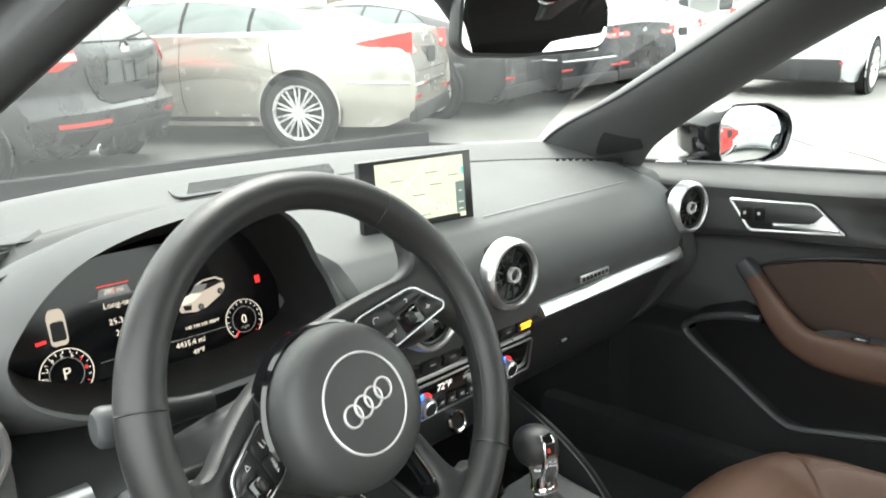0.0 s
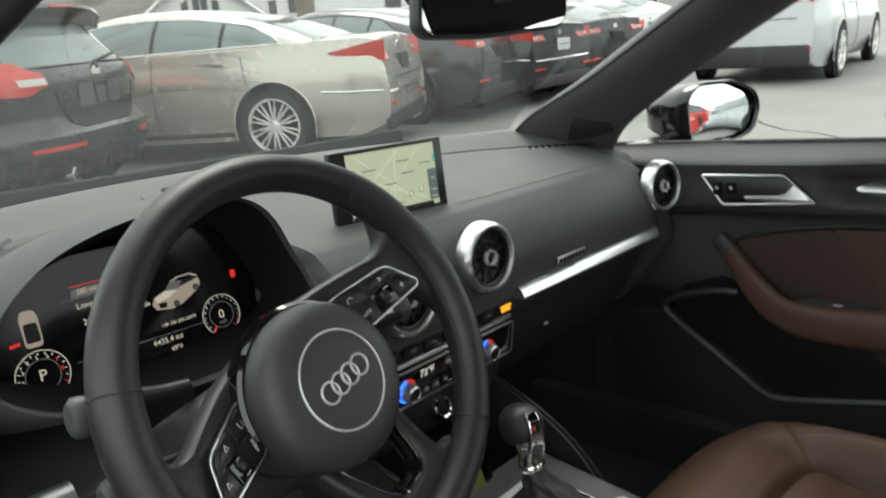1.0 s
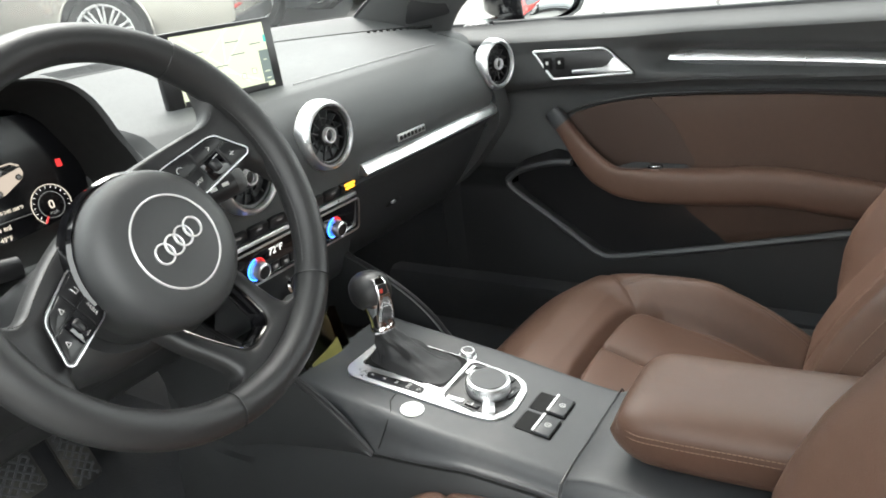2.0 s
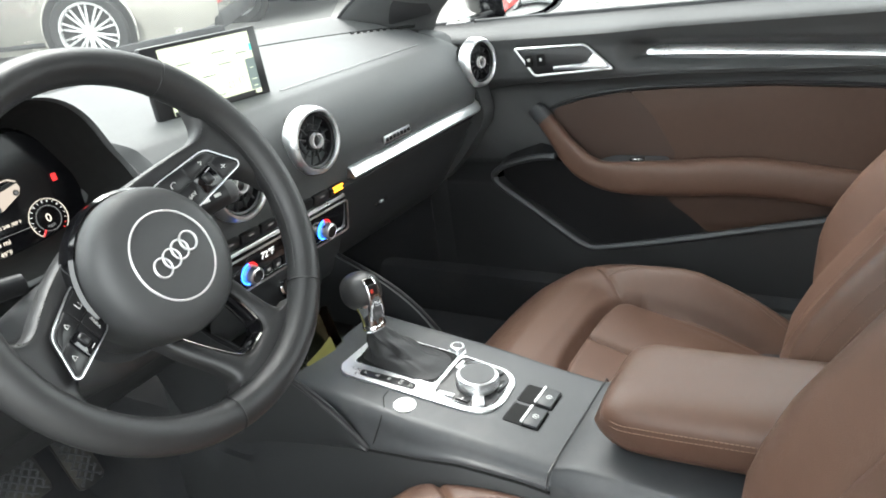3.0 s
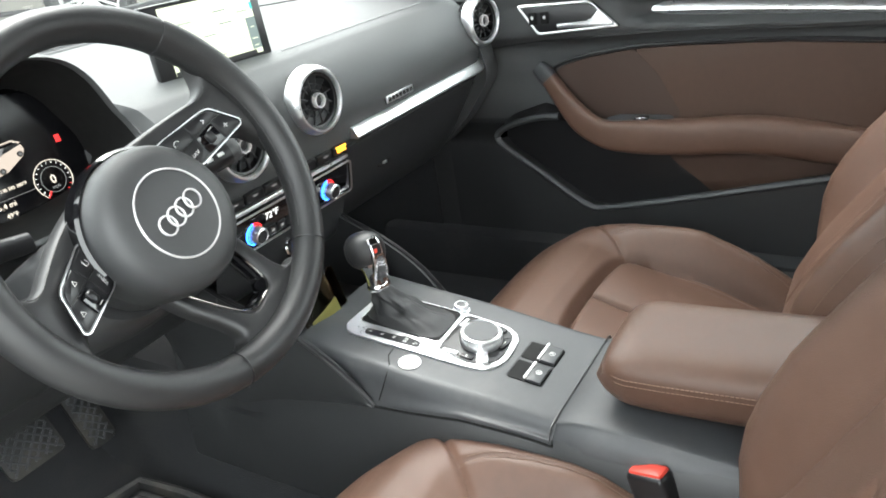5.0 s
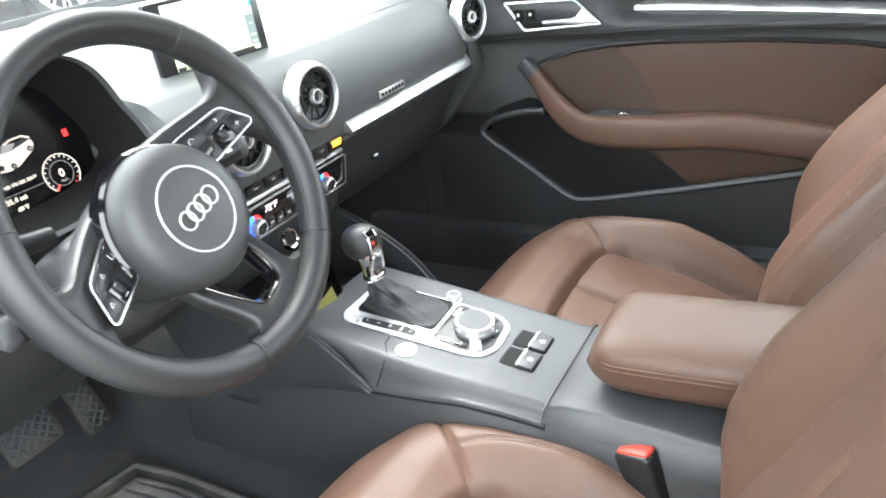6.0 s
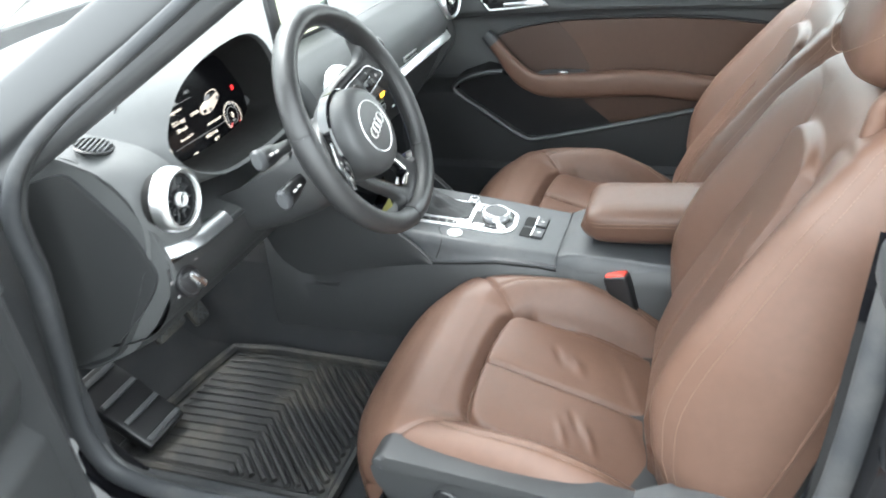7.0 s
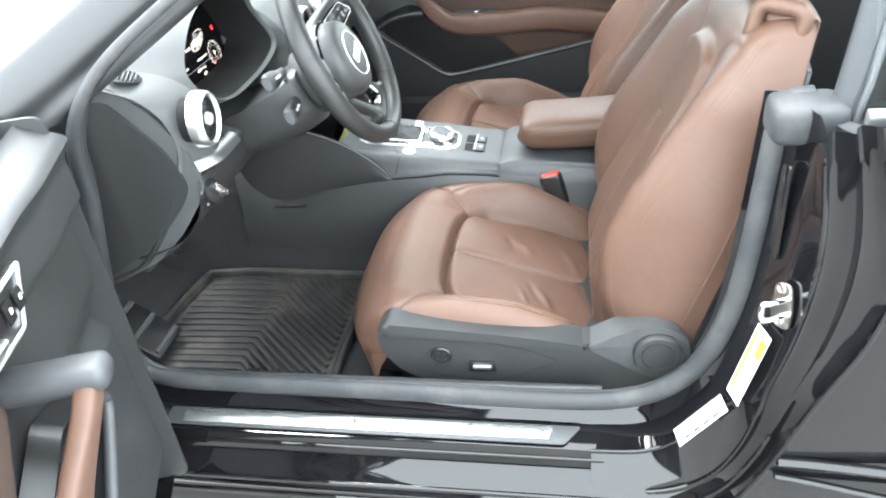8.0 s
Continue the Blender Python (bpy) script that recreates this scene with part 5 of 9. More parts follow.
# ---- gear selector ----
selector = thing("gear_selector", "black leather gear knob with chrome stem and gaiter", "gear lever", (0.0, 0.04, 0.575))
rows = []
for s in np.linspace(0, 1, 26):
    cx, cy, cz = 0.0085 - 0.010 * s, 0.042 + 0.040 * s**0.9, 0.5755 + 0.052 * s**1.1
    hx, hy = 0.024 * (1 - s) ** 1.7 + 0.0150, 0.049 * (1 - s) ** 1.35 + 0.0150
    ringp = []
    for t in np.linspace(0, 2 * np.pi, 72, endpoint=False):
        c, q = math.cos(t), math.sin(t)
        sag = 0.0026 * (1 - s) * s * 4 * (math.sin(4 * t + 6 * s) + 0.6 * math.sin(7 * t - 4 * s) + 0.35 * math.sin(11 * t + 9 * s))
        ringp.append((cx + (hx + sag) * np.sign(c) * abs(c) ** (0.5 + 0.5 * s), cy + (hy + sag) * np.sign(q) * abs(q) ** (0.5 + 0.5 * s), cz + 0.13 * hy * q * (1 - s) + 0.0020 * (1 - s) * s * 4 * math.sin(14 * s + 2 * c)))
    rows.append(ringp)
part("gaiter", sheet(rows, close_v=True), BOOTHIDE, selector, "creased black leather gaiter")
part("gaiter_seam", stitches(np.array([r[60] for r in rows]), Matrix(), 0.004, 0.0028, 0.0005), DARKTHREAD, selector, kind="stuff")
gm = axes((-0.0015, 0.083, 0.629), (1, 0, 0), Vector((0, 0.99, -0.12)))
part("stem_ring", lathe([(0.0160, -0.004), (0.0178, -0.002), (0.0182, 0.002), (0.0172, 0.006), (0.0165, 0.007)], 32, gm), CHROME, selector, "chrome collar")
part("stem", lathe([(0.0165, 0.006), (0.0162, 0.014), (0.0170, 0.024), (0.0195, 0.034), (0.0225, 0.040), (0.0225, 0.046), (0.018, 0.05)], 32, gm), CHROME, selector, "chrome stem")
rows = []
for s in np.linspace(-1, 1, 20):
    r = math.sqrt(max(1 - abs(s) ** 2.4, 0.0))
    rows.append([(0.0275 * r * math.cos(t), 0.032 * r * math.sin(t) + 0.006, 0.058 + 0.029 * s) for t in np.linspace(0, 2 * np.pi, 36, endpoint=False)])
bm = sheet(rows, close_v=True)
bmesh.ops.remove_doubles(bm, verts=bm.verts, dist=1e-5)
bm.transform(gm)
knobp = part("knob", bm, WHEELHIDE, selector, "rounded black leather knob")
rows = []
for y, z, w in crom([(-0.015, 0.022, 0.012), (-0.021, 0.036, 0.0125), (-0.0265, 0.050, 0.011), (-0.0285, 0.064, 0.0095), (-0.0265, 0.078, 0.0095), (-0.0205, 0.087, 0.008)], 16):
    rows.append([(0.003 + w * np.sign(math.cos(t)) * abs(math.cos(t)) ** 0.5, y + 0.004 + 0.0055 * np.sign(math.sin(t)) * abs(math.sin(t)) ** 0.7, z) for t in np.linspace(0, 2 * np.pi, 24, endpoint=False)])
bm = sheet(rows, close_v=True, caps=True)
pm = gm @ Matrix.Rotation(math.radians(-28), 4, "Z") @ Matrix.Translation((0, 0, -0.007))
bm.transform(pm)
part("knob_plate", bm, CHROME, knobp, "chrome plate that runs up the knob")
part("plate_mark", rbox((0.003, -0.0290, 0.072), (0.013, 0.0030, 0.016), 0.001, 1, pm), SATINB, knobp)
part("plate_dot", rbox((0.000, -0.0306, 0.071), (0.0045, 0.0008, 0.006), 0, 1, pm), REDPLASTIC, knobp)

# ---- clear sleeve left in the tray ----
sleeve = thing("plastic_sleeve", "creased clear olive plastic sleeve in the console tray", "plastic sleeve", (-0.04, 0.17, 0.56))
rows = []
for u in np.linspace(0, 1, 9):
    top = 0.612 + 0.045 * u - 0.010 * (u > 0.9)
    rows.append([(-0.085 + 0.090 * u, 0.150 + 0.022 * v + 0.003 * math.sin(5 * u + 3 * v), 0.553 + (top - 0.553) * v) for v in np.linspace(0, 1, 6)])
film_sheet = part("film", thicken(sheet(rows), 0.0006), SLEEVE, sleeve)
part("band", thicken(sheet([[(x, y - 0.0012, z) for x, y, z in r[1:4]] for r in rows[1:7]]), 0.0004), SLEEVEBAND, sleeve, "dull yellow printed band")

# ---- armrest ----
rows = []
for y in np.r_[np.linspace(-0.266, -0.30, 10), np.linspace(-0.32, -0.72, 16)]:
    e = math.sqrt(max(0.0, 1 - max(0, (y + 0.31) / 0.045) ** 2)) if y > -0.31 else 1.0
    w, hh = 0.060 + 0.024 * e, 0.018 + 0.026 * e
    zc = 0.598 + 0.012 * ramp01(-0.30, -0.6, y)
    ringp = []
    for t in np.linspace(0, 2 * np.pi, 48, endpoint=False):
        c, s = math.cos(t), math.sin(t)
        ringp.append((w * np.sign(c) * abs(c) ** 0.58 * (1.0 if s > -0.1 else 0.97), y + 0.010 * (0 if s > 0 else 1) * (1 - e), zc + (hh * 0.78 if s > 0 else hh * 1.22) * np.sign(s) * abs(s) ** 0.72))
    rows.append([(a, b - 0.016, c + 0.002) for a, b, c in ringp])
armrest = part("armrest", sheet(rows, close_v=True, caps=True), HIDE, console, "padded chestnut leather armrest")
for dz in (0.008, 0.001):
    for side in (-1, 1):
        path = crom([(side * 0.0855, -0.72, 0.612 + dz), (side * 0.0855, -0.5, 0.608 + dz), (side * 0.0850, -0.33, 0.598 + dz), (side * 0.0800, -0.286, 0.596 + dz), (side * 0.055, -0.2685, 0.596 + dz), (0, -0.2640, 0.596 + dz)], 70)
        part("stitching", stitches(path + np.array((0, -0.016, 0.002)), Matrix(), 0.0052, 0.0036, 0.0008), THREAD, armrest, "tan double stitching", kind="stuff")


# ---- front seats ----
def groove(u, v, path, width):
    """How near the points (u, v) lie to a line, as 1 on it and 0 away from it."""
    p = np.asarray(path, float)
    best = np.full(u.shape, 1e9)
    for a, b in zip(p[:-1], p[1:]):
        d = b - a
        t = np.clip(((u - a[0]) * d[0] + (v - a[1]) * d[1]) / (d @ d + 1e-12), 0, 1)
        best = np.minimum(best, np.hypot(u - a[0] - t * d[0], v - a[1] - t * d[1]))
    return np.exp(-((best / width) ** 2))


# seams of the cushion, in the seat's own plan (u across from its middle, v back from its front)
C_FRONT = crom([(-0.164, 0.190), (-0.158, 0.168), (-0.136, 0.148), (-0.080, 0.138), (0.0, 0.136), (0.080, 0.138), (0.136, 0.148), (0.158, 0.168), (0.164, 0.190)], 60)
C_SIDE_L = crom([(-0.164, 0.190), (-0.168, 0.25), (-0.170, 0.34), (-0.166, 0.50)], 24)
C_SIDE_R = C_SIDE_L * np.array((-1, 1))
C_MID = np.array([(0.0, 0.140), (0.0, 0.50)])
C_DIAG_L = crom([(-0.152, 0.160), (-0.185, 0.128), (-0.218, 0.085), (-0.245, 0.030), (-0.262, -0.02)], 24)
C_DIAG_R = C_DIAG_L * np.array((-1, 1))
C_BOL_L = crom([(-0.198, 0.118), (-0.214, 0.150), (-0.224, 0.20), (-0.228, 0.27), (-0.224, 0.35), (-0.214, 0.42), (-0.204, 0.47)], 50)
C_BOL_R = C_BOL_L * np.array((-1, 1))


def cushion_top(u, v):
    e = np.abs(u)
    vf = v + 0.055
    # height along the middle, and along the crest of the bolsters
    mid = np.interp(v, (-0.07, 0.0, 0.05, 0.10, 0.136, 0.16, 0.23, 0.33, 0.45, 0.52), (0.482, 0.486, 0.486, 0.480, 0.470, 0.462, 0.4385, 0.409, 0.367, 0.345))
    crest = np.interp(v, (-0.07, 0.0, 0.055, 0.11, 0.155, 0.21, 0.255, 0.29, 0.34, 0.385, 0.46, 0.52), (0.474, 0.483, 0.492, 0.500, 0.505, 0.507, 0.505, 0.499, 0.479, 0.457, 0.408, 0.370))
    k = ramp01(0.150, 0.222, e)
    z = mid * (1 - k) + crest * k
    roll = -0.100 * (1 - np.sqrt(np.clip(1 - np.clip((0.105 - vf) / 0.115, 0, 1) ** 2, 0, 1)))
    side = -0.075 * (1 - np.sqrt(np.clip(1 - np.clip((e - 0.222) / 0.046, 0, 1) ** 2, 0, 1)))
    z = z + roll + side
    # padding swells between the seams
    z = z + 0.006 * np.cos(np.clip((e - 0.082) / 0.082, -1, 1) * np.pi / 2) * ramp01(0.13, 0.19, v)
    z = z + 0.006 * np.cos(np.clip((v - 0.075) / 0.060, -1, 1) * np.pi / 2) * ramp01(0.24, 0.16, e)
    for path, depth, w in ((C_FRONT, 0.021, 0.0070), (C_SIDE_L, 0.014, 0.0070), (C_SIDE_R, 0.014, 0.0070), (C_MID, 0.009, 0.0042), (C_DIAG_L, 0.006, 0.0042), (C_DIAG_R, 0.006, 0.0042), (C_BOL_L, 0.0035, 0.0034), (C_BOL_R, 0.0035, 0.0034)):
        z = z - depth * groove(u, v, path, w)
    # soft dimples of wear
    return z + 0.0016 * np.sin(31 * u + 17 * v) * np.sin(23 * v - 11 * u) * ramp01(0.10, 0.2, v)


def cushion_bm(wrinkle):
    us = np.sin(np.linspace(-np.pi / 2, np.pi / 2, 161)) * 0.268
    vs = np.r_[np.linspace(-0.064, 0.03, 34), np.linspace(0.033, 0.53, 140)]
    u, v = np.meshgrid(us, vs)
    inset = 0.075 * np.clip(np.abs(u) / 0.268, 0, 1) ** 3.5 * np.clip(1 - (v + 0.055) / 0.16, 0, 1)
    z = cushion_top(u, v)
    # creases of use: short folds across the insert, deepest on the driver's seat
    folds = ((-0.105, 0.345, 0.022, 0.007, 0.0050), (-0.080, 0.318, 0.020, 0.006, -0.0045), (-0.112, 0.300, 0.024, 0.006, 0.0040), (0.060, 0.300, 0.018, 0.011, 0.0045), (0.075, 0.262, 0.020, 0.008, -0.0035), (0.050, 0.400, 0.05, 0.010, 0.003), (-0.06, 0.43, 0.05, 0.010, -0.003))
    for uu, vv, au, av, h in folds:
        z = z + (h if wrinkle else 0.35 * h) * np.exp(-(((u - uu) / au) ** 2) - ((v - vv + 0.4 * (u - uu)) / av) ** 2)
    top = np.stack([u, -v - inset, z], -1)
    rows = [np.concatenate([[np.r_[r[0][:2] * (1, 1), 0.40]], r, [np.r_[r[-1][:2], 0.40]]]) for r in top]
    front = [np.array([p[0], p[1] - 0.004, 0.40]) for p in rows[0]]
    return sheet(np.array([front] + rows))


# backrest: s runs up it from the cushion, u across, n out of it towards the sitter
B_ORIGIN, B_LEAN = Vector((0, -0.455, 0.43)), radians(22)
B_LEN = 0.60


def back_place(u, s, n):
    return np.stack([u, B_ORIGIN.y - s * math.sin(B_LEAN) + n * math.cos(B_LEAN), B_ORIGIN.z + s * math.cos(B_LEAN) + n * math.sin(B_LEAN)], -1)


def back_width(s):
    return 0.266 - 0.020 * ramp01(0.12, -0.06, s) - 0.020 * ramp01(0.28, 0.48, s) - 0.075 * ramp01(0.46, 0.66, s)


def ridge_n(s):
    """How far the bolsters stand out, from the cushion up to the shoulders."""
    return np.interp(s, (-0.09, -0.04, 0.01, 0.05, 0.09, 0.15, 0.185, 0.225, 0.28, 0.33, 0.395, 0.48, 0.56, 0.62), (-0.060, -0.045, -0.020, 0.014, 0.044, 0.072, 0.081, 0.084, 0.082, 0.074, 0.063, 0.047, 0.020, -0.010))


def rear_n(s):
    return -0.165 + 0.130 * s


def insert_half(s):
    return 0.128 - 0.040 * ramp01(0.10, 0.50, s)


BK_PIPE_L = np.array([(-0.915 * float(back_width(v)), v) for v in np.linspace(0.0, 0.58, 64)])
BK_PIPE_R = BK_PIPE_L * np.array((-1, 1))
BK_MID = np.array([(0, 0.02), (0, 0.36)])
BK_SHOULDER_L = crom([(-0.085, 0.47), (-0.10, 0.525), (-0.135, 0.545), (-0.19, 0.55)], 24)
BK_SHOULDER_R = BK_SHOULDER_L * np.array((-1, 1))


def back_front(u, s):
    w = back_width(s)
    e = np.abs(u) / w
    wi = insert_half(s)
    base = 0.026 - 0.050 * ramp01(0.06, -0.08, s) - 0.008 * ramp01(0.30, 0.45, s) - 0.010 * ramp01(0.52, 0.62, s) + 0.010 * np.exp(-(((s - 0.14) / 0.10) ** 2))
    ridge = ridge_n(s)
    k = ramp01(wi / w * 0.97, 0.80, e)
    n = base + (ridge - base) * k
    # padded insert with a rounded head
    head = np.sqrt(np.clip(1 - (np.abs(u) / wi) ** 2.6, 0, 1)) * 0.05 + 0.462
    n = n + 0.015 * ramp01(wi + 0.004, wi - 0.012, np.abs(u)) * ramp01(head + 0.006, head - 0.012, s)
    n = n - (ridge - rear_n(s)) * 0.80 * (1 - np.sqrt(np.clip(1 - np.clip((e - 0.80) / 0.20, 0, 1) ** 2.2, 0, 1)))
    n = n - 0.06 * (1 - np.sqrt(np.clip(1 - np.clip((s - 0.56) / 0.065, 0, 1) ** 2, 0, 1)))
    edge = np.stack([np.r_[-0.128, -0.126, -0.118, -0.105, -0.094, -0.088], np.r_[0.0, 0.12, 0.25, 0.35, 0.43, 0.47]], -1)
    for path, depth, wd in ((edge, 0.008, 0.006), (edge * np.array((-1, 1)), 0.008, 0.006), (BK_PIPE_L, 0.004, 0.004), (BK_PIPE_R, 0.004, 0.004), (BK_MID, 0.005, 0.005), (BK_SHOULDER_L, 0.002, 0.006), (BK_SHOULDER_R, 0.002, 0.006)):
        n = n - depth * groove(u, s, path, wd)
    return np.maximum(n, rear_n(s) + 0.022)


def back_bm():
    ss = np.r_[np.linspace(-0.09, 0.55, 120), np.linspace(0.555, 0.624, 20)]
    k = np.sin(np.linspace(-np.pi / 2, np.pi / 2, 121))
    rows = []
    for s in ss:
        sv = np.full(k.shape, s)
        u = k * back_width(s)
        front = back_place(u, sv, back_front(u, sv))
        kb = k[::-1][1:-1:4]
        ub = kb * back_width(s)
        rear = back_place(ub, np.full(kb.shape, s), rear_n(s) + 0.02 - 0.02 * (1 - kb**2) )
        rows.append(np.concatenate([front, rear]))
    return sheet(np.array(rows), close_v=True, caps=True)


def seat_parts(seat, wrinkle, outer, lean_back=0.0):
    """All parts of a front seat about its own middle line; outer: the side that faces the door."""
    part("cushion", cushion_bm(wrinkle), HIDE, seat, "chestnut leather cushion with sewn insert")
    LEAN = Matrix.Translation((0, -0.455 - lean_back, 0.50)) @ Matrix.Rotation(lean_back * 4.5, 4, "X") @ Matrix.Translation((0, 0.455, -0.50))
    bm = back_bm()
    bm.transform(LEAN)
    part("backrest", bm, HIDE, seat, "chestnut leather backrest with raised bolsters")
    for path, off in ((C_BOL_L, 0.004), (C_BOL_L, -0.004), (C_BOL_R, 0.004), (C_BOL_R, -0.004)):
        p = path[2:] + np.array((off, 0))
        part("cushion_stitching", stitches(np.stack([p[:, 0], -p[:, 1], cushion_top(p[:, 0], p[:, 1]) + 0.0004], -1), Matrix(), 0.0052, 0.0036, 0.0006), THREAD, seat, "tan double stitching", kind="stuff")
    for path, off in ((BK_PIPE_L, 0.004), (BK_PIPE_L, -0.004), (BK_PIPE_R, 0.004), (BK_PIPE_R, -0.004)):
        p = path + np.array((off, 0))
        part("back_stitching", stitches(back_place(p[:, 0], p[:, 1], back_front(p[:, 0], p[:, 1]) + 0.0004), LEAN, 0.0052, 0.0036, 0.0006), THREAD, seat, "tan double stitching", kind="stuff")
    # padded headrest on the shoulders
    pad = []
    for t in np.linspace(-1, 1, 26):
        r = max(0.0, 1 - abs(t) ** 3.2) ** (1 / 2.4)
        pad.append([back_place(np.array((0.118 + 0.012 * t) * (0.25 + 0.75 * r) * np.sign(math.cos(q)) * abs(math.cos(q)) ** 0.55), np.array(0.705 + 0.108 * t), np.array(0.012 + 0.050 * r * np.sign(math.sin(q)) * abs(math.sin(q)) ** 0.7)) for q in np.linspace(0, 2 * np.pi, 36, endpoint=False)])
    bm = sheet(pad, close_v=True, caps=True)
    bm.transform(LEAN)
    head = part("headrest", bm, HIDE, seat, "chestnut leather headrest")
    line = [back_place(np.array(0.109 * math.cos(q)), np.array(0.690 + 0.075 * math.sin(q)), np.array(0.0605 - 0.022 * abs(math.cos(q)) ** 5)) for q in np.linspace(math.pi, 2 * math.pi, 40)]
    part("headrest_stitching", stitches(np.array(line), LEAN, 0.0052, 0.0036, 0.0006), THREAD, head, "tan stitching", kind="stuff")
    # belt guide: a leather loop on the shoulder beside the door
    ring = rounded([(-0.036, -0.030), (0.036, -0.034), (0.040, 0.034), (-0.030, 0.036)], 0.020, 6)
    gm = LEAN @ axes((outer * 0.150, -0.694, 0.968), (outer * 0.50, -0.86, -0.05), (-0.05, -0.25, 0.97))
    bm = tube([(x, y, 0) for x, y in ring], 0.0125, 12, True, flat=1.25)
    bm.transform(gm)
    guide = part("belt_guide", bm, HIDE, seat, "leather belt guide loop on the shoulder")
    part("guide_pad", rbox((0.004, 0.0, -0.012), (0.052, 0.052, 0.020), 0.009, 3, gm), HIDE, guide)
    # side shield with switches, towards the door
    o = outer
    shield = [(-0.034, 0.470), (-0.056, 0.489), (-0.11, 0.485), (-0.285, 0.470), (-0.425, 0.452), (-0.53, 0.452), (-0.590, 0.450), (-0.598, 0.41), (-0.575, 0.362), (-0.50, 0.330), (-0.386, 0.312), (-0.22, 0.318), (-0.13, 0.340), (-0.064, 0.378), (-0.036, 0.43)]
    sm = axes((o * 0.235, 0, 0), (0, 1, 0), (0, 0, 1)) if o > 0 else axes((o * 0.235, 0, 0), (0, -1, 0), (0, 0, 1))
    pts = [(y, min(z, 0.405)) if o > 0 else (-y, z) for y, z in shield]
    sh = part("side_shield", prism(rounded(pts, 0.03, 5), 0.047, 0.012, sm, 4), HARD, seat, "dark grey plastic seat shield")
    lip = [(-0.036, 0.472), (-0.058, 0.4895), (-0.11, 0.4855), (-0.285, 0.4705), (-0.425, 0.4525), (-0.425, 0.436), (-0.285, 0.450), (-0.11, 0.461), (-0.052, 0.458)]
    if o < 0:
        part("shield_lip", prism(rounded([(y if o > 0 else -y, z) for y, z in lip], 0.008, 4), 0.0535, 0.008, sm, 4), HARD, sh, "rounded upper lip")
    wing = [(-0.420, 0.447), (-0.470, 0.476), (-0.513, 0.4985), (-0.545, 0.502), (-0.578, 0.493), (-0.602, 0.462), (-0.604, 0.415), (-0.585, 0.385), (-0.55, 0.378), (-0.50, 0.402)]
    if o < 0:
        part("recliner_wing", prism(rounded([(y if o > 0 else -y, z) for y, z in wing], 0.016, 5), 0.0545, 0.006, sm, 3), GREYP, sh, "grey wing round the recliner")
    inset = [(-0.100, 0.386), (-0.150, 0.4475), (-0.230, 0.4505), (-0.310, 0.436), (-0.381, 0.408), (-0.300, 0.368), (-0.246, 0.353), (-0.150, 0.362)]
    ip = rounded([(y if o > 0 else -y, z) for y, z in inset], 0.02, 5)
    part("switch_panel", band(ip, shrink(ip, 0.0015), 0.0006, sm @ Matrix.Translation((0, 0, 0.0468))), SATINB, sh)
    k1 = sm @ Matrix.Translation(((-0.155 if o > 0 else 0.155), 0.414, 0.047))
    sw1 = part("lumbar_switch", lathe([(0.0205, 0), (0.0205, 0.003), (0.018, 0.0055), (0.0145, 0.0045), (0, 0.003)], 32, k1), SATINB, sh, "round four-way lumbar switch")
    for q in range(4):
        t = math.pi / 4 + q * math.pi / 2
        part("switch_dot", lathe([(0.003, 0.005), (0.003, 0.0062), (0, 0.0064)], 12, k1 @ Matrix.Translation((0.0095 * math.cos(t), 0.0095 * math.sin(t), -0.0008))), HARD, sw1)
    k2 = sm @ Matrix.Translation(((-0.232 if o > 0 else 0.232), 0.391, 0.047))
    sw2 = part("height_switch", prism(rounded([(-0.027, -0.013), (0.027, -0.013), (0.023, 0.012), (-0.023, 0.012)], 0.006), 0.003, 0.001, k2), SATINB, sh)
    part("switch_bar", rbox((0, 0.001, 0.006), (0.036, 0.010, 0.008), 0.003, 2, k2), SATIN, sw2, "bright switch bar")
    kn = sm @ Matrix.Translation(((-0.547 if o > 0 else 0.547), 0.444, 0.0545))
    kb = part("recline_knob", lathe([(0.043, 0), (0.043, 0.008), (0.040, 0.013), (0.034, 0.014), (0.0285, 0.0125), (0.0275, 0.0095), (0.0270, 0.0115), (0, 0.0130)], 48, kn), HARD, seat, "round recliner cover")
    # rails down to the floor
    for x in (-0.19, 0.19):
        part("seat_rail", rbox((x, -0.30, 0.303), (0.045, 0.50, 0.06), 0.006, 2), HARD, seat, "black seat rail")
    part("seat_base", rbox((0, -0.25, 0.338), (0.44, 0.50, 0.08), 0.02, 2), HARD, seat)
    for side in (-1, 1):
        seam = np.array([back_place(np.array(side * (float(back_width(v)) + 0.0012)), np.array(v), np.array(rear_n(v) + 0.062 - 0.020 * math.sin(v * 5))) for v in np.linspace(-0.06, 0.50, 40)])
        bm = tube(seam, 0.0022, 6)
        bm.transform(LEAN)
        part("rear_seam", bm, HIDE, seat, "sewn seam along the backrest's side")
    bm = thicken(sheet(np.array([[back_place(np.array(k * (back_width(s) - 0.012)), np.array(s), np.array(rear_n(s) + 0.008 - 0.022 * (1 - k * k))) for k in np.linspace(-1, 1, 16)] for s in np.linspace(-0.02, 0.56, 14)])), 0.006)
    bm.transform(LEAN)
    part("seat_shell", bm, HARD, seat, "black plastic back shell")


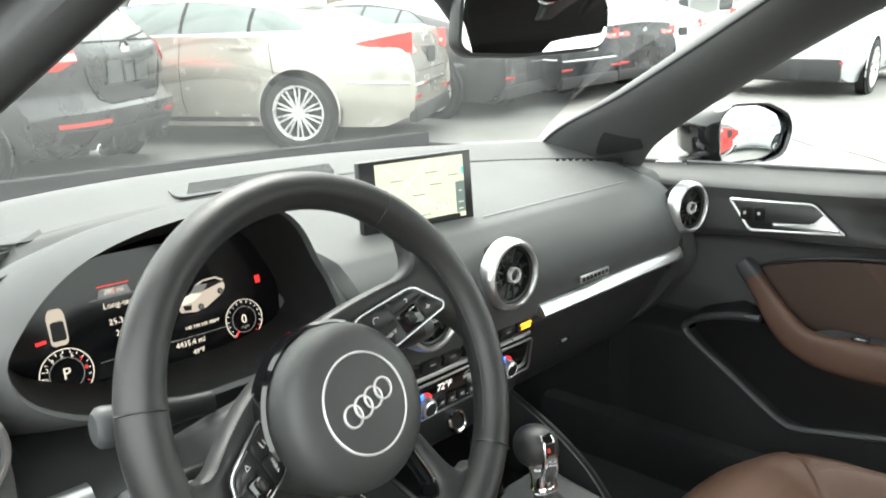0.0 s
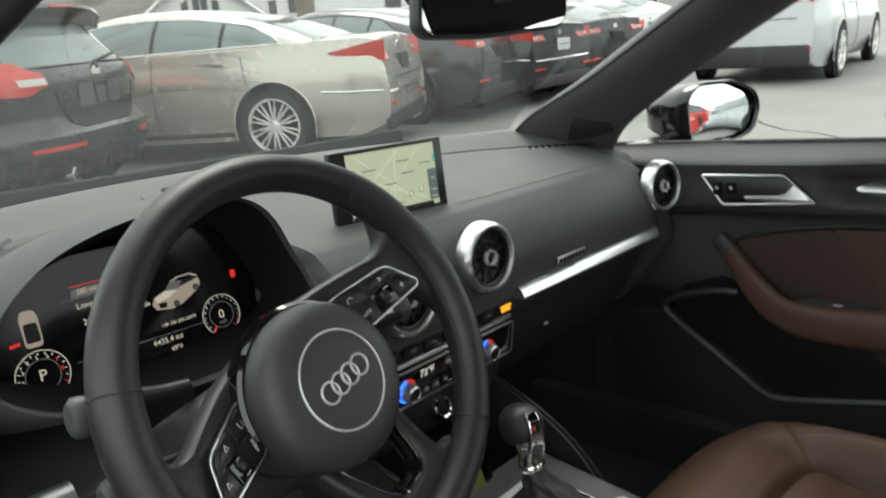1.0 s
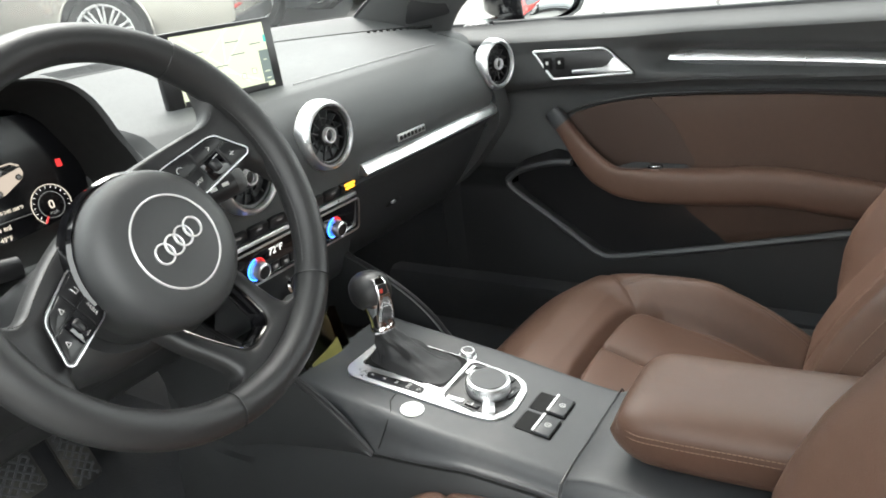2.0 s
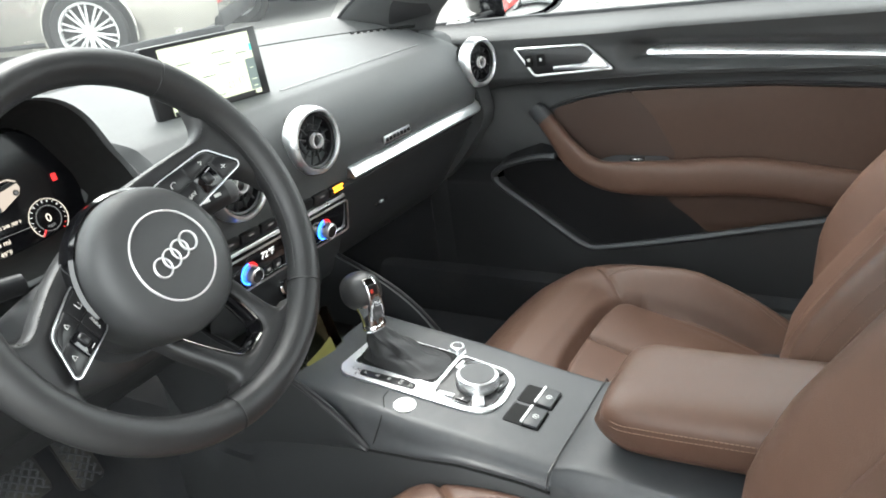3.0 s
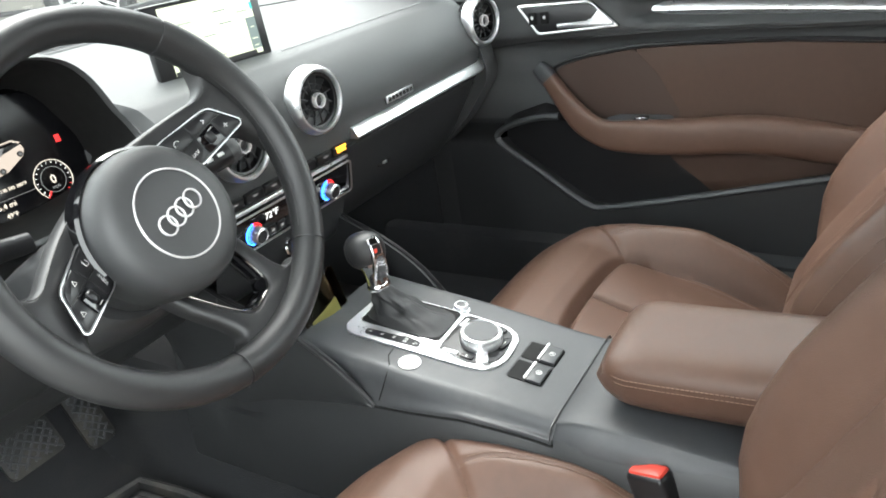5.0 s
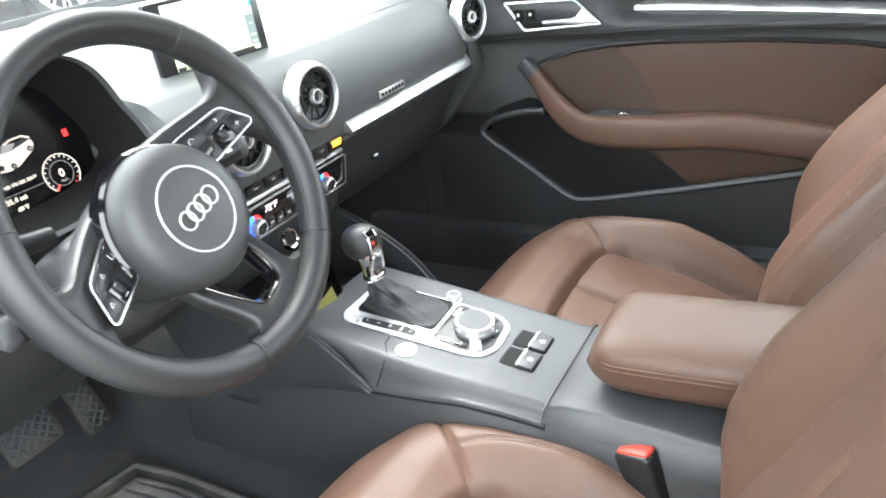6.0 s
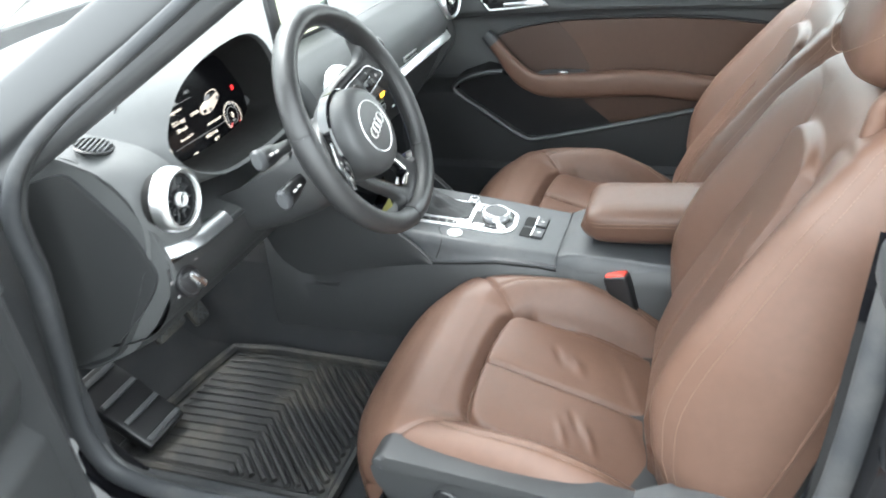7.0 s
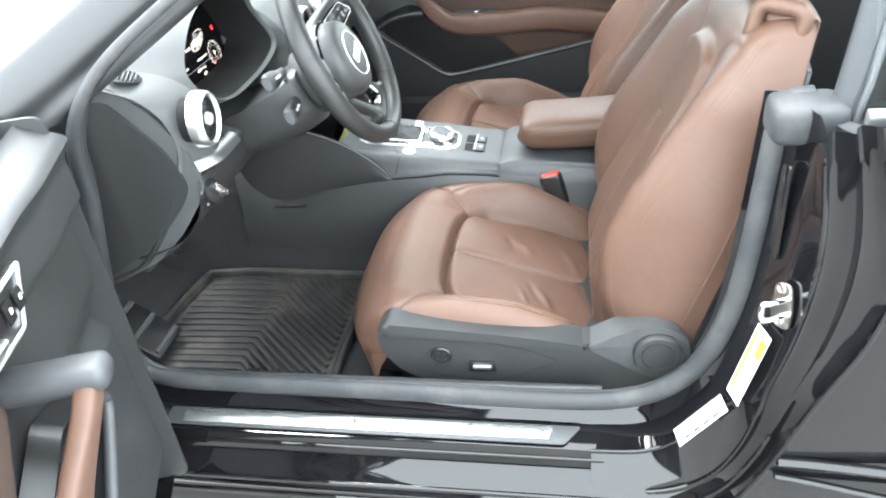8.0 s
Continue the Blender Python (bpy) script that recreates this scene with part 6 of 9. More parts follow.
driver = thing("front_seat", "chestnut leather driver's seat with grey side shield, power switches", "car seat", (0, 0, 0), m=CAR @ Matrix.Translation((-0.362, -0.008, 0.0)), group="front seats")
seat_parts(driver, True, -1)
passenger = thing("front_seat", "chestnut leather passenger seat with sewn insert and bolsters", "car seat", (0, 0, 0), m=CAR @ Matrix.Translation((0.336, 0.032, -0.008)), group="front seats")
seat_parts(passenger, False, 1, 0.030)

# belt buckles beside the console
for x, y, lab in ((-0.128, -0.345, "red and black belt buckle between seat and console"),):
    buckle = thing("seat_belt_buckle", lab, "belt buckle", (x, y, 0.43))
    bmx = axes((x, y - 0.027, 0.455), (0.25, 0.92, -0.30), (0.05, 0.32, 0.95))
    part("body", rbox((0, 0.025, 0), (0.050, 0.085, 0.026), 0.006, 3, bmx), SATINB, buckle)
    part("release", rbox((0, 0.064, 0.002), (0.044, 0.014, 0.021), 0.004, 2, bmx), REDPLASTIC, buckle, "red release button")
    part("stalk", rbox((0, -0.07, 0), (0.032, 0.12, 0.010), 0.003, 2, bmx), WEBBING, buckle)


# ---- doors ----
def door(name, label, side, m):
    """A front door with its lining; side is 1 for the right-hand door, -1 for the left-hand one."""
    d = thing(name, label, "car door", (0, 0, 0), m=m)

    def put(nm, bm, mat, parent=d, lab="", sharp=38, kind=""):
        if side < 0:
            bm.transform(Matrix.Scale(-1, 4, (1, 0, 0)))
        return part(nm, bm, mat, parent, lab, sharp, kind)

    def skin(y, z):
        """How far out the lining's face lies."""
        x = 0.756 + 0.0 * y
        x = x - 0.026 * ramp01(0.815, 0.845, z) - 0.016 * ramp01(0.90, 0.94, z) + 0.060 * ramp01(0.930, 0.965, z)
        x = x - 0.026 * np.exp(-(((y - 0.04) / 0.16) ** 4)) * ramp01(0.80, 0.86, z) * ramp01(0.96, 0.93, z)
        x = x - (0.056 if side > 0 else 0.030) * ramp01(0.645, 0.605, z) - 0.034 * ramp01(0.10, 0.30, y) * ramp01(0.62, 0.72, z)
        return x

    ys, zs = np.r_[np.linspace(0.40 if side > 0 else 0.43, 0.0, 60), np.linspace(-0.008, -0.76, 90)], np.linspace(0.335, 0.965, 110)
    yy, zz = np.meshgrid(ys, zs)
    xx = skin(yy, zz)
    # long hollow that carries the bright strip, and the grab hollow of the handle
    hollow = np.exp(-(((zz - (0.884 + 0.050 * (yy + 0.1))) / 0.022) ** 4)) * ramp01(-0.055, -0.12, yy) * ramp01(-0.68, -0.63, yy)
    xx = xx + 0.036 * hollow
    face = np.stack([xx, yy, zz], -1)
    cut = int(np.searchsorted(zs, 0.652))
    # the open mouth of the pocket
    rim_y = np.array((-0.66, -0.46, -0.187, -0.013, 0.030, 0.130, 0.215, 0.236))
    rim_low = np.array((0.598, 0.560, 0.500, 0.466, 0.472, 0.540, 0.598, 0.622))
    rim_high = np.array((0.62, 0.62, 0.62, 0.62, 0.64, 0.672, 0.644, 0.626))

    def lined(a, b, mat, lab):
        bm = sheet(face[a:b])
        gone = []
        for f in bm.faces:
            c = f.calc_center_median()
            if -0.66 < c.y < 0.236 and np.interp(c.y, rim_y, rim_low) < c.z < np.interp(c.y, rim_y, rim_high):
                gone.append(f)
        bmesh.ops.delete(bm, geom=gone, context="FACES")
        return put("lining" if a else "lower_lining", bm, mat, lab=lab)

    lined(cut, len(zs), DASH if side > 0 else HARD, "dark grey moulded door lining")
    # below the cut the lining is darker
    lined(0, cut + 1, HARD, "darker lower door lining")

    def on_door(x):
        return axes((x, 0, 0), (0, -1, 0), (0, 0, 1))

    def poly(yzs, r=0.01, seg=4):
        return rounded([(-y, z) for y, z in yzs], r, seg)

    # brown insert in two parts
    front = [(0.104, 0.752), (0.085, 0.772), (0.020, 0.790), (-0.077, 0.803), (-0.125, 0.750), (-0.169, 0.669), (-0.165, 0.630), (0.00, 0.635)]
    rear = [(-0.0775, 0.803), (-0.18, 0.8065), (-0.35, 0.8065), (-0.52, 0.797), (-0.66, 0.775), (-0.66, 0.59), (-0.474, 0.560), (-0.236, 0.498), (-0.200, 0.530), (-0.155, 0.566), (-0.120, 0.61), (-0.1695, 0.669), (-0.1255, 0.750)]
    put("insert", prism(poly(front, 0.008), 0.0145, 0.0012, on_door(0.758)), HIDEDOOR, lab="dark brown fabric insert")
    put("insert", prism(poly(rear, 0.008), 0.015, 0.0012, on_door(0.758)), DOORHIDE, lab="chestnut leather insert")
    put("insert_edge", tube([(0.742, y, z) for y, z in crom([(0.118, 0.762), (0.075, 0.782), (0.020, 0.7965), (-0.077, 0.8095), (-0.18, 0.8130), (-0.35, 0.8130), (-0.52, 0.8035), (-0.66, 0.782)], 40)], 0.0030, 8), SATINB)
    # crease above it
    put("crease", tube([(skin(np.array(y), np.array(z)) - 0.0005, y, z) for y, z in crom([(0.26, 0.816), (0.16, 0.828), (0.04, 0.836), (-0.19, 0.839), (-0.5, 0.826), (-0.7, 0.815)], 40)], 0.0022, 6), HARD)
    # armrest: a bowed brown bar, with a dark end cap and window switch
    mid = crom([(0.117, 0.762), (0.084, 0.722), (0.045, 0.680), (0.000, 0.646), (-0.055, 0.632), (-0.18, 0.630), (-0.32, 0.637), (-0.48, 0.617), (-0.64, 0.59)], 60)
    rows = []
    for k, (y, z) in enumerate(mid):
        t = k / 59
        out = (0.030 if side > 0 else 0.105) + (0.030 if side > 0 else -0.03) * ramp01(0.0, 0.35, t) - 0.012 * ramp01(0.75, 1.0, t)
        hh = 0.018 + 0.010 * ramp01(0.05, 0.35, t) + 0.008 * ramp01(0.35, 0.6, t)
        d1 = mid[min(k + 1, 59)] - mid[max(k - 1, 0)]
        nrm = np.array((-d1[1], d1[0])) / np.linalg.norm(d1)
        if nrm[1] < 0:
            nrm = -nrm
        thick = 0.015 + (out * 0.5 - 0.015) * ramp01(0.45, 0.65, t)
        rows.append([(0.744 - out + thick - thick * np.sign(math.cos(q)) * abs(math.cos(q)) ** 0.6, y + nrm[0] * hh * np.sign(math.sin(q)) * abs(math.sin(q)) ** 0.6, z + nrm[1] * hh * np.sign(math.sin(q)) * abs(math.sin(q)) ** 0.6) for q in np.linspace(0, 2 * np.pi, 24, endpoint=False)])
    arm = put("armrest", sheet(rows, close_v=True, caps=True), HIDE, lab="chestnut leather armrest and pull")
    c0 = np.mean(np.array(rows[0]), 0)
    cap = [[tuple(c0 + (np.array(p) - c0) * 1.04) for p in rows[2]], [tuple(c0 + (np.array(p) - c0) * 1.02 + np.array((0, 0.006, 0.006))) for p in rows[0]], [tuple(c0 + (np.array(p) - c0) * 0.8 + np.array((0, 0.016, 0.016))) for p in rows[0]]]
    if side > 0:
        put("armrest_cap", sheet(cap, close_v=True, caps=True), GREYP, lab="grey end cap")
    if side < 0:
        put("armrest_bridge", rbox((0.690, float(mid[0][0]) + 0.004, float(mid[0][1]) + 0.002), (0.128, 0.052, 0.036), 0.016, 4), GREYP, lab="grey bridge of the pull")
    sp = put("window_switch_plate", prism(rounded([(0.010, -0.022), (0.150, -0.022), (0.162, 0.0), (0.155, 0.014), (0.045, 0.016), (0.018, 0.0)], 0.008), 0.006, 0.002, axes((0.722, 0, 0.660), (0, -1, 0), (1, 0, 0.25))), GREYP, lab="dark window switch plate")
    put("window_switch", rbox((0.718, -0.095, 0.667), (0.016, 0.030, 0.008), 0.003, 2), SATINB, lab="window switch")
    put("window_switch_edge", rbox((0.711, -0.095, 0.668), (0.003, 0.018, 0.004), 0.001, 1), CHROME)
    # pocket below, with its paler rim
    path = crom([(0.08, 0.674), (0.125, 0.672), (0.19, 0.657), (0.224, 0.640), (0.236, 0.622), (0.215, 0.598), (0.130, 0.540), (0.060, 0.490), (0.028, 0.471), (-0.013, 0.466), (-0.187, 0.500), (-0.459, 0.560), (-0.66, 0.598)], 110)
    put("pocket_rim", tube([(0.700, y, z) for y, z in path], 0.0085, 10, flat=0.9), GREYP, lab="grey pocket rim")
    rows = []
    for y in np.linspace(0.236, -0.66, 70):
        lo, hi = np.interp(y, rim_y, rim_low), np.interp(y, rim_y, rim_high)
        rows.append([(0.702, y, lo - 0.004)] + [(0.748, y, z) for z in np.linspace(lo - 0.012, hi + 0.02, 8)] + [(0.715, y, hi + 0.004)])
    put("pocket", sheet(rows), SATINB, lab="black door pocket")
    # inner handle: bright frame, dark cup, lever, two buttons
    of = rounded([(-0.160, 0.914), (-0.004, 0.914), (0.055, 0.858), (-0.117, 0.851)], 0.009, 4)
    hm = axes((0.702, -0.010, 0), (0.08, -1, 0), (0, 0, 1))
    hd = put("inner_handle", prism(of, 0.008, 0.002, hm), SATINB, lab="inner door handle in a bright frame")
    fr = tube([(x, y, 0.0085) for x, y in shrink(of, 0.003)], 0.0029, 8, True)
    fr.transform(hm)
    put("handle_frame", fr, SATIN, hd, "satin silver frame")
    lever = rounded([(-0.075, 0.872), (-0.005, 0.874), (0.012, 0.893), (0.018, 0.892), (0.042, 0.868), (0.038, 0.862), (-0.073, 0.863)], 0.004, 3)
    put("lever", prism(lever, 0.014, 0.003, hm), SATIN, hd, "chrome lever")
    for y0 in (-0.128, -0.102):
        put("lock_button", rbox((y0 + 0.004, 0.886, 0.012), (0.017, 0.024, 0.003), 0.0015, 2, hm), BLACKHOLE, hd)
        put("button_mark", rbox((y0 + 0.004, 0.888, 0.0144), (0.005, 0.006, 0.0006), 0, 1, hm), WHITEMARK, hd)
    # long bright strip
    rows = []
    for t in np.linspace(0, 1, 30):
        y = -0.098 - 0.515 * t
        zc = 0.8775 - 0.030 * t**1.4
        h = 0.0140 * (0.35 + 0.65 * ramp01(0, 0.06, t)) * (0.6 + 0.4 * ramp01(1.0, 0.96, t))
        xw = 0.768
        rows.append([(xw, y, zc - h), (xw - 0.010, y, zc - h), (xw - 0.016, y, zc - 0.2 * h), (xw - 0.014, y, zc + 0.6 * h), (xw - 0.008, y, zc + h), (xw, y, zc + h)])
    put("bright_strip", sheet(rows, close_v=True, caps=True), SATIN, lab="satin aluminium door strip")
    # outer skin, belt seal
    rows = []
    for y in np.linspace(0.52, -0.80, 22):
        rows.append([(0.785, y, 0.955), (0.805, y, 0.948), (0.838, y, 0.86), (0.856, y, 0.70), (0.850, y, 0.50), (0.828, y, 0.30), (0.80, y, 0.24), (0.73, y, 0.25)])
    put("outer_skin", thicken(sheet(rows), 0.004), BLACKPAINT, lab="gloss black outer skin")
    put("belt_seal", tube([(0.778, y, 0.962) for y in np.linspace(0.42, -0.78, 16)], 0.007, 8), SEAL)
    put("end_face", prism(rounded([(-0.14, 0.25), (0.01, 0.26), (0.02, 0.5), (0.015, 0.85), (-0.055, 0.97), (-0.14, 0.97)], 0.02), 0.006, 0, axes((0.842, 0.43, 0), (1, 0, 0), (0, 0, 1))), BLACKPAINT if side > 0 else HARD)
    put("end_face", prism(rounded([(-0.14, 0.25), (0.01, 0.26), (0.02, 0.5), (0.015, 0.85), (-0.055, 0.97), (-0.14, 0.97)], 0.02), 0.006, 0, axes((0.842, -0.78, 0), (1, 0, 0), (0, 0, 1))), BLACKPAINT)
    return d


door("passenger_door", "closed passenger door with brown leather lining, silver strip", 1, CAR)
HINGE = Vector((-0.84, 0.50, 0))
door("driver_door", "open driver's door with brown leather pull", -1, CAR @ Matrix.Translation(HINGE + Vector((0.018, -0.047, 0.03))) @ Matrix.Rotation(radians(-70), 4, "Z") @ Matrix.Translation(-HINGE))
# passenger's side window
pane = structure("window_2", loft([[(0.785, y, 0.955), (0.745, y - 0.02, 1.07), (0.69, y - 0.05, 1.19), (0.625, y - 0.10, 1.30)] for y in (0.36, 0.1, -0.3, -0.76)], 10, 10), GLASS, "clear passenger side window", "side window")
pane.visible_shadow = False

# ---- door opening on the driver's side ----
path = crom([(-0.600, -0.05, 1.245), (-0.688, 0.10, 1.138), (-0.760, 0.245, 1.035), (-0.772, 0.318, 0.94), (-0.750, 0.355, 0.82), (-0.730, 0.405, 0.66), (-0.727, 0.432, 0.53), (-0.724, 0.415, 0.435), (-0.722, 0.36, 0.402), (-0.722, 0.25, 0.395), (-0.722, -0.09, 0.391), (-0.722, -0.38, 0.386), (-0.722, -0.50, 0.398), (-0.722, -0.572, 0.435), (-0.722, -0.622, 0.505), (-0.722, -0.652, 0.61), (-0.722, -0.664, 0.73), (-0.720, -0.670, 0.86), (-0.718, -0.674, 0.915), (-0.715, -0.685, 0.938), (-0.712, -0.71, 0.942)], 160)
seal = structure("door_seal", tube(path, np.interp(np.arange(160), (0, 18, 34, 160), (0.008, 0.009, 0.0175, 0.0175)), 12, flat=0.85, up=(1, 0, 0)), SEAL, "grey rubber seal round the door opening", "door seal")
inner = path.copy()
inner[:, 0] += 0.018
part("inner_lip", tube(inner, 0.007, 8), HARD, seal)
# sill: inner cover, bright plate, gloss outer sill
rows = []
for y in np.linspace(0.55, -0.455, 30):
    k = ramp01(0.36, 0.50, y) * 0.10
    rows.append([(-0.655, y, 0.30), (-0.672, y, 0.368 + k), (-0.705, y, 0.384 + k), (-0.728, y, 0.366 + k), (-0.737, y, 0.346 + k), (-0.765, y, 0.340 + k), (-0.786, y, 0.334 + k), (-0.793, y, 0.318 + k), (-0.796, y, 0.296 + k * 0.7), (-0.815, y, 0.279 + k * 0.5), (-0.838, y, 0.268 + k * 0.4), (-0.850, y, 0.245), (-0.850, y, 0.18), (-0.82, y, 0.14), (-0.70, y, 0.14)])
sill = structure("sill", sheet(rows), BLACKPAINT, "gloss black door sill", "door sill")
part("sill_cover", thicken(sheet([[(-0.655, y, 0.335), (-0.668, y, 0.3755), (-0.69 + 0.012 * ramp01(-0.28, -0.42, y), y, 0.388 - 0.008 * ramp01(-0.28, -0.42, y)), (-0.712 + 0.030 * ramp01(-0.28, -0.42, y), y, 0.384 - 0.008 * ramp01(-0.28, -0.42, y))] for y in np.linspace(0.42, -0.46, 24)]), 0.004), GREYP, sill, "grey sill cover inside the seal")
pl = axes((-0.762, -0.024, 0.3425), (0, -1, 0), (-1, 0, -0.16))
part("sill_base", prism(rounded([(-0.385, -0.019), (0.40, -0.017), (0.37, 0.021), (-0.382, 0.019)], 0.006), 0.003, 0.001, pl @ Matrix.Scale(-1, 4, (0, 0, 1)) if (pl.to_3x3() @ Vector((0, 0, 1))).z < 0 else pl), GREYP, sill)
plate = part("sill_plate", prism(rounded([(-0.352, -0.012), (0.350, -0.011), (0.343, 0.013), (-0.350, 0.013)], 0.004), 0.0055, 0.0015, pl @ Matrix.Scale(-1, 4, (0, 0, 1)) if (pl.to_3x3() @ Vector((0, 0, 1))).z < 0 else pl), SATIN, sill, "bright aluminium sill plate with small red mark")
part("plate_mark", rbox((-0.762, -0.012, 0.3490), (0.012, 0.006, 0.001), 0, 1), REDPLASTIC, plate)
for x, z, r in ((-0.7935, 0.3165, 0.004), (-0.8385, 0.2685, 0.005), (-0.8505, 0.2440, 0.005)):
    part("sill_edge", tube([(x, y, z) for y in np.linspace(0.36, -0.47, 24)], r, 8), BLACKPAINT, sill, "rounded sill edge")
structure("sill_right", rbox((0.755, -0.1, 0.27), (0.20, 1.4, 0.24), 0.03), CARPET, "dark sill under the passenger door", "door sill")
# rear jamb: from the seal round to the quarter panel
J0 = [(-0.737, -0.44, 0.346), (-0.735, -0.52, 0.352), (-0.735, -0.575, 0.385), (-0.735, -0.625, 0.45), (-0.735, -0.655, 0.54), (-0.735, -0.672, 0.66), (-0.735, -0.680, 0.80), (-0.735, -0.685, 0.95)]
J1 = [(-0.787, -0.44, 0.333), (-0.790, -0.53, 0.345), (-0.792, -0.595, 0.392), (-0.795, -0.648, 0.465), (-0.797, -0.678, 0.55), (-0.798, -0.695, 0.67), (-0.797, -0.700, 0.80), (-0.79, -0.700, 0.95)]
J2 = [(-0.815, -0.44, 0.279), (-0.825, -0.54, 0.285), (-0.829, -0.622, 0.33), (-0.832, -0.668, 0.42), (-0.835, -0.690, 0.54), (-0.837, -0.712, 0.66), (-0.835, -0.718, 0.79), (-0.82, -0.700, 0.94)]
J3 = [(-0.838, -0.44, 0.268), (-0.841, -0.56, 0.268), (-0.845, -0.638, 0.318), (-0.848, -0.686, 0.41), (-0.850, -0.715, 0.53), (-0.850, -0.742, 0.66), (-0.846, -0.750, 0.79), (-0.83, -0.728, 0.945)]
J4 = [(-0.850, -0.44, 0.235), (-0.853, -0.58, 0.235), (-0.858, -0.660, 0.31), (-0.862, -0.703, 0.405), (-0.866, -0.742, 0.534), (-0.868, -0.790, 0.67), (-0.862, -0.800, 0.79), (-0.835, -0.752, 0.955)]
JM = [(-0.705, -0.44, 0.384), (-0.703, -0.505, 0.388), (-0.703, -0.548, 0.416), (-0.703, -0.594, 0.47), (-0.703, -0.622, 0.55), (-0.703, -0.638, 0.66), (-0.703, -0.646, 0.80), (-0.703, -0.652, 0.95)]
rows = np.array([crom(c, 60) for c in (J0, J1, J2, J3, J4)])
inside = crom(JM, 60)
jamb_grid = [inside * (1 - t) + rows[0] * t + np.array((0, 0, 0.004)) * math.sin(math.pi * t) for t in np.linspace(0, 1, 5, endpoint=False)]
for a, b, n in ((0, 1, 6), (1, 2, 5), (2, 3, 5), (3, 4, 7)):
    for t in np.linspace(0, 1, n, endpoint=(b == 4)):
        k = rows[a] * (1 - t) + rows[b] * t
        if a >= 2:
            k = k + np.array((0.010 if a == 2 else 0.016, 0.004, 0)) * math.sin(math.pi * t) * ramp01(0, 22, np.arange(60))[:, None]
        jamb_grid.append(k)
jamb = structure("door_jamb", sheet(jamb_grid), BLACKPAINT, "gloss black rear door jamb", "door jamb", sharp=38)
edge4 = rows[4]
panel = []
for t in np.linspace(0, 1, 20):
    panel.append([(p[0] - 0.030 * math.sin(1.6 * t) * math.sin(min(1.0, max(0.0, (p[2] - 0.2) / 0.75)) * 2.4) - 0.004 * t, p[1] + (-1.75 - p[1]) * t, p[2] + 0.02 * t * (p[2] - 0.4)) for p in edge4])
quarter_panel = structure("rear_quarter", sheet(panel), BLACKPAINT, "gloss black rear quarter panel", "car body")
for z0, z1, r in ((0.425, 0.430, 0.009), (0.395, 0.370, 0.006)):
    part("crease", tube([(-0.868 - 0.020 * ramp01(-0.70, -0.95, y), y, z0 + (z1 - z0) * (y + 0.70) / -0.2) for y in np.linspace(-0.712, -0.95, 14)], r, 10, flat=0.9), BLACKPAINT, quarter_panel)
part("panel_edge", tube(edge4[6:-2], 0.005, 8), BLACKPAINT, quarter_panel, "rounded panel edge")
part("jamb_edge", tube(rows[1][:30], 0.004, 8), BLACKPAINT, jamb)
part("jamb_edge", tube(rows[3][:30], 0.005, 8), BLACKPAINT, jamb)
part("jamb_seam", tube(rows[2][8:-2] + np.array((-0.002, 0.002, 0)), 0.004, 8), BLACKPAINT, jamb)
part("latch_recess", prism(rounded([(-0.012, -0.07), (0.012, -0.075), (0.010, 0.075), (-0.010, 0.07)], 0.008), 0.004, 0.001, axes((-0.762, -0.683, 0.80), (-1, -0.2, 0), (0, 0.02, 1))), PIANO, jamb)
# rubber corner piece, quarter window with its guide, bright strip
corner = structure("trim_corner", rbox((-0.736, -0.698, 0.926), (0.074, 0.092, 0.056), 0.016, 3, Matrix()), SEAL, "grey rubber corner piece at the top of the jamb", "seal")
part("flap", loft([[(-0.758, -0.722, 0.935), (-0.780, -0.728, 0.93), (-0.800, -0.745, 0.93), (-0.790, -0.768, 0.93)], [(-0.766, -0.735, 0.89), (-0.786, -0.738, 0.885), (-0.806, -0.755, 0.885), (-0.796, -0.775, 0.885)], [(-0.776, -0.750, 0.845), (-0.790, -0.752, 0.835), (-0.806, -0.764, 0.83), (-0.800, -0.778, 0.835)], [(-0.788, -0.764, 0.828), (-0.793, -0.765, 0.824), (-0.798, -0.768, 0.823), (-0.797, -0.772, 0.825)]], 10, 16, True, True), SEAL, corner, "drooping rubber flap")
part("window_guide", tube(crom([(-0.742, -0.735, 0.925), (-0.728, -0.748, 0.98), (-0.700, -0.765, 1.06), (-0.655, -0.79, 1.16), (-0.60, -0.82, 1.25)], 20), 0.017, 10, flat=0.7), SEAL, corner, "grey window guide")
part("guide_lip", tube(crom([(-0.752, -0.752, 0.925), (-0.738, -0.765, 0.98), (-0.710, -0.782, 1.06), (-0.665, -0.807, 1.16), (-0.61, -0.837, 1.25)], 20), 0.006, 8), GREYP, corner)
strip = structure("trim_belt", rbox((-0.790, -0.96, 0.947), (0.016, 0.42, 0.021), 0.004, 2), SATIN, "bright strip under the rear side window", "trim")
qpane = structure("window_4", loft([[(-0.775, y, 0.955), (-0.74, y, 1.05), (-0.68, y, 1.17), (-0.615, y, 1.25)] for y in (-0.755, -0.85, -1.0, -1.15)], 8, 8), GLASS, "rear side window pane", "side window")
qpane.visible_shadow = False
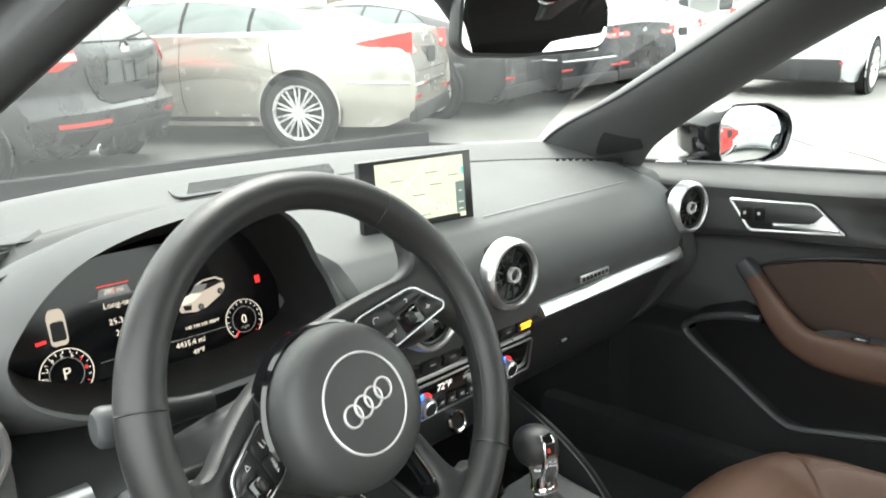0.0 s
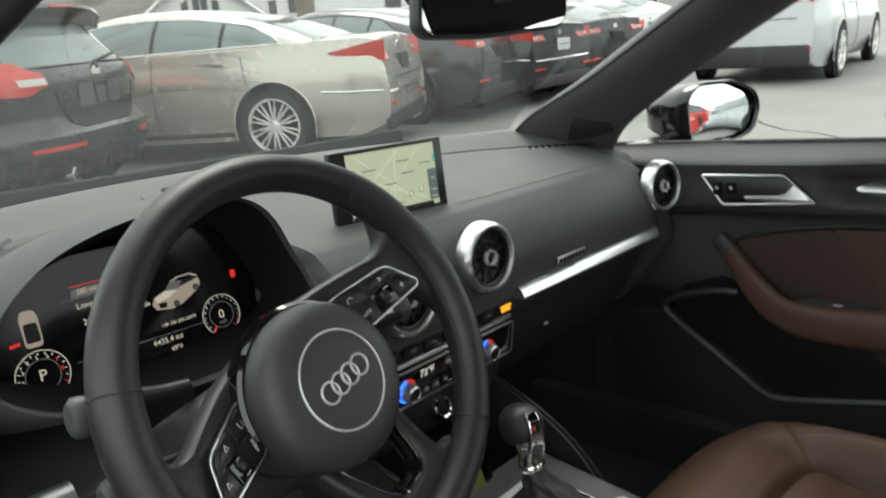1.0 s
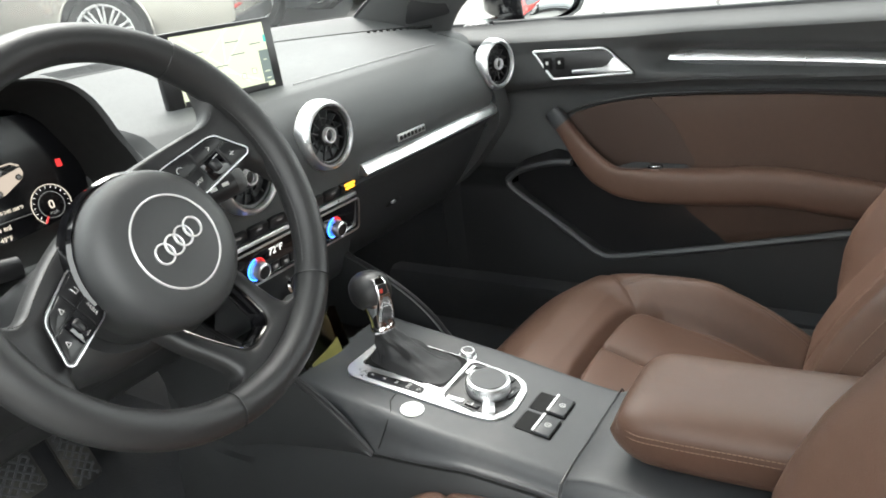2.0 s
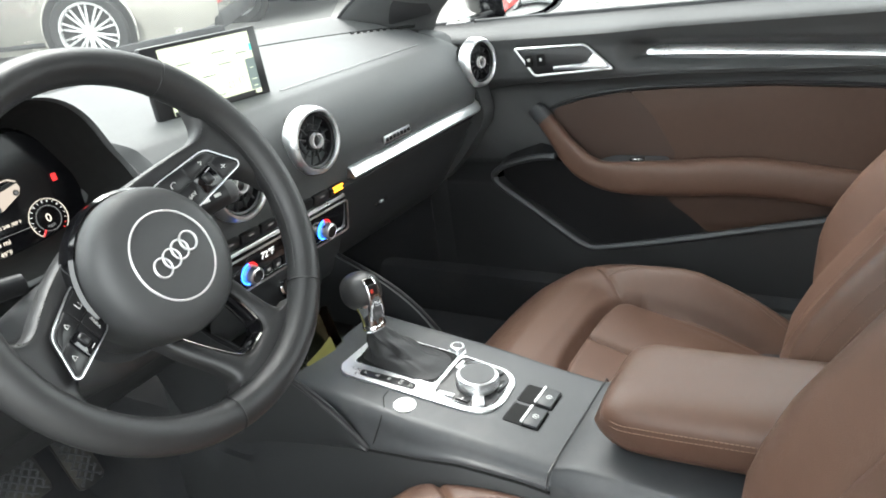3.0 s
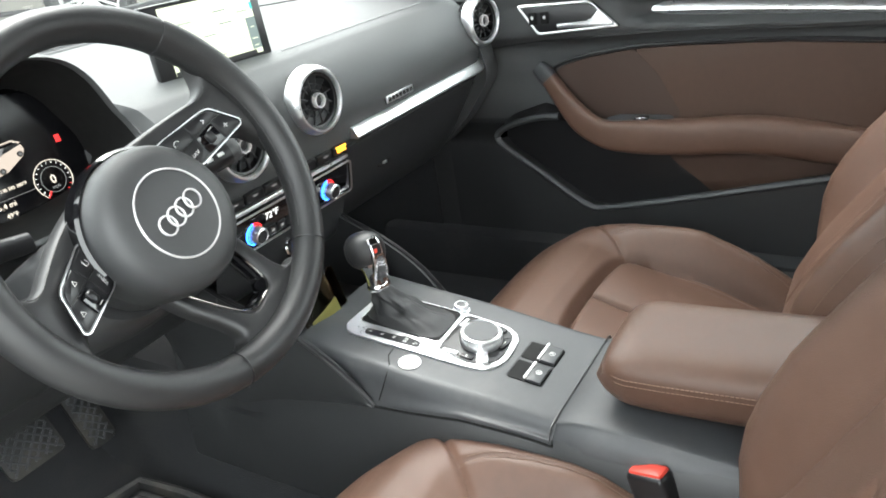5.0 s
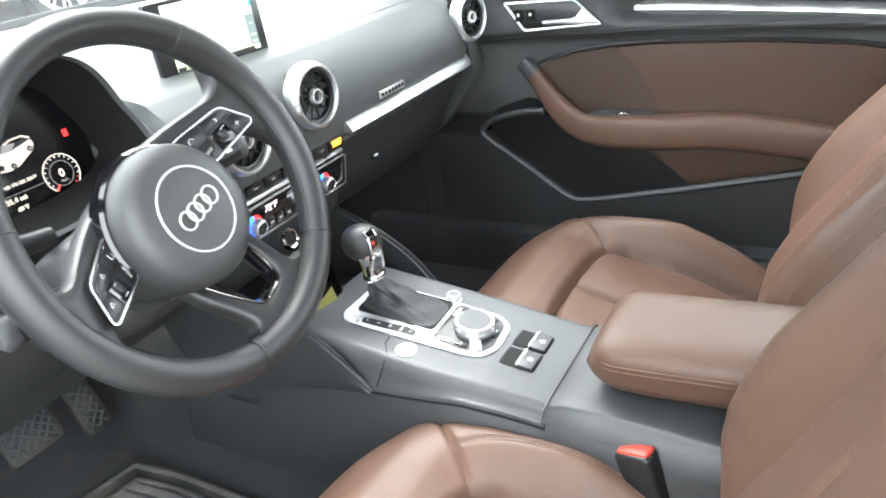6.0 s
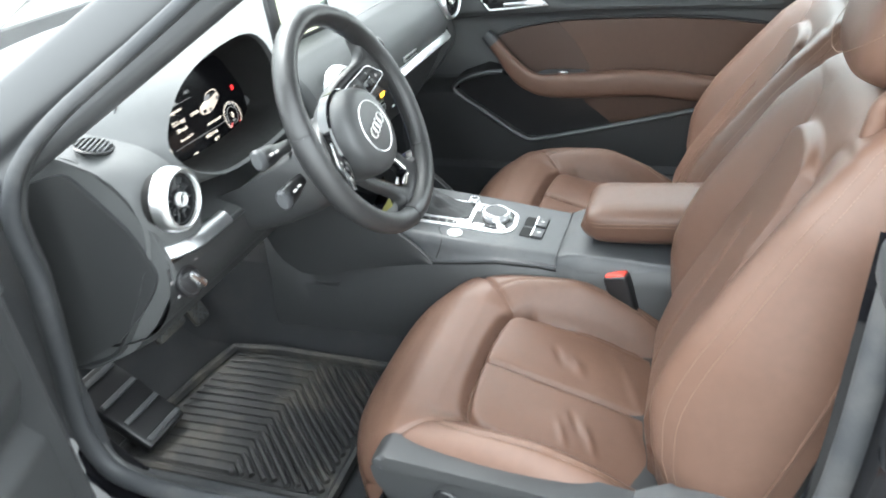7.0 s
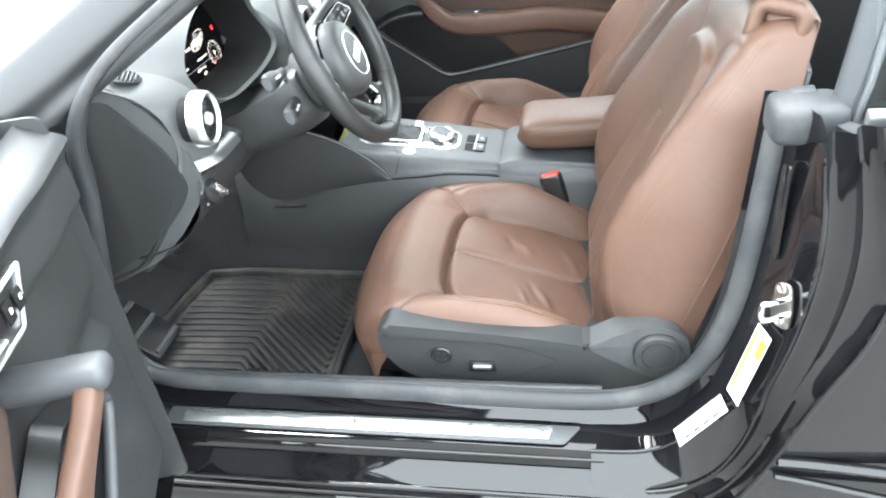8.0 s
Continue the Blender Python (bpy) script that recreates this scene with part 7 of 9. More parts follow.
# striker
st = thing("door_striker", "zinc-plated steel door striker on the jamb", "door striker", (-0.80, -0.70, 0.675))
smx = axes((-0.806, -0.693, 0.676), (-0.85, -0.45, 0.15), (0.1, 0.0, 1))
part("plate", prism(rounded([(-0.018, -0.030), (0.018, -0.036), (0.023, 0.0), (0.016, 0.038), (-0.010, 0.034)], 0.014, 5), 0.004, 0.001, smx), STEEL, st)
part("loop", tube(crom([(0.012, -0.010, 0.002), (0.012, -0.011, 0.03), (0.008, -0.008, 0.040), (0.008, 0.012, 0.040), (0.012, 0.015, 0.03), (0.012, 0.014, 0.002)], 30) @ np.array(smx.to_3x3()).T + np.array(smx.translation), 0.0042, 10), CHROME, st)
for yy in (-0.024, 0.026):
    part("bolt", lathe([(0.008, 0.003), (0.008, 0.006), (0.005, 0.0065), (0.0045, 0.0045), (0, 0.0045)], 12, smx @ Matrix.Translation((0.0, yy, 0))), STEEL, st)
# paper labels on the jamb
def facing_front(m):
    return m if (m.to_3x3() @ Vector((0, 0, 1))).y > 0 else m @ Matrix.Rotation(math.pi, 4, "Y")
lm = facing_front(axes((-0.797, -0.667, 0.552), (-0.95, -0.30, -0.08), (0.0, -0.20, 0.98)))
lab = thing("jamb_label", "white and yellow paper tyre label on the door jamb", "label", (-0.797, -0.667, 0.552))
part("paper", rbox((0, 0, 0.001), (0.036, 0.140, 0.001), 0, 1, lm), WHITELABEL, lab)
part("yellow_band", rbox((-0.012, 0.0, 0.0018), (0.006, 0.12, 0.0006), 0, 1, lm), YELLOWLABEL, lab)
part("yellow_box", rbox((0.009, 0.040, 0.0018), (0.015, 0.034, 0.0006), 0, 1, lm), YELLOWLABEL, lab)
for k in range(5):
    part("print", rbox((0.009, 0.030 + 0.005 * k, 0.0022), (0.011, 0.0012, 0.0004), 0, 1, lm), INK, lab)
lab2 = thing("jamb_label", "plain silver-grey label strip low on the door jamb", "label", (-0.79, -0.61, 0.42))
lm2 = facing_front(axes((-0.793, -0.612, 0.425), (-0.97, -0.2, -0.1), (0.0, -0.64, 0.77)))
part("paper", rbox((0, 0, 0.003), (0.034, 0.105, 0.001), 0, 1, lm2), GREYLABEL, lab2)
for k in range(4):
    part("print", rbox((0.010, -0.03 + 0.02 * k, 0.0038), (0.004, 0.012, 0.0004), 0, 1, lm2), GREYP, lab2)

# ---- footwell: rubber mat, pedals, footrest ----
mat = thing("floor_mat", "dusty black ribbed rubber floor mat on the carpet", "floor mat", (-0.37, 0.35, 0.27))
def mat_place(a, b, h=0.0):
    """a: 0 to 1 from the door inwards, b: 0 to 1 from the seat forward."""
    x, y = -0.600 + (0.385 - 0.05 * max(0.0, b - 0.75)) * a, 0.087 + (0.48 - 0.05 * a * a) * b
    return np.array((x, y, 0.282 + 0.20 * ramp01(0.60, 0.95, y) + 0.004 * math.sin(5 * a + 3 * b) + h))


part("base", thicken(sheet([[mat_place(a, b) for a in np.linspace(0, 1, 20)] for b in np.linspace(0, 1, 24)]), 0.005), RUBBERMAT, mat)
edge = [mat_place(a, 0) for a in np.linspace(0, 1, 12)] + [mat_place(1, b) for b in np.linspace(0, 1, 16)][1:] + [mat_place(a, 1) for a in np.linspace(1, 0, 12)][1:] + [mat_place(0, b) for b in np.linspace(1, 0, 16)][1:-1]
part("edge", tube([p + np.array((0, 0, 0.006)) for p in edge], 0.010, 8, True, flat=1.3), RUBBERMAT, mat, "raised rubber edge")
part("heel_pad", thicken(sheet([[mat_place(a, b, 0.0022) for a in np.linspace(0.06, 0.62, 14)] for b in np.linspace(0.42, 0.95, 16)]), 0.002), RUBBERMAT, mat, "worn smooth heel pad")
# ribs run forward under the heel, then slant in bold steps towards the door
for k in range(25):
    a0 = 0.07 + 0.058 * k
    pts, rad = [], []
    for b in np.linspace(0.94, 0.05, 44):
        at = a0 - 1.15 * max(0.0, 0.46 - b)
        if 0.05 < at < 0.95:
            pts.append(mat_place(at, b, 0.0045))
            rad.append(0.0024 + 0.0042 * float(ramp01(0.52, 0.42, b)))
    if len(pts) > 3:
        part("rib", tube(pts, rad, 6, flat=0.8), RUBBERMAT, mat)


def pedal(name, label, centre, w, h, lean):
    p = thing(name, label, "pedal", centre)
    m = axes(centre, (1, 0, 0), (0, math.sin(lean), math.cos(lean)))
    part("pad", prism(rounded([(-w / 2, -h / 2), (w / 2, -h / 2), (w / 2, h / 2), (-w / 2, h / 2)], 0.012), 0.010, 0.003, m), RUBBERMAT, p)
    n = 0
    for k in np.arange(-h, h, 0.017):
        for sgn in (1, -1):
            pts = []
            for x in np.linspace(-w / 2 + 0.006, w / 2 - 0.006, 10):
                y = k + sgn * x * 1.0
                if abs(y) < h / 2 - 0.005:
                    pts.append((x, y, 0.011))
            if len(pts) > 1:
                bm = tube(pts, 0.0022, 5)
                bm.transform(m)
                part("tread", bm, GREYP, p)
    arm = [Vector(centre) + Vector((0, 0.01, 0)), Vector(centre) + Vector((0, 0.06, h * 0.7)), Vector(centre) + Vector((0.0, 0.12, 0.30))]
    part("arm", tube(crom([tuple(v) for v in arm], 10), 0.010, 8), HARD, p)
    return p


pedal("brake_pedal", "black rubber brake pedal with diamond tread", (-0.335, 0.60, 0.435), 0.095, 0.075, 0.5)
pedal("accelerator_pedal", "narrow black accelerator pedal with diamond tread", (-0.220, 0.63, 0.42), 0.05, 0.15, 0.45)
rest = thing("footrest", "black ribbed footrest beside the pedals", "footrest", (-0.515, 0.575, 0.28))
rm = axes((-0.515, 0.575, 0.355), (1, 0, 0), (0, 0.80, 0.60))
part("pad", rbox((0, 0, 0), (0.11, 0.20, 0.03), 0.008, 2, rm), SATINB, rest)
for k in range(4):
    part("rib", rbox((0, -0.085 + 0.055 * k, 0.018), (0.095, 0.012, 0.008), 0.003, 2, rm), GREYP, rest)


# ---- outside: the lot and the cars parked on it ----
LEVEL = Matrix()
CONCRETE = surface("worn_concrete", (0.20, 0.196, 0.185), 0.85, var=0.16, var_scale=0.5, grain=0.5, grain_scale=60, dirt=(0.10, 0.096, 0.088), dirt_amount=0.75, dirt_scale=0.35)
ground = structure("ground", rbox((0, 0, -0.1), (900, 900, 0.2), 0, 1), CONCRETE, "worn pale concrete lot with dark stains and cracks", "ground", m=LEVEL)
CRACK = surface("dark_crack", (0.05, 0.048, 0.045), 0.9)
for k, (x0, y0, x1, y1) in enumerate(((4, 0.5, 16, 3.2), (3.2, -2.5, 9, 5.5), (7, -4, 14, 1.0), (9, 1.5, 12, -5))):
    pts = []
    for t in np.linspace(0, 1, 30):
        pts.append((x0 + (x1 - x0) * t + random.uniform(-0.12, 0.12), y0 + (y1 - y0) * t + random.uniform(-0.12, 0.12), 0.001))
    part("crack", tube(pts, 0.02, 4, flat=0.1), CRACK, ground)

GLASSDARK = surface("tinted_car_glass", (0.03, 0.035, 0.035), 0.05, var=0.05, coat=0.3)
# opaque panes: the pale base colour stands in for bright sky in the glass
GLASSPALE = surface("car_glass_painted_reflection", (0.20, 0.235, 0.225), 0.06, var=0.15, var_scale=3, coat=0.4)
TYRE = surface("tyre_rubber", (0.02, 0.02, 0.02), 0.8, grain=0.3, grain_scale=120, var=0.2)
RIMSILVER = surface("silver_alloy", (0.80, 0.80, 0.79), 0.28, metal=0.55, var=0.04)
LAMPRED = surface("red_lamp_lens", (0.55, 0.05, 0.04), 0.12, var=0.1, coat=0.6)
LAMPCLEAR = surface("clear_lamp_lens", (0.6, 0.58, 0.55), 0.1, var=0.1, coat=0.6)
CHAMPAGNE = surface("champagne_paint", (0.60, 0.575, 0.51), 0.26, metal=0.5, var=0.02, coat=0.8)
GREYPAINT = surface("graphite_paint", (0.040, 0.042, 0.044), 0.28, metal=0.3, var=0.03, coat=0.8)
DARKPAINT = surface("dark_paint", (0.030, 0.032, 0.035), 0.20, var=0.06, coat=0.9)
WHITEPAINT = surface("white_paint", (0.72, 0.72, 0.71), 0.3, var=0.04, coat=0.7)
SILVERPAINT = surface("silver_white_paint", (0.46, 0.475, 0.49), 0.3, metal=0.2, var=0.03, coat=0.7)
GREYPLATE = surface("grey_plate_recess", (0.10, 0.105, 0.105), 0.5, var=0.06)
SPOILERBLACK = surface("gloss_black_spoiler", (0.012, 0.013, 0.014), 0.22, var=0.05, coat=0.6)
REDPAINT = surface("red_paint", (0.42, 0.025, 0.02), 0.28, var=0.06, coat=0.8)
BLACKTRIM = surface("black_bumper_plastic", (0.02, 0.02, 0.021), 0.6, var=0.1)


def car_wheel(car, paint, s, xw, yw, wheel_r, spokes):
    """One road wheel in its arch: tyre, rim and paired spokes; s is the side it stands on."""
    fm = Matrix.Translation((s * xw, yw, wheel_r)) @ Matrix.Rotation(s * math.pi / 2, 4, "Y")
    # the flank is uncut: a flat black disc paints the arch's shade
    part("arch_shade", lathe([(0, -0.02), (wheel_r + 0.060, -0.02), (wheel_r + 0.060, 0.002), (0, 0.002)], 40, fm), BLACKHOLE, car)
    part("arch_lip", tube([(s * (xw + 0.003), yw + (wheel_r + 0.066) * math.cos(q), wheel_r + (wheel_r + 0.066) * math.sin(q)) for q in np.linspace(-0.25, math.pi + 0.25, 40)], 0.010, 6), paint, car)
    tyre = part("wheel", lathe([(wheel_r * 0.72, 0.020), (wheel_r * 0.80, 0.030), (wheel_r * 0.95, 0.026), (wheel_r, 0.0), (wheel_r, -0.14), (wheel_r * 0.6, -0.16)], 48, fm), TYRE, car, "tyre on an alloy wheel")
    part("rim", lathe([(wheel_r * 0.64, -0.045), (wheel_r * 0.68, 0.0), (wheel_r * 0.70, 0.026), (wheel_r * 0.755, 0.028), (wheel_r * 0.76, 0.0)], 48, fm), RIMSILVER, tyre, "silver alloy rim")
    part("rim_well", lathe([(wheel_r * 0.68, -0.035), (0, -0.045)], 32, fm), BLACKTRIM, tyre)
    part("hub_cap", lathe([(wheel_r * 0.17, -0.02), (wheel_r * 0.16, 0.016), (wheel_r * 0.1, 0.022), (0, 0.022)], 24, fm), RIMSILVER, tyre)
    for q in range(spokes):
        for da in (-0.115, 0.115):
            turn = fm @ Matrix.Rotation(2 * math.pi * q / spokes + da, 4, "Z")
            part("spoke", rbox((wheel_r * 0.42, 0, 0.010), (wheel_r * 0.58, 0.019, 0.018), 0.005, 1, turn), RIMSILVER, tyre)


def parked_car(label, at, heading, paint, glass, length=4.7, width=1.85, height=1.46, belt=0.92, deck=1.02, over=1.05, base=2.8, style="saloon", wheel_r=0.335, spokes=10, trim=None, lamp=(0.15, 0.40, 0.55, 0.46), plated=False, group="parked cars"):
    """A parked car: origin on the ground under the rear axle, its nose along local y."""
    car = thing("parked_car", label, "car", (0, 0, 0), m=Matrix.Translation((at[0], at[1], 0)) @ Matrix.Rotation(radians(heading), 4, "Z"), group=group)
    trim = trim or BLACKTRIM
    inner = lamp[3] if len(lamp) > 3 else 0.46
    y0, y1, hw = -over, length - over, width / 2
    zb = 0.20

    # lower body: sections from tail to nose
    def top_z(y):
        if style != "hatch":
            tail = deck - 0.05 * ramp01(y0 + 0.25, y0, y)
        else:
            tail = belt + 0.06
        return tail + (belt + 0.02 - tail) * ramp01(y0 + 0.7, y0 + 1.5, y) - 0.18 * ramp01(base * 0.62, y1 - 0.1, y) - 0.12 * ramp01(y1 - 0.35, y1, y)

    def half_w(y):
        return hw * (1 - 0.16 * ramp01(y0 + 0.55, y0, y) ** 1.5 - 0.22 * ramp01(y1 - 0.7, y1, y) ** 1.5)

    def side_x(y, z):
        zt = top_z(y)
        t = np.clip((z - zb) / (zt - zb), 0, 1)
        return half_w(y) * (0.90 + 0.10 * ramp01(0.0, 0.35, t) - 0.075 * ramp01(0.62, 1.0, t))

    rows = []
    ys = np.r_[np.linspace(y0, y0 + 0.5, 14), np.linspace(y0 + 0.6, y1 - 0.5, 26), np.linspace(y1 - 0.4, y1, 10)]
    for y in ys:
        zt = top_z(y)
        zz = np.linspace(0, 1, 12)
        bulge = 0.11 * ramp01(y0 + 0.12, y0, y)
        ring_r = [(side_x(y, zb + (zt - zb) * t), y + bulge * (abs(t - 0.45) * 2) ** 2, zb + (zt - zb) * t + (0.10 * ramp01(y0 + 0.35, y0, y) if t == 0 else 0)) for t in zz]
        crown = [(half_w(y) * 0.925 * c, y + bulge, zt + 0.035 * (1 - c * c)) for c in np.linspace(0.92, -0.92, 9)]
        ring_l = [(-x, yy, z) for x, yy, z in ring_r[::-1]]
        rows.append(ring_r + crown + ring_l)
    part("body", sheet(rows, close_v=True, caps=True), paint, car)

    # greenhouse: a roof line over the flanks, narrowing upwards
    if style == "saloon":
        line = crom([(y0 + 0.62, deck + 0.0), (y0 + 1.05, deck + 0.16), (y0 + 1.55, height - 0.09), (y0 + 2.15, height), (base * 0.62, height - 0.015), (base * 0.74 + 0.1, height - 0.16), (base * 0.74 + 0.62, belt + 0.02)], 80)
    elif style == "fastback":
        line = crom([(y0 + 0.22, deck + 0.0), (y0 + 0.75, deck + 0.15), (y0 + 1.35, height - 0.09), (y0 + 2.0, height), (base * 0.64, height - 0.02), (base * 0.74 + 0.1, height - 0.17), (base * 0.74 + 0.6, belt + 0.02)], 80)
    else:
        line = crom([(y0 + 0.08, belt + 0.05), (y0 + 0.32, belt + 0.22), (y0 + 0.60, height - 0.09), (y0 + 0.85, height - 0.02), (y0 + 1.4, height), (base * 0.62, height - 0.01), (base * 0.74 + 0.05, height - 0.17), (base * 0.74 + 0.62, belt + 0.02)], 80)
    zb0 = belt - 0.05

    def roof_z(y):
        return np.interp(y, line[:, 0], line[:, 1])

    def section(y, q):
        """A place on the greenhouse: station y, q from 0 at the belt to 1 on the middle line."""
        h = roof_z(y) - zb0
        c, n = np.cos(q * np.pi / 2), np.sin(q * np.pi / 2)
        z = zb0 + h * n**0.72
        w = np.minimum(half_w(y) * 0.935, hw * 0.93) - hw * 0.26 * (np.clip(z - zb0, 0, 1) / 0.5) ** 1.2
        return w * np.maximum(c, 0) ** 0.30, z

    def on_side(y, z, s, out=0.0):
        h = roof_z(y) - zb0
        n = np.clip((z - zb0) / h, 0, 0.999) ** (1 / 0.72)
        x, _ = section(y, np.arcsin(n) / (np.pi / 2))
        return (s * (x + out), y, z)

    rows = []
    qs = np.r_[np.linspace(0, 0.75, 14), np.linspace(0.8, 0.97, 6), 0.995]
    for y in np.linspace(line[0, 0], line[-1, 0], 60):
        half = [section(y, q) for q in qs]
        rows.append([(x, y, z) for x, z in half] + [(-x, y, z) for x, z in half[::-1]])
    part("roof", sheet(rows), paint, car, "painted roof and pillars")
    mid_y = base * 0.42
    ya, yb = (y0 + 1.02, base * 0.74 + 0.30) if style != "hatch" else (y0 + 0.62, base * 0.74 + 0.30)
    cuts = [ya, mid_y - 0.72, mid_y, yb] if style == "saloon" else [ya, mid_y - 0.55, mid_y, yb]

    def light(y):
        """Lower and upper edge of the side glass at a station."""
        lo = belt + 0.045 - 0.02 * (y - mid_y) / 1.5
        up = zb0 + (roof_z(y) - zb0) * 0.80
        tail = lo + (up - lo) * np.sqrt(np.clip((y - ya) / 0.32, 0, 1))
        return lo, max(lo + 0.002, min(up, tail))

    for s in (-1, 1):
        for c0, c1 in zip(cuts[:-1], cuts[1:]):
            grid = []
            for y in np.linspace(c0 + 0.02, c1 - 0.02, 14):
                lo, up = light(y)
                grid.append([on_side(y, z, s, 0.006) for z in np.linspace(lo, up, 6)])
            part("side_window", sheet(grid), glass, car, "side window")
            post = [on_side(c1, z, s, 0.004) for z in np.linspace(light(c1)[0], light(c1)[1], 6)]
            if c1 < yb:
                part("window_post", tube(post, 0.022, 6, flat=0.3, up=(1, 0, 0)), BLACKTRIM, car)
        loop = [on_side(y, light(y)[0] - 0.004, s, 0.006) for y in np.linspace(ya, yb, 24)] + [on_side(y, light(y)[1] + 0.006, s, 0.006) for y in np.linspace(yb, ya, 36)]
        part("window_trim", tube(loop, 0.010, 6, True), trim, car, "bright window surround" if trim is RIMSILVER else "")
        for yg in (mid_y, mid_y - 1.02):
            part("door_gap", tube([(s * (side_x(yg, z) + 0.001), yg + (0.10 if yg < 0.3 and z > 0.55 else 0) * (z - 0.55) * 2, z) for z in np.linspace(zb + 0.12, belt - 0.03, 12)], 0.005, 4), BLACKTRIM, car)
        for yh in (mid_y - 0.66, mid_y + 0.34):
            part("door_handle", rbox((s * (float(side_x(yh, 0.85)) + 0.014), yh, belt - 0.08), (0.03, 0.20, 0.028), 0.008, 2), paint, car, "door handle")
        part("sill_strip", tube([(s * (side_x(y, zb + 0.06) + 0.004), y, zb + 0.07) for y in np.linspace(0.45, base - 0.45, 10)], 0.03, 6, flat=0.8), BLACKTRIM, car)
        part("door_mirror", rbox((s * (hw + 0.07), base * 0.74 - 0.05, belt + 0.06), (0.20, 0.12, 0.13), 0.04, 3), paint, car)
        # wheels
        for yw in (0.0, base):
            xw = float(side_x(yw, 0.62)) + 0.002
            car_wheel(car, paint, s, xw, yw, wheel_r, spokes)
    # screens
    for front in (0, 1):
        span = (line[-1, 0] - 0.10, line[-1, 0] - 0.66) if front else ((line[0, 0] + 0.06, line[0, 0] + (0.85 if style != "hatch" else 0.50)))
        grid = []
        for y in np.linspace(*span, 10):
            half = [section(y, q) for q in np.linspace(0.50, 0.995, 8)]
            d = 0.004 if front else -0.004
            row = [(x * 0.97, y + d, z + 0.007) for x, z in half]
            grid.append(row + [(-x, yy, z) for x, yy, z in row[::-1]])
        part("windscreen" if front else "rear_window", sheet(grid), glass, car, "glass screen")
    # tail: lamps, plate, bumper, exhausts
    zl = deck - 0.13 if style != "hatch" else belt + 0.04

    def on_tail(x, z, out=0.0):
        """The tail's skin at a height, x across."""
        t = np.clip((z - zb) / (top_z(y0) - zb), 0, 1)
        return y0 + 0.11 * (abs(t - 0.45) * 2) ** 2 - out

    for s in (-1, 1):
        grid = []
        for dz in np.linspace(-lamp[0] / 2, lamp[0] / 2, 5):
            line = []
            for k in np.linspace(0, 1, 9):
                # wraps from the tail round to the flank
                if k < 0.5:
                    xx = hw * (inner + (0.82 - inner) * k * 2)
                    line.append((s * xx, on_tail(xx, zl + dz) - 0.012 + 0.02 * k, zl + dz * (0.75 + 0.5 * k)))
                else:
                    yy = y0 + 0.03 + lamp[1] * (k - 0.5) * 2
                    line.append((s * (float(side_x(yy, zl)) + 0.010), yy, zl + dz * (1.0 - 2 * lamp[2] * (k - 0.5)) + 0.01))
            grid.append(line)
        lens = part("tail_lamp", thicken(sheet(grid), 0.012), LAMPRED, car, "red tail lamp")
        part("lamp_insert", rbox((s * hw * 0.72, on_tail(0, zl - 0.02) - 0.012, zl - 0.02), (0.16, 0.02, 0.04), 0.006, 2), LAMPCLEAR, lens, "clear reversing lens")
        part("reflector", rbox((s * hw * 0.68, on_tail(0, 0.45) - 0.004, 0.47), (0.26, 0.02, 0.03), 0.005, 1), LAMPRED, car, "red bumper reflector")
        part("exhaust", lathe([(0.048, -0.05), (0.050, 0.02), (0.043, 0.024), (0.040, 0.0), (0.038, -0.05), (0, -0.05)], 24, Matrix.Translation((s * hw * 0.62, y0 + 0.06, 0.30)) @ Matrix.Rotation(math.pi / 2, 4, "X")), CHROME, car)
    plate = part("number_plate", rbox((0, on_tail(0, zl - 0.14) - 0.010, zl - 0.13), (0.32, 0.014, 0.16), 0.005, 1), WHITELABEL if plated else BLACKTRIM, car, "plain white number plate" if plated else "empty black plate holder")
    if plated:
        part("plate_bar", rbox((0, on_tail(0, zl - 0.14) - 0.018, zl - 0.13), (0.24, 0.004, 0.022), 0, 1), GREYLABEL, plate)
    part("boot_badge", lathe([(0.045, 0), (0.045, 0.01), (0, 0.012)], 24, Matrix.Translation((0, on_tail(0, zl + 0.02) - 0.006, zl + 0.02)) @ Matrix.Rotation(math.pi / 2, 4, "X")), CHROME, car)
    part("boot_gap", tube([(x, on_tail(x, zl - 0.26) - 0.003, zl - 0.26) for x in np.linspace(-hw * 0.6, hw * 0.6, 12)], 0.006, 4), BLACKTRIM, car)
    hb = 0.30 if style == "hatch" else 0.16
    part("bumper_base", rbox((0, y0 + 0.045, 0.22 + hb / 2), (width * 0.80, 0.10, hb), 0.04, 2), BLACKTRIM, car, "dark lower bumper")
    if style == "saloon":
        for s in (-1, 1):
            part("flank_strip", tube([(s * (float(side_x(y, 0.60)) + 0.003), y, 0.60 + 0.05 * (y - y0)) for y in np.linspace(y0 + 0.06, y0 + 0.62, 10)], 0.012, 6), CHROME, car, "bright bumper strip")
        part("bumper_strip", tube([(x, on_tail(x, 0.58) - 0.004 + 0.10 * (abs(x) / hw) ** 4, 0.58) for x in np.linspace(-hw * 0.83, hw * 0.83, 16)], 0.014, 6), CHROME, car, "bright bumper strip")
    return car


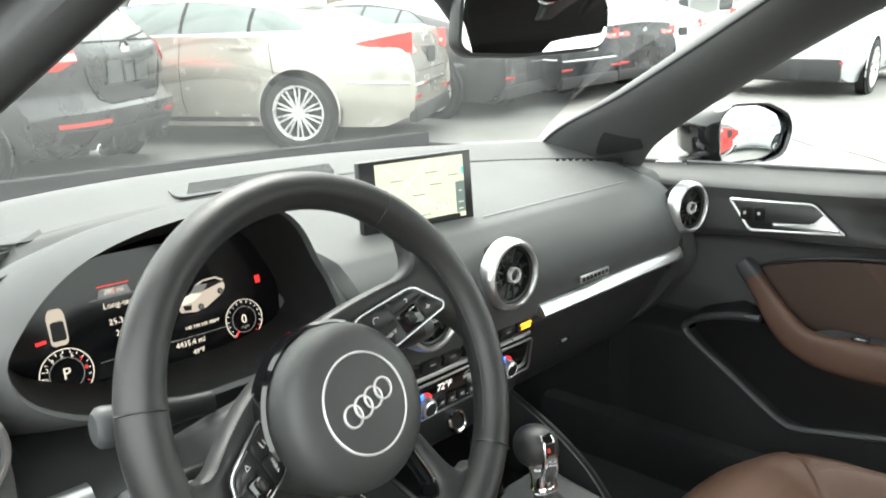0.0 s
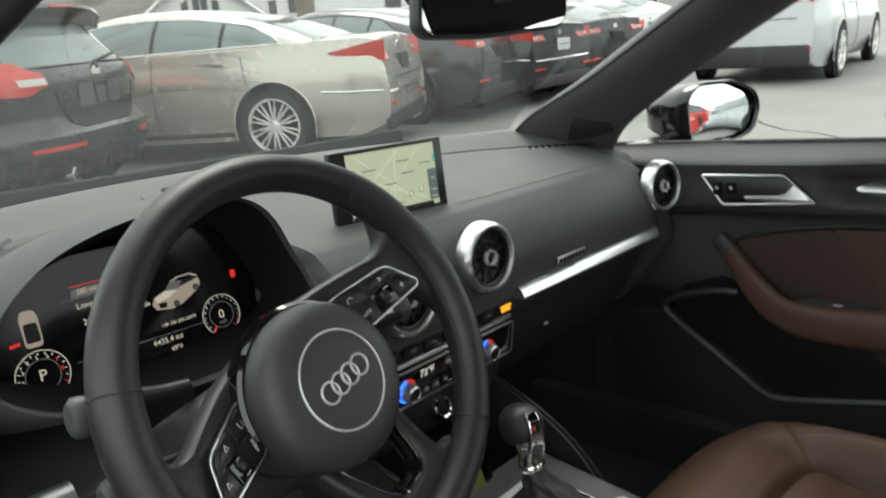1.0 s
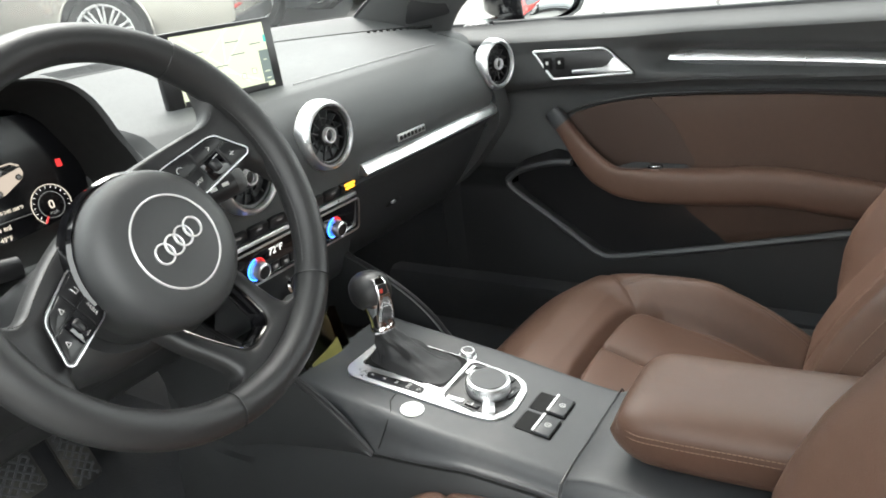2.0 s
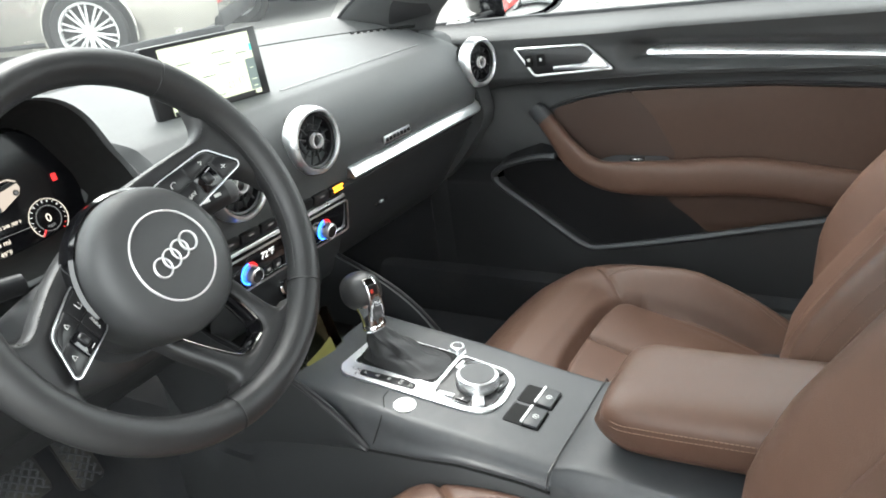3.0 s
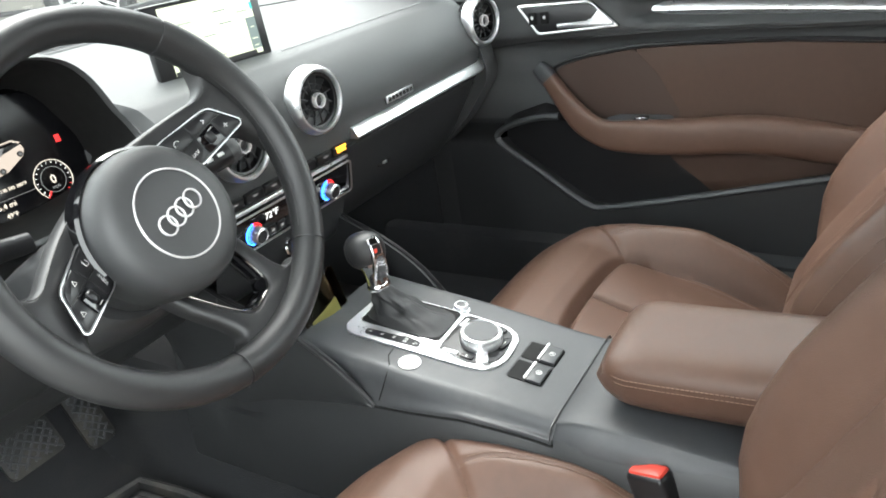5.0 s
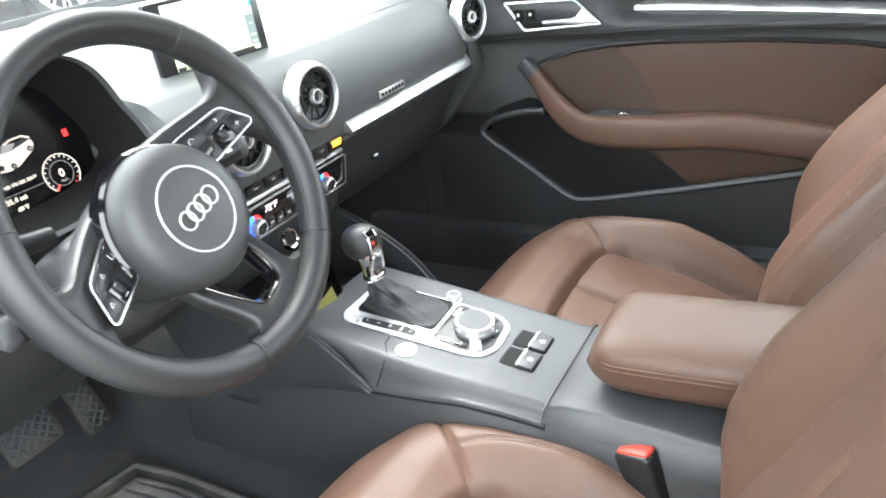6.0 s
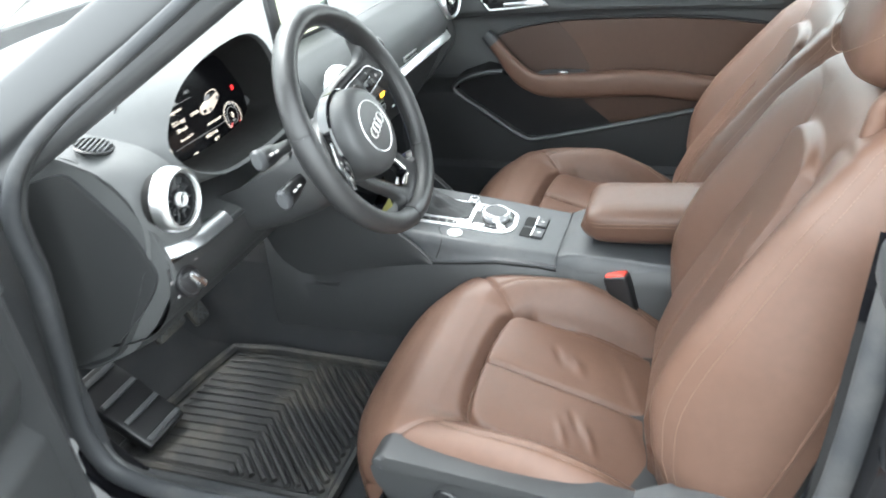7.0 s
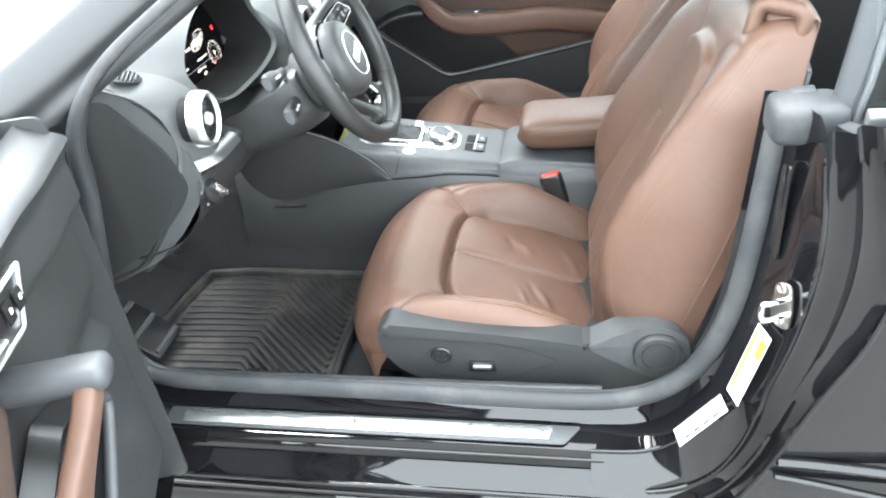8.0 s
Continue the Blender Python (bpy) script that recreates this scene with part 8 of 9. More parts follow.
def near_hatchback():
    """The graphite hatchback nearest the windscreen: origin on the ground under its tail, nose along local y."""
    car = thing("parked_car", "graphite grey hatchback with black roof spoiler and red lamps", "car", (0, 0, 0),
                m=Matrix.Translation((1.86, 5.68, 0)) @ Matrix.Rotation(radians(34.4), 4, "Z"), group="parked cars")
    levels = np.array([(0.24, 0.16, 4.05, 0.80), (0.32, 0.03, 4.18, 0.85), (0.46, -0.05, 4.25, 0.90), (0.585, -0.055, 4.25, 0.905), (0.615, -0.015, 4.22, 0.905), (0.70, 0.015, 4.16, 0.90), (0.86, 0.005, 4.00, 0.895), (0.98, -0.005, 3.55, 0.875), (1.045, 0.02, 3.05, 0.85), (1.09, 0.07, 2.95, 0.82), (1.22, 0.17, 2.72, 0.755), (1.36, 0.28, 2.42, 0.68), (1.44, 0.38, 2.15, 0.61), (1.475, 0.60, 1.85, 0.50)])

    def at_z(z):
        return [float(np.interp(z, levels[:, 0], levels[:, k])) for k in (1, 2, 3)]

    def tail(x, z, out=0.0):
        yt, _, w = at_z(z)
        return (x, yt + 0.30 * min(1.0, abs(x) / w) ** 4 - out, z)

    def flank(y, z, s, out=0.0):
        yt, yn, w = at_z(z)
        return (s * (w * (1 - 0.10 * ramp01(yn - 0.9, yn, y)) + out), y, z)

    rows = []
    for z in np.r_[np.linspace(0.24, 0.58, 9), 0.60, 0.62, np.linspace(0.66, 1.05, 12), np.linspace(1.08, 1.475, 14)]:
        yt, yn, w = at_z(z)
        loop = [tail(w * k, z) for k in np.linspace(-1, 1, 25)]
        loop += [flank(y, z, 1) for y in np.linspace(yt + 0.36, yn - 0.3, 24)]
        loop += [(w * 0.9 * k, yn - 0.25 * abs(k) ** 4, z) for k in np.linspace(1, -1, 13)]
        loop += [flank(y, z, -1) for y in np.linspace(yn - 0.3, yt + 0.36, 24)]
        rows.append(loop)
    part("body", sheet(rows, close_v=True, caps=True), GREYPAINT, car, "graphite painted body")
    # rear window under the spoiler, and side windows
    grid = [[tail(at_z(z)[2] * 0.86 * k, z, 0.006) for k in np.linspace(-1, 1, 13)] for z in np.linspace(1.085, 1.40, 6)]
    part("rear_window", sheet(grid), GLASSPALE, car, "rear window with a pale reflection in its colour")
    part("window_trim", tube([tail(at_z(1.085)[2] * 0.88 * k, 1.078 - 0.01 * k * k, 0.006) for k in np.linspace(-1, 1, 15)], 0.007, 5), BLACKTRIM, car)
    part("wiper", tube([tail(0.02, 1.05, 0.03), tail(0.06, 1.085, 0.03), tail(0.26, 1.11, 0.02), tail(0.46, 1.135, 0.02)], 0.011, 6), BLACKTRIM, car, "black rear wiper")
    part("wiper_foot", lathe([(0.032, 0), (0.030, 0.02), (0.016, 0.032), (0, 0.032)], 16, Matrix.Translation(tail(0.02, 1.05, 0.0)) @ Matrix.Rotation(math.pi / 2, 4, "X")), BLACKTRIM, car)
    for s in (-1, 1):
        for y0, y1 in ((0.52, 0.95), (0.99, 1.78), (1.82, 2.55)):
            grid = [[flank(y, z, s, 0.006) for y in np.linspace(y0 + (0.16 * (z - 1.06) if y0 < 0.6 else 0), min(y1, at_z(z)[1] - 0.24), 8)] for z in np.linspace(1.06, 1.37, 6)]
            part("side_window", sheet(grid), GLASSDARK, car, "side window")
        for y in (0.9, 1.8):
            part("door_gap", tube([flank(y, z, s, 0.001) for z in np.linspace(0.34, 1.04, 12)], 0.005, 4), BLACKTRIM, car)
        for yw in (0.84, 3.48):
            car_wheel(car, GREYPAINT, s, float(flank(yw, 0.5, 1)[0]) - 0.01, yw, 0.335, 10)
        # lamp: from the tailgate round the corner on to the flank, pointed forward
        grid = []
        for v in np.linspace(-1, 1, 7):
            line = []
            for k in np.linspace(0, 1, 15):
                zc = 0.99 + 0.05 * k
                half = (0.045 + 0.075 * ramp01(0.0, 0.30, k)) * (1 - 0.55 * ramp01(0.72, 1.0, k))
                z = zc + half * v
                if k < 0.62:
                    x = 0.56 + (at_z(z)[2] - 0.56) * k / 0.62
                    line.append((s * x, tail(x, z)[1] - 0.014, z))
                else:
                    line.append(flank(at_z(z)[0] + 0.30 + 0.46 * (k - 0.62) / 0.38, z, s, 0.012))
            grid.append(line)
        lens = part("tail_lamp", thicken(sheet(grid), 0.014), LAMPRED, car, "large red tail lamp")
        grid = [[(s * x, tail(x, z)[1] - 0.020, z) for x in np.linspace(0.57, 0.74, 6)] for z in (0.955, 0.98, 1.005)]
        part("lamp_insert", thicken(sheet(grid), 0.006), LAMPCLEAR, lens, "clear reversing lens")
        grid = [[(s * x, tail(x, z)[1] - 0.010, z) for x in np.linspace(0.38, 0.78, 8)] for z in (0.485, 0.515)]
        part("reflector", thicken(sheet(grid), 0.012), LAMPRED, car, "slim red bumper reflector")
        grid = [[(s * x, tail(x, z)[1] - 0.008, z) for x in np.linspace(0.42, 0.74, 8)] for z in (0.37, 0.42, 0.455)]
        part("bumper_vent", thicken(sheet(grid), 0.008), BLACKTRIM, car, "black corner recess")
        part("exhaust", lathe([(0.048, -0.05), (0.050, 0.02), (0.043, 0.024), (0.040, 0.0), (0.038, -0.05), (0, -0.05)], 24, Matrix.Translation((s * 0.46, 0.05, 0.285)) @ Matrix.Rotation(math.pi / 2, 4, "X")), CHROME, car)
    # tailgate: its gap, the recess for the plate, badge
    edge = [tail(-0.50, 0.90, 0.002), tail(-0.47, 0.78, 0.002), tail(-0.40, 0.66, 0.002), tail(-0.28, 0.615, 0.004), tail(0.28, 0.615, 0.004), tail(0.40, 0.66, 0.002), tail(0.47, 0.78, 0.002), tail(0.50, 0.90, 0.002)]
    part("tailgate_gap", tube(edge, 0.007, 5), BLACKHOLE, car)
    grid = [[tail(x, z, 0.004) for x in np.linspace(-0.34 - 0.05 * (z > 0.68), 0.34 + 0.05 * (z > 0.68), 9)] for z in (0.625, 0.66, 0.70, 0.745)]
    part("tailgate_sill", thicken(sheet(grid), 0.004), BLACKTRIM, car, "dark tailgate edge")
    grid = [[tail(x, z, 0.005) for x in np.linspace(-0.27, 0.27, 7)] for z in (0.765, 0.84, 0.935)]
    part("plate_recess", thicken(sheet(grid), 0.004), GREYPLATE, car, "grey plate recess")
    for x in (-0.075, 0.075):
        part("plate_bracket", rbox((x, -0.012, 0.85), (0.022, 0.012, 0.16), 0.003, 1), BLACKTRIM, car)
    part("plate_bracket", rbox((0, -0.014, 0.915), (0.17, 0.014, 0.03), 0.004, 1), BLACKTRIM, car)
    part("boot_badge", lathe([(0.050, 0), (0.050, 0.008), (0, 0.012)], 24, Matrix.Translation(tail(0, 1.015, 0.0)) @ Matrix.Rotation(math.pi / 2, 4, "X") @ Matrix.Diagonal((1.25, 0.8, 1, 1))), CHROME, car)
    # lower bumper with a black diffuser and its ribs
    grid = [[tail(x, z, 0.010) for x in np.linspace(-0.62 + 0.55 * (z - 0.26), 0.62 - 0.55 * (z - 0.26), 13)] for z in (0.26, 0.32, 0.38, 0.44)]
    part("diffuser", thicken(sheet(grid), 0.010), BLACKTRIM, car, "black diffuser")
    for k in range(6):
        x = -0.35 + 0.14 * k
        part("diffuser_fin", rbox((x, tail(x, 0.33)[1] - 0.025, 0.33), (0.016, 0.06, 0.13), 0.005, 1), BLACKTRIM, car)
    # roof spoiler: a deep black wing over the rear window
    wing = []
    for x in np.linspace(-0.64, 0.64, 17):
        e = (abs(x) / 0.64) ** 3
        wing.append([(x, 0.80, 1.470 - 0.02 * e), (x, 0.50, 1.520 - 0.04 * e), (x, 0.20 + 0.10 * e, 1.530 - 0.05 * e), (x, 0.18 + 0.10 * e, 1.500 - 0.07 * e), (x, 0.27 + 0.06 * e, 1.385 - 0.05 * e), (x, 0.48, 1.35 - 0.02 * e)])
    part("spoiler", sheet(wing, close_v=True, caps=True), SPOILERBLACK, car, "gloss black roof spoiler")
    part("spoiler_lamp", rbox((0, 0.182, 1.512), (0.30, 0.012, 0.02), 0.003, 1), LAMPRED, car)


near_hatchback()
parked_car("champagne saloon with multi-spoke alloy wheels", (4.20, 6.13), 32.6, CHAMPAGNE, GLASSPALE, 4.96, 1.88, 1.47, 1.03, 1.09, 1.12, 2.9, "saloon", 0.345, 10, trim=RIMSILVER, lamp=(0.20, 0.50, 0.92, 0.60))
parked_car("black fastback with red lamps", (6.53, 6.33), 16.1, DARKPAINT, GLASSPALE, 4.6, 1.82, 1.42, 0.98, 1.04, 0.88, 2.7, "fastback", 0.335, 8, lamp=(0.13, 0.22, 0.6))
parked_car("black saloon with white number plate", (8.03, 6.45), 3.1, DARKPAINT, GLASSDARK, 4.8, 1.84, 1.42, 0.96, 1.02, 1.0, 2.8, "saloon", 0.33, 8, lamp=(0.14, 0.25, 0.6), plated=True)
parked_car("dark grey coupe with broad red lamps", (9.73, 6.59), -1.9, GREYPAINT, GLASSPALE, 4.78, 1.9, 1.38, 0.95, 1.02, 1.05, 2.72, "fastback", 0.345, 8, lamp=(0.12, 0.15, 0.6))
parked_car("white coupe behind the row", (13.59, 8.09), -1.9, WHITEPAINT, GLASSPALE, 4.7, 1.86, 1.38, 0.93, 1.02, 1.1, 2.72, "fastback", 0.34, 8)
parked_car("white saloon at the end of the row", (15.82, 8.37), -4.9, WHITEPAINT, GLASSPALE, 4.7, 1.86, 1.42, 0.93, 1.02, 1.1, 2.72, "saloon", 0.34, 8)
parked_car("white five-door crossover facing away", (10.95, 3.78), -84.9, SILVERPAINT, GLASSDARK, 4.75, 1.92, 1.66, 1.08, 1.05, 0.95, 2.75, "hatch", 0.365, 8, lamp=(0.13, 0.30, 0.5))
parked_car("silver saloon beyond the crossover", (17.1, 1.43), -98.9, CHAMPAGNE, GLASSDARK, 4.7, 1.84, 1.45, 0.93, 1.03, 1.0, 2.75, "saloon", 0.33, 8)
parked_car("dark saloon past the crossover", (18, -1.5), -98.9, DARKPAINT, GLASSDARK, 4.7, 1.84, 1.45, 0.93, 1.03, 1.0, 2.75, "saloon", 0.33, 8)
parked_car("red hatchback parked behind", (4.2, -9.4), 172, REDPAINT, GLASSDARK, 4.3, 1.8, 1.5, 0.97, 1.0, 0.86, 2.6, "hatch", 0.33, 8)
parked_car("silver saloon parked behind", (4.7, -3.3), 176, SILVERPAINT, GLASSPALE, 4.7, 1.84, 1.46, 0.94, 1.03, 1.05, 2.75, "saloon", 0.33, 8)
parked_car("dark estate in the far row", (3.82, 15.07), 21.1, DARKPAINT, GLASSDARK, 4.7, 1.84, 1.5, 0.95, 1.03, 0.95, 2.75, "hatch", 0.33, 8)

# ---- buildings, poles and bare trees beyond the lot ----
WHITEWALL = surface("white_rendered_wall", (0.86, 0.86, 0.84), 0.8, var=0.05, var_scale=0.4, grain=0.2, grain_scale=8, dirt=(0.45, 0.44, 0.42), dirt_amount=0.25, dirt_scale=0.5)
GREYWALL = surface("grey_block_wall", (0.36, 0.36, 0.35), 0.85, var=0.12, var_scale=0.5, grain=0.3, grain_scale=6)
SHINGLE = surface("grey_brown_shingles", (0.20, 0.18, 0.16), 0.9, var=0.25, var_scale=2, grain=0.6, grain_scale=12)
BRICKRED = surface("red_brown_brick", (0.26, 0.12, 0.08), 0.9, var=0.2, var_scale=3, grain=0.4, grain_scale=10)
GREENCLOTH = surface("green_canopy", (0.015, 0.22, 0.14), 0.6, var=0.1, var_scale=1.5)
WOODPOLE = surface("weathered_pole_wood", (0.21, 0.17, 0.13), 0.9, var=0.25, var_scale=3, grain=0.6, grain_scale=25)
BARK = surface("grey_bark", (0.16, 0.14, 0.125), 0.95, var=0.25, var_scale=2, grain=0.5, grain_scale=15)
BLUESIGN = surface("blue_sign_paint", (0.05, 0.14, 0.42), 0.5, var=0.05)


def house(at, turn, w, depth, eaves, ridge):
    """A white house whose gable faces the lot; local y runs back from the gable."""
    m = Matrix.Translation((at[0], at[1], 0)) @ Matrix.Rotation(radians(turn), 4, "Z")
    h = thing("house", "white gabled house with grey-brown shingle roof", "house", m=m)
    ends = [(-w / 2, 0), (w / 2, 0), (w / 2, eaves), (0, ridge), (-w / 2, eaves)]
    part("wall", prism(ends, -depth, 0, axes((0, 0, 0), (1, 0, 0), (0, 0, 1)) @ Matrix.Scale(1, 4)), WHITEWALL, h)
    for s in (-1, 1):
        a, b = Vector((0, 0, ridge + 0.05)), Vector((s * (w / 2 + 0.5), 0, eaves - 0.5 * (ridge - eaves) / (w / 2) + 0.05))
        rows = [[a + (b - a) * t + Vector((0, y, 0)) for t in np.linspace(0, 1, 6)] for y in (-0.5, depth + 0.4)]
        roof = part("roof", thicken(sheet([[tuple(v) for v in r] for r in rows]), 0.14), SHINGLE, h, "grey-brown shingle roof")
        part("verge_board", tube([tuple(a + Vector((0, -0.52, -0.08))), tuple(b + Vector((0, -0.52, -0.08)))], 0.09, 4), WHITEWALL, roof)
    for x, hh in ((-0.78, 0.85), (-0.20, 1.30), (0.20, 1.30), (0.78, 0.85)):
        top = 0.22 if abs(x) > 0.5 else 0.0
        lean = math.copysign(top, x)
        win = part("window", prism([(x - 0.26, 0), (x + 0.26, 0), (x + 0.26, hh - max(0, lean)), (x - 0.26, hh + min(0, lean))], 0.06, 0, axes((0, -0.0, eaves + 0.62), (1, 0, 0), (0, 0, 1))), WHITEPAINT, h)
        part("pane", prism([(x - 0.17, 0.07), (x + 0.17, 0.07), (x + 0.17, hh - 0.08 - max(0, lean)), (x - 0.17, hh - 0.08 + min(0, lean))], 0.07, 0, axes((0, 0, eaves + 0.62), (1, 0, 0), (0, 0, 1))), GLASSDARK, win)
    for k in range(7):
        part("sign_bar", rbox((-0.66 + 0.22 * k, -0.03, eaves + 0.36), (0.15, 0.04, 0.13 if k % 3 else 0.19), 0, 1), BLACKTRIM, h)
    # side wing with its own long roof slope
    wing_wall = part("wing_wall", rbox((-w / 2 - 3.0, 5.0, eaves / 2 + 0.3), (6.0, 6.0, eaves + 0.6), 0.02, 1), WHITEWALL, h, "white wall of the side wing")
    slope = [[(x, 1.6 + 4.0 * t, eaves + 0.35 + 2.3 * t) for t in np.linspace(0, 1, 5)] for x in (-w / 2 - 6.3, -w / 2 + 2.2)]
    part("wing_roof", thicken(sheet(slope), 0.14), SHINGLE, h, "grey-brown shingle slope")
    part("chimney", rbox((-w / 2 - 2.2, depth * 0.42, eaves + 2.3), (0.9, 0.9, 2.2), 0.03, 1), BRICKRED, h, "brick chimney")


house((20.8, 36.75), -30.6, 7.4, 12, 1.75, 4.75)


def block(name, label, a, b, depth, z, wall, windows=()):
    """A long low building: its front runs from a to b."""
    d = Vector((b[0] - a[0], b[1] - a[1], 0))
    m = Matrix.Translation((a[0], a[1], 0)) @ Matrix.Rotation(math.atan2(d.y, d.x), 4, "Z")
    k = thing(name, label, "building", m=m)
    part("wall", rbox((d.length / 2, depth / 2, z / 2), (d.length, depth, z), 0.02, 1), wall, k)
    part("roof", rbox((d.length / 2, depth / 2, z + 0.09), (d.length + 0.3, depth + 0.3, 0.2), 0.03, 1), wall, k, "flat roof edge")
    for x, zz, w, h in windows:
        win = part("window", rbox((x, -0.02, zz), (w, 0.1, h), 0.01, 1), WHITEPAINT, k)
        part("pane", rbox((x, -0.075, zz), (w - 0.14, 0.02, h - 0.14), 0, 1), GLASSDARK, win)
    return k


block("low_building", "long low white building with small windows", (25.51, 39.42), (41.06, 31.91), 8, 4.4, WHITEWALL, ((1.4, 2.6, 0.6, 0.9), (2.6, 2.6, 0.6, 0.9), (9.0, 2.5, 1.2, 0.9), (12.0, 2.5, 1.2, 0.9)))
block("grey_building", "low grey block building", (36.77, 20.62), (39.5, 15.92), 6, 2.2, GREYWALL, ((1.2, 1.3, 0.8, 0.7), (3.4, 1.3, 0.8, 0.7)))
canopy = thing("shop_canopy", "green canopy and fascia over a shop front", "canopy", m=Matrix.Translation((26.6, 23.32, 0)) @ Matrix.Rotation(math.atan2(-5.9, 4.1), 4, "Z"))
part("fascia", rbox((3.3, 0.4, 2.9), (7.0, 0.25, 1.5), 0.03, 2), GREENCLOTH, canopy, "green fascia")
part("awning", thicken(sheet([[(x, -1.2 + 1.5 * t, 1.75 + 0.55 * t) for t in np.linspace(0, 1, 4)] for x in np.linspace(1.5, 7.4, 12)]), 0.04), GREENCLOTH, canopy, "green awning")
part("shop_wall", rbox((3.3, 2.5, 1.75), (7.4, 4.0, 3.4), 0.02, 1), WHITEWALL, canopy, "pale shop wall")
for x in (1.6, 4.5, 7.3):
    part("canopy_post", rbox((x, -1.15, 0.88), (0.10, 0.10, 1.76), 0.01, 1), WHITEPAINT, canopy)
for k in range(6):
    part("sign_bar", rbox((4.9 + 0.28 * k, 0.26, 2.55), (0.18, 0.03, 0.2), 0, 1), WHITEPAINT, canopy)

pole = thing("utility_pole", "weathered wooden utility pole with small signs", "utility pole", (9.74, 13.24, 0), m=LEVEL)
part("shaft", tube([(9.74, 13.24, z) for z in np.linspace(-0.1, 9, 10)], np.linspace(0.21, 0.15, 10), 14, up=(1, 0, 0)), WOODPOLE, pole)
part("cross_arm", rbox((9.74, 13.24, 8.3), (2.2, 0.12, 0.14), 0.02, 1, Matrix()), WOODPOLE, pole)
part("sign_plate", rbox((0, 0, 0), (0.22, 0.02, 0.62), 0.005, 1, Matrix.Translation((9.57, 13.04, 2.55)) @ Matrix.Rotation(radians(-38), 4, "Z")), WHITEPAINT, pole, "white sign plate")
part("sign_band", rbox((0, -0.014, 0.12), (0.18, 0.01, 0.2), 0, 1, Matrix.Translation((9.57, 13.04, 2.55)) @ Matrix.Rotation(radians(-38), 4, "Z")), BLUESIGN, pole)
for x, y, z, r, lab in ((24.59, 13.19, 6.5, 0.16, "white steel sign post"), (22.81, 16.03, 6.0, 0.16, "white steel sign post"), (19.56, 12.34, 9.0, 0.13, "tall brown wooden pole")):
    post = thing("sign_post", lab, "post", (x, y, 0), m=LEVEL, group="posts by the road")
    part("shaft", tube([(x, y, zz) for zz in np.linspace(-0.1, z, 6)], r, 10, up=(1, 0, 0)), WHITEPAINT if "white" in lab else WOODPOLE, post)
    part("base_plate", lathe([(0, 0.03), (r * 1.8, 0.03), (r * 1.8, 0.0)], 12, Matrix.Translation((x, y, 0))), GREYWALL, post)


def bare_tree(at, height, rng):
    """A leafless tree: a tapered trunk, limbs and many twigs."""
    tree = thing("bare_tree", "leafless grey tree beyond the lot", "tree", (at[0], at[1], 0), m=LEVEL, group="bare trees")
    base = np.array((at[0], at[1], 0.0))
    trunk = [base + np.array((0.12 * math.sin(z), 0.1 * math.cos(1.7 * z), z)) for z in np.linspace(-0.1, height * 0.5, 8)]
    part("trunk", tube(trunk, np.linspace(height * 0.030, height * 0.017, 8), 8, up=(1, 0, 0)), BARK, tree)
    bars = []

    def grow(p, d, length, r, level):
        pts = [p]
        for _ in range(4):
            d = d + np.array((rng.gauss(0, 0.13), rng.gauss(0, 0.13), rng.gauss(0.05, 0.08)))
            d = d / np.linalg.norm(d)
            pts.append(pts[-1] + d * length / 4)
        bars.append((pts, r))
        if level:
            for k in range(5 if level > 1 else 4):
                q = pts[rng.choice((1, 2, 3, 4, 4))]
                s = np.array((rng.gauss(0, 1), rng.gauss(0, 1), rng.uniform(-0.1, 0.8)))
                nd = d * 0.9 + s / np.linalg.norm(s) * 0.75
                grow(q, nd / np.linalg.norm(nd), length * rng.uniform(0.5, 0.72), r * 0.5, level - 1)

    for k in range(6):
        an = k * 2.4 + rng.uniform(0, 1)
        d = np.array((math.cos(an) * 0.6, math.sin(an) * 0.6, 0.85))
        grow(trunk[rng.choice((5, 6, 7))], d / np.linalg.norm(d), height * 0.30, height * 0.011, 3)
    bm = bmesh.new()
    for pts, r in bars:
        d = Vector(pts[-1] - pts[0]).normalized()
        u = d.orthogonal().normalized()
        w = d.cross(u)
        rings = []
        for k, q in enumerate(pts):
            rr = r * (1 - 0.14 * k)
            rings.append([bm.verts.new(Vector(q) + (u * math.cos(a) + w * math.sin(a)) * rr) for a in (0, 2.094, 4.189)])
        for a, b in zip(rings[:-1], rings[1:]):
            for k in range(3):
                bm.faces.new((a[k], a[(k + 1) % 3], b[(k + 1) % 3], b[k]))
    part("crown", bm, BARK, tree, "bare limbs and twigs", kind="stuff")


tree_rng = random.Random(7)
for at, hgt in (((36.45, 55.05), 10), ((47.4, 52.45), 11), ((23.02, 51.92), 11), ((50.71, 25.32), 9), ((52.21, 22.28), 10), ((47.02, 18.22), 9), ((55.26, 30.85), 10), ((13.5, 48.66), 10)):
    bare_tree(at, hgt, tree_rng)


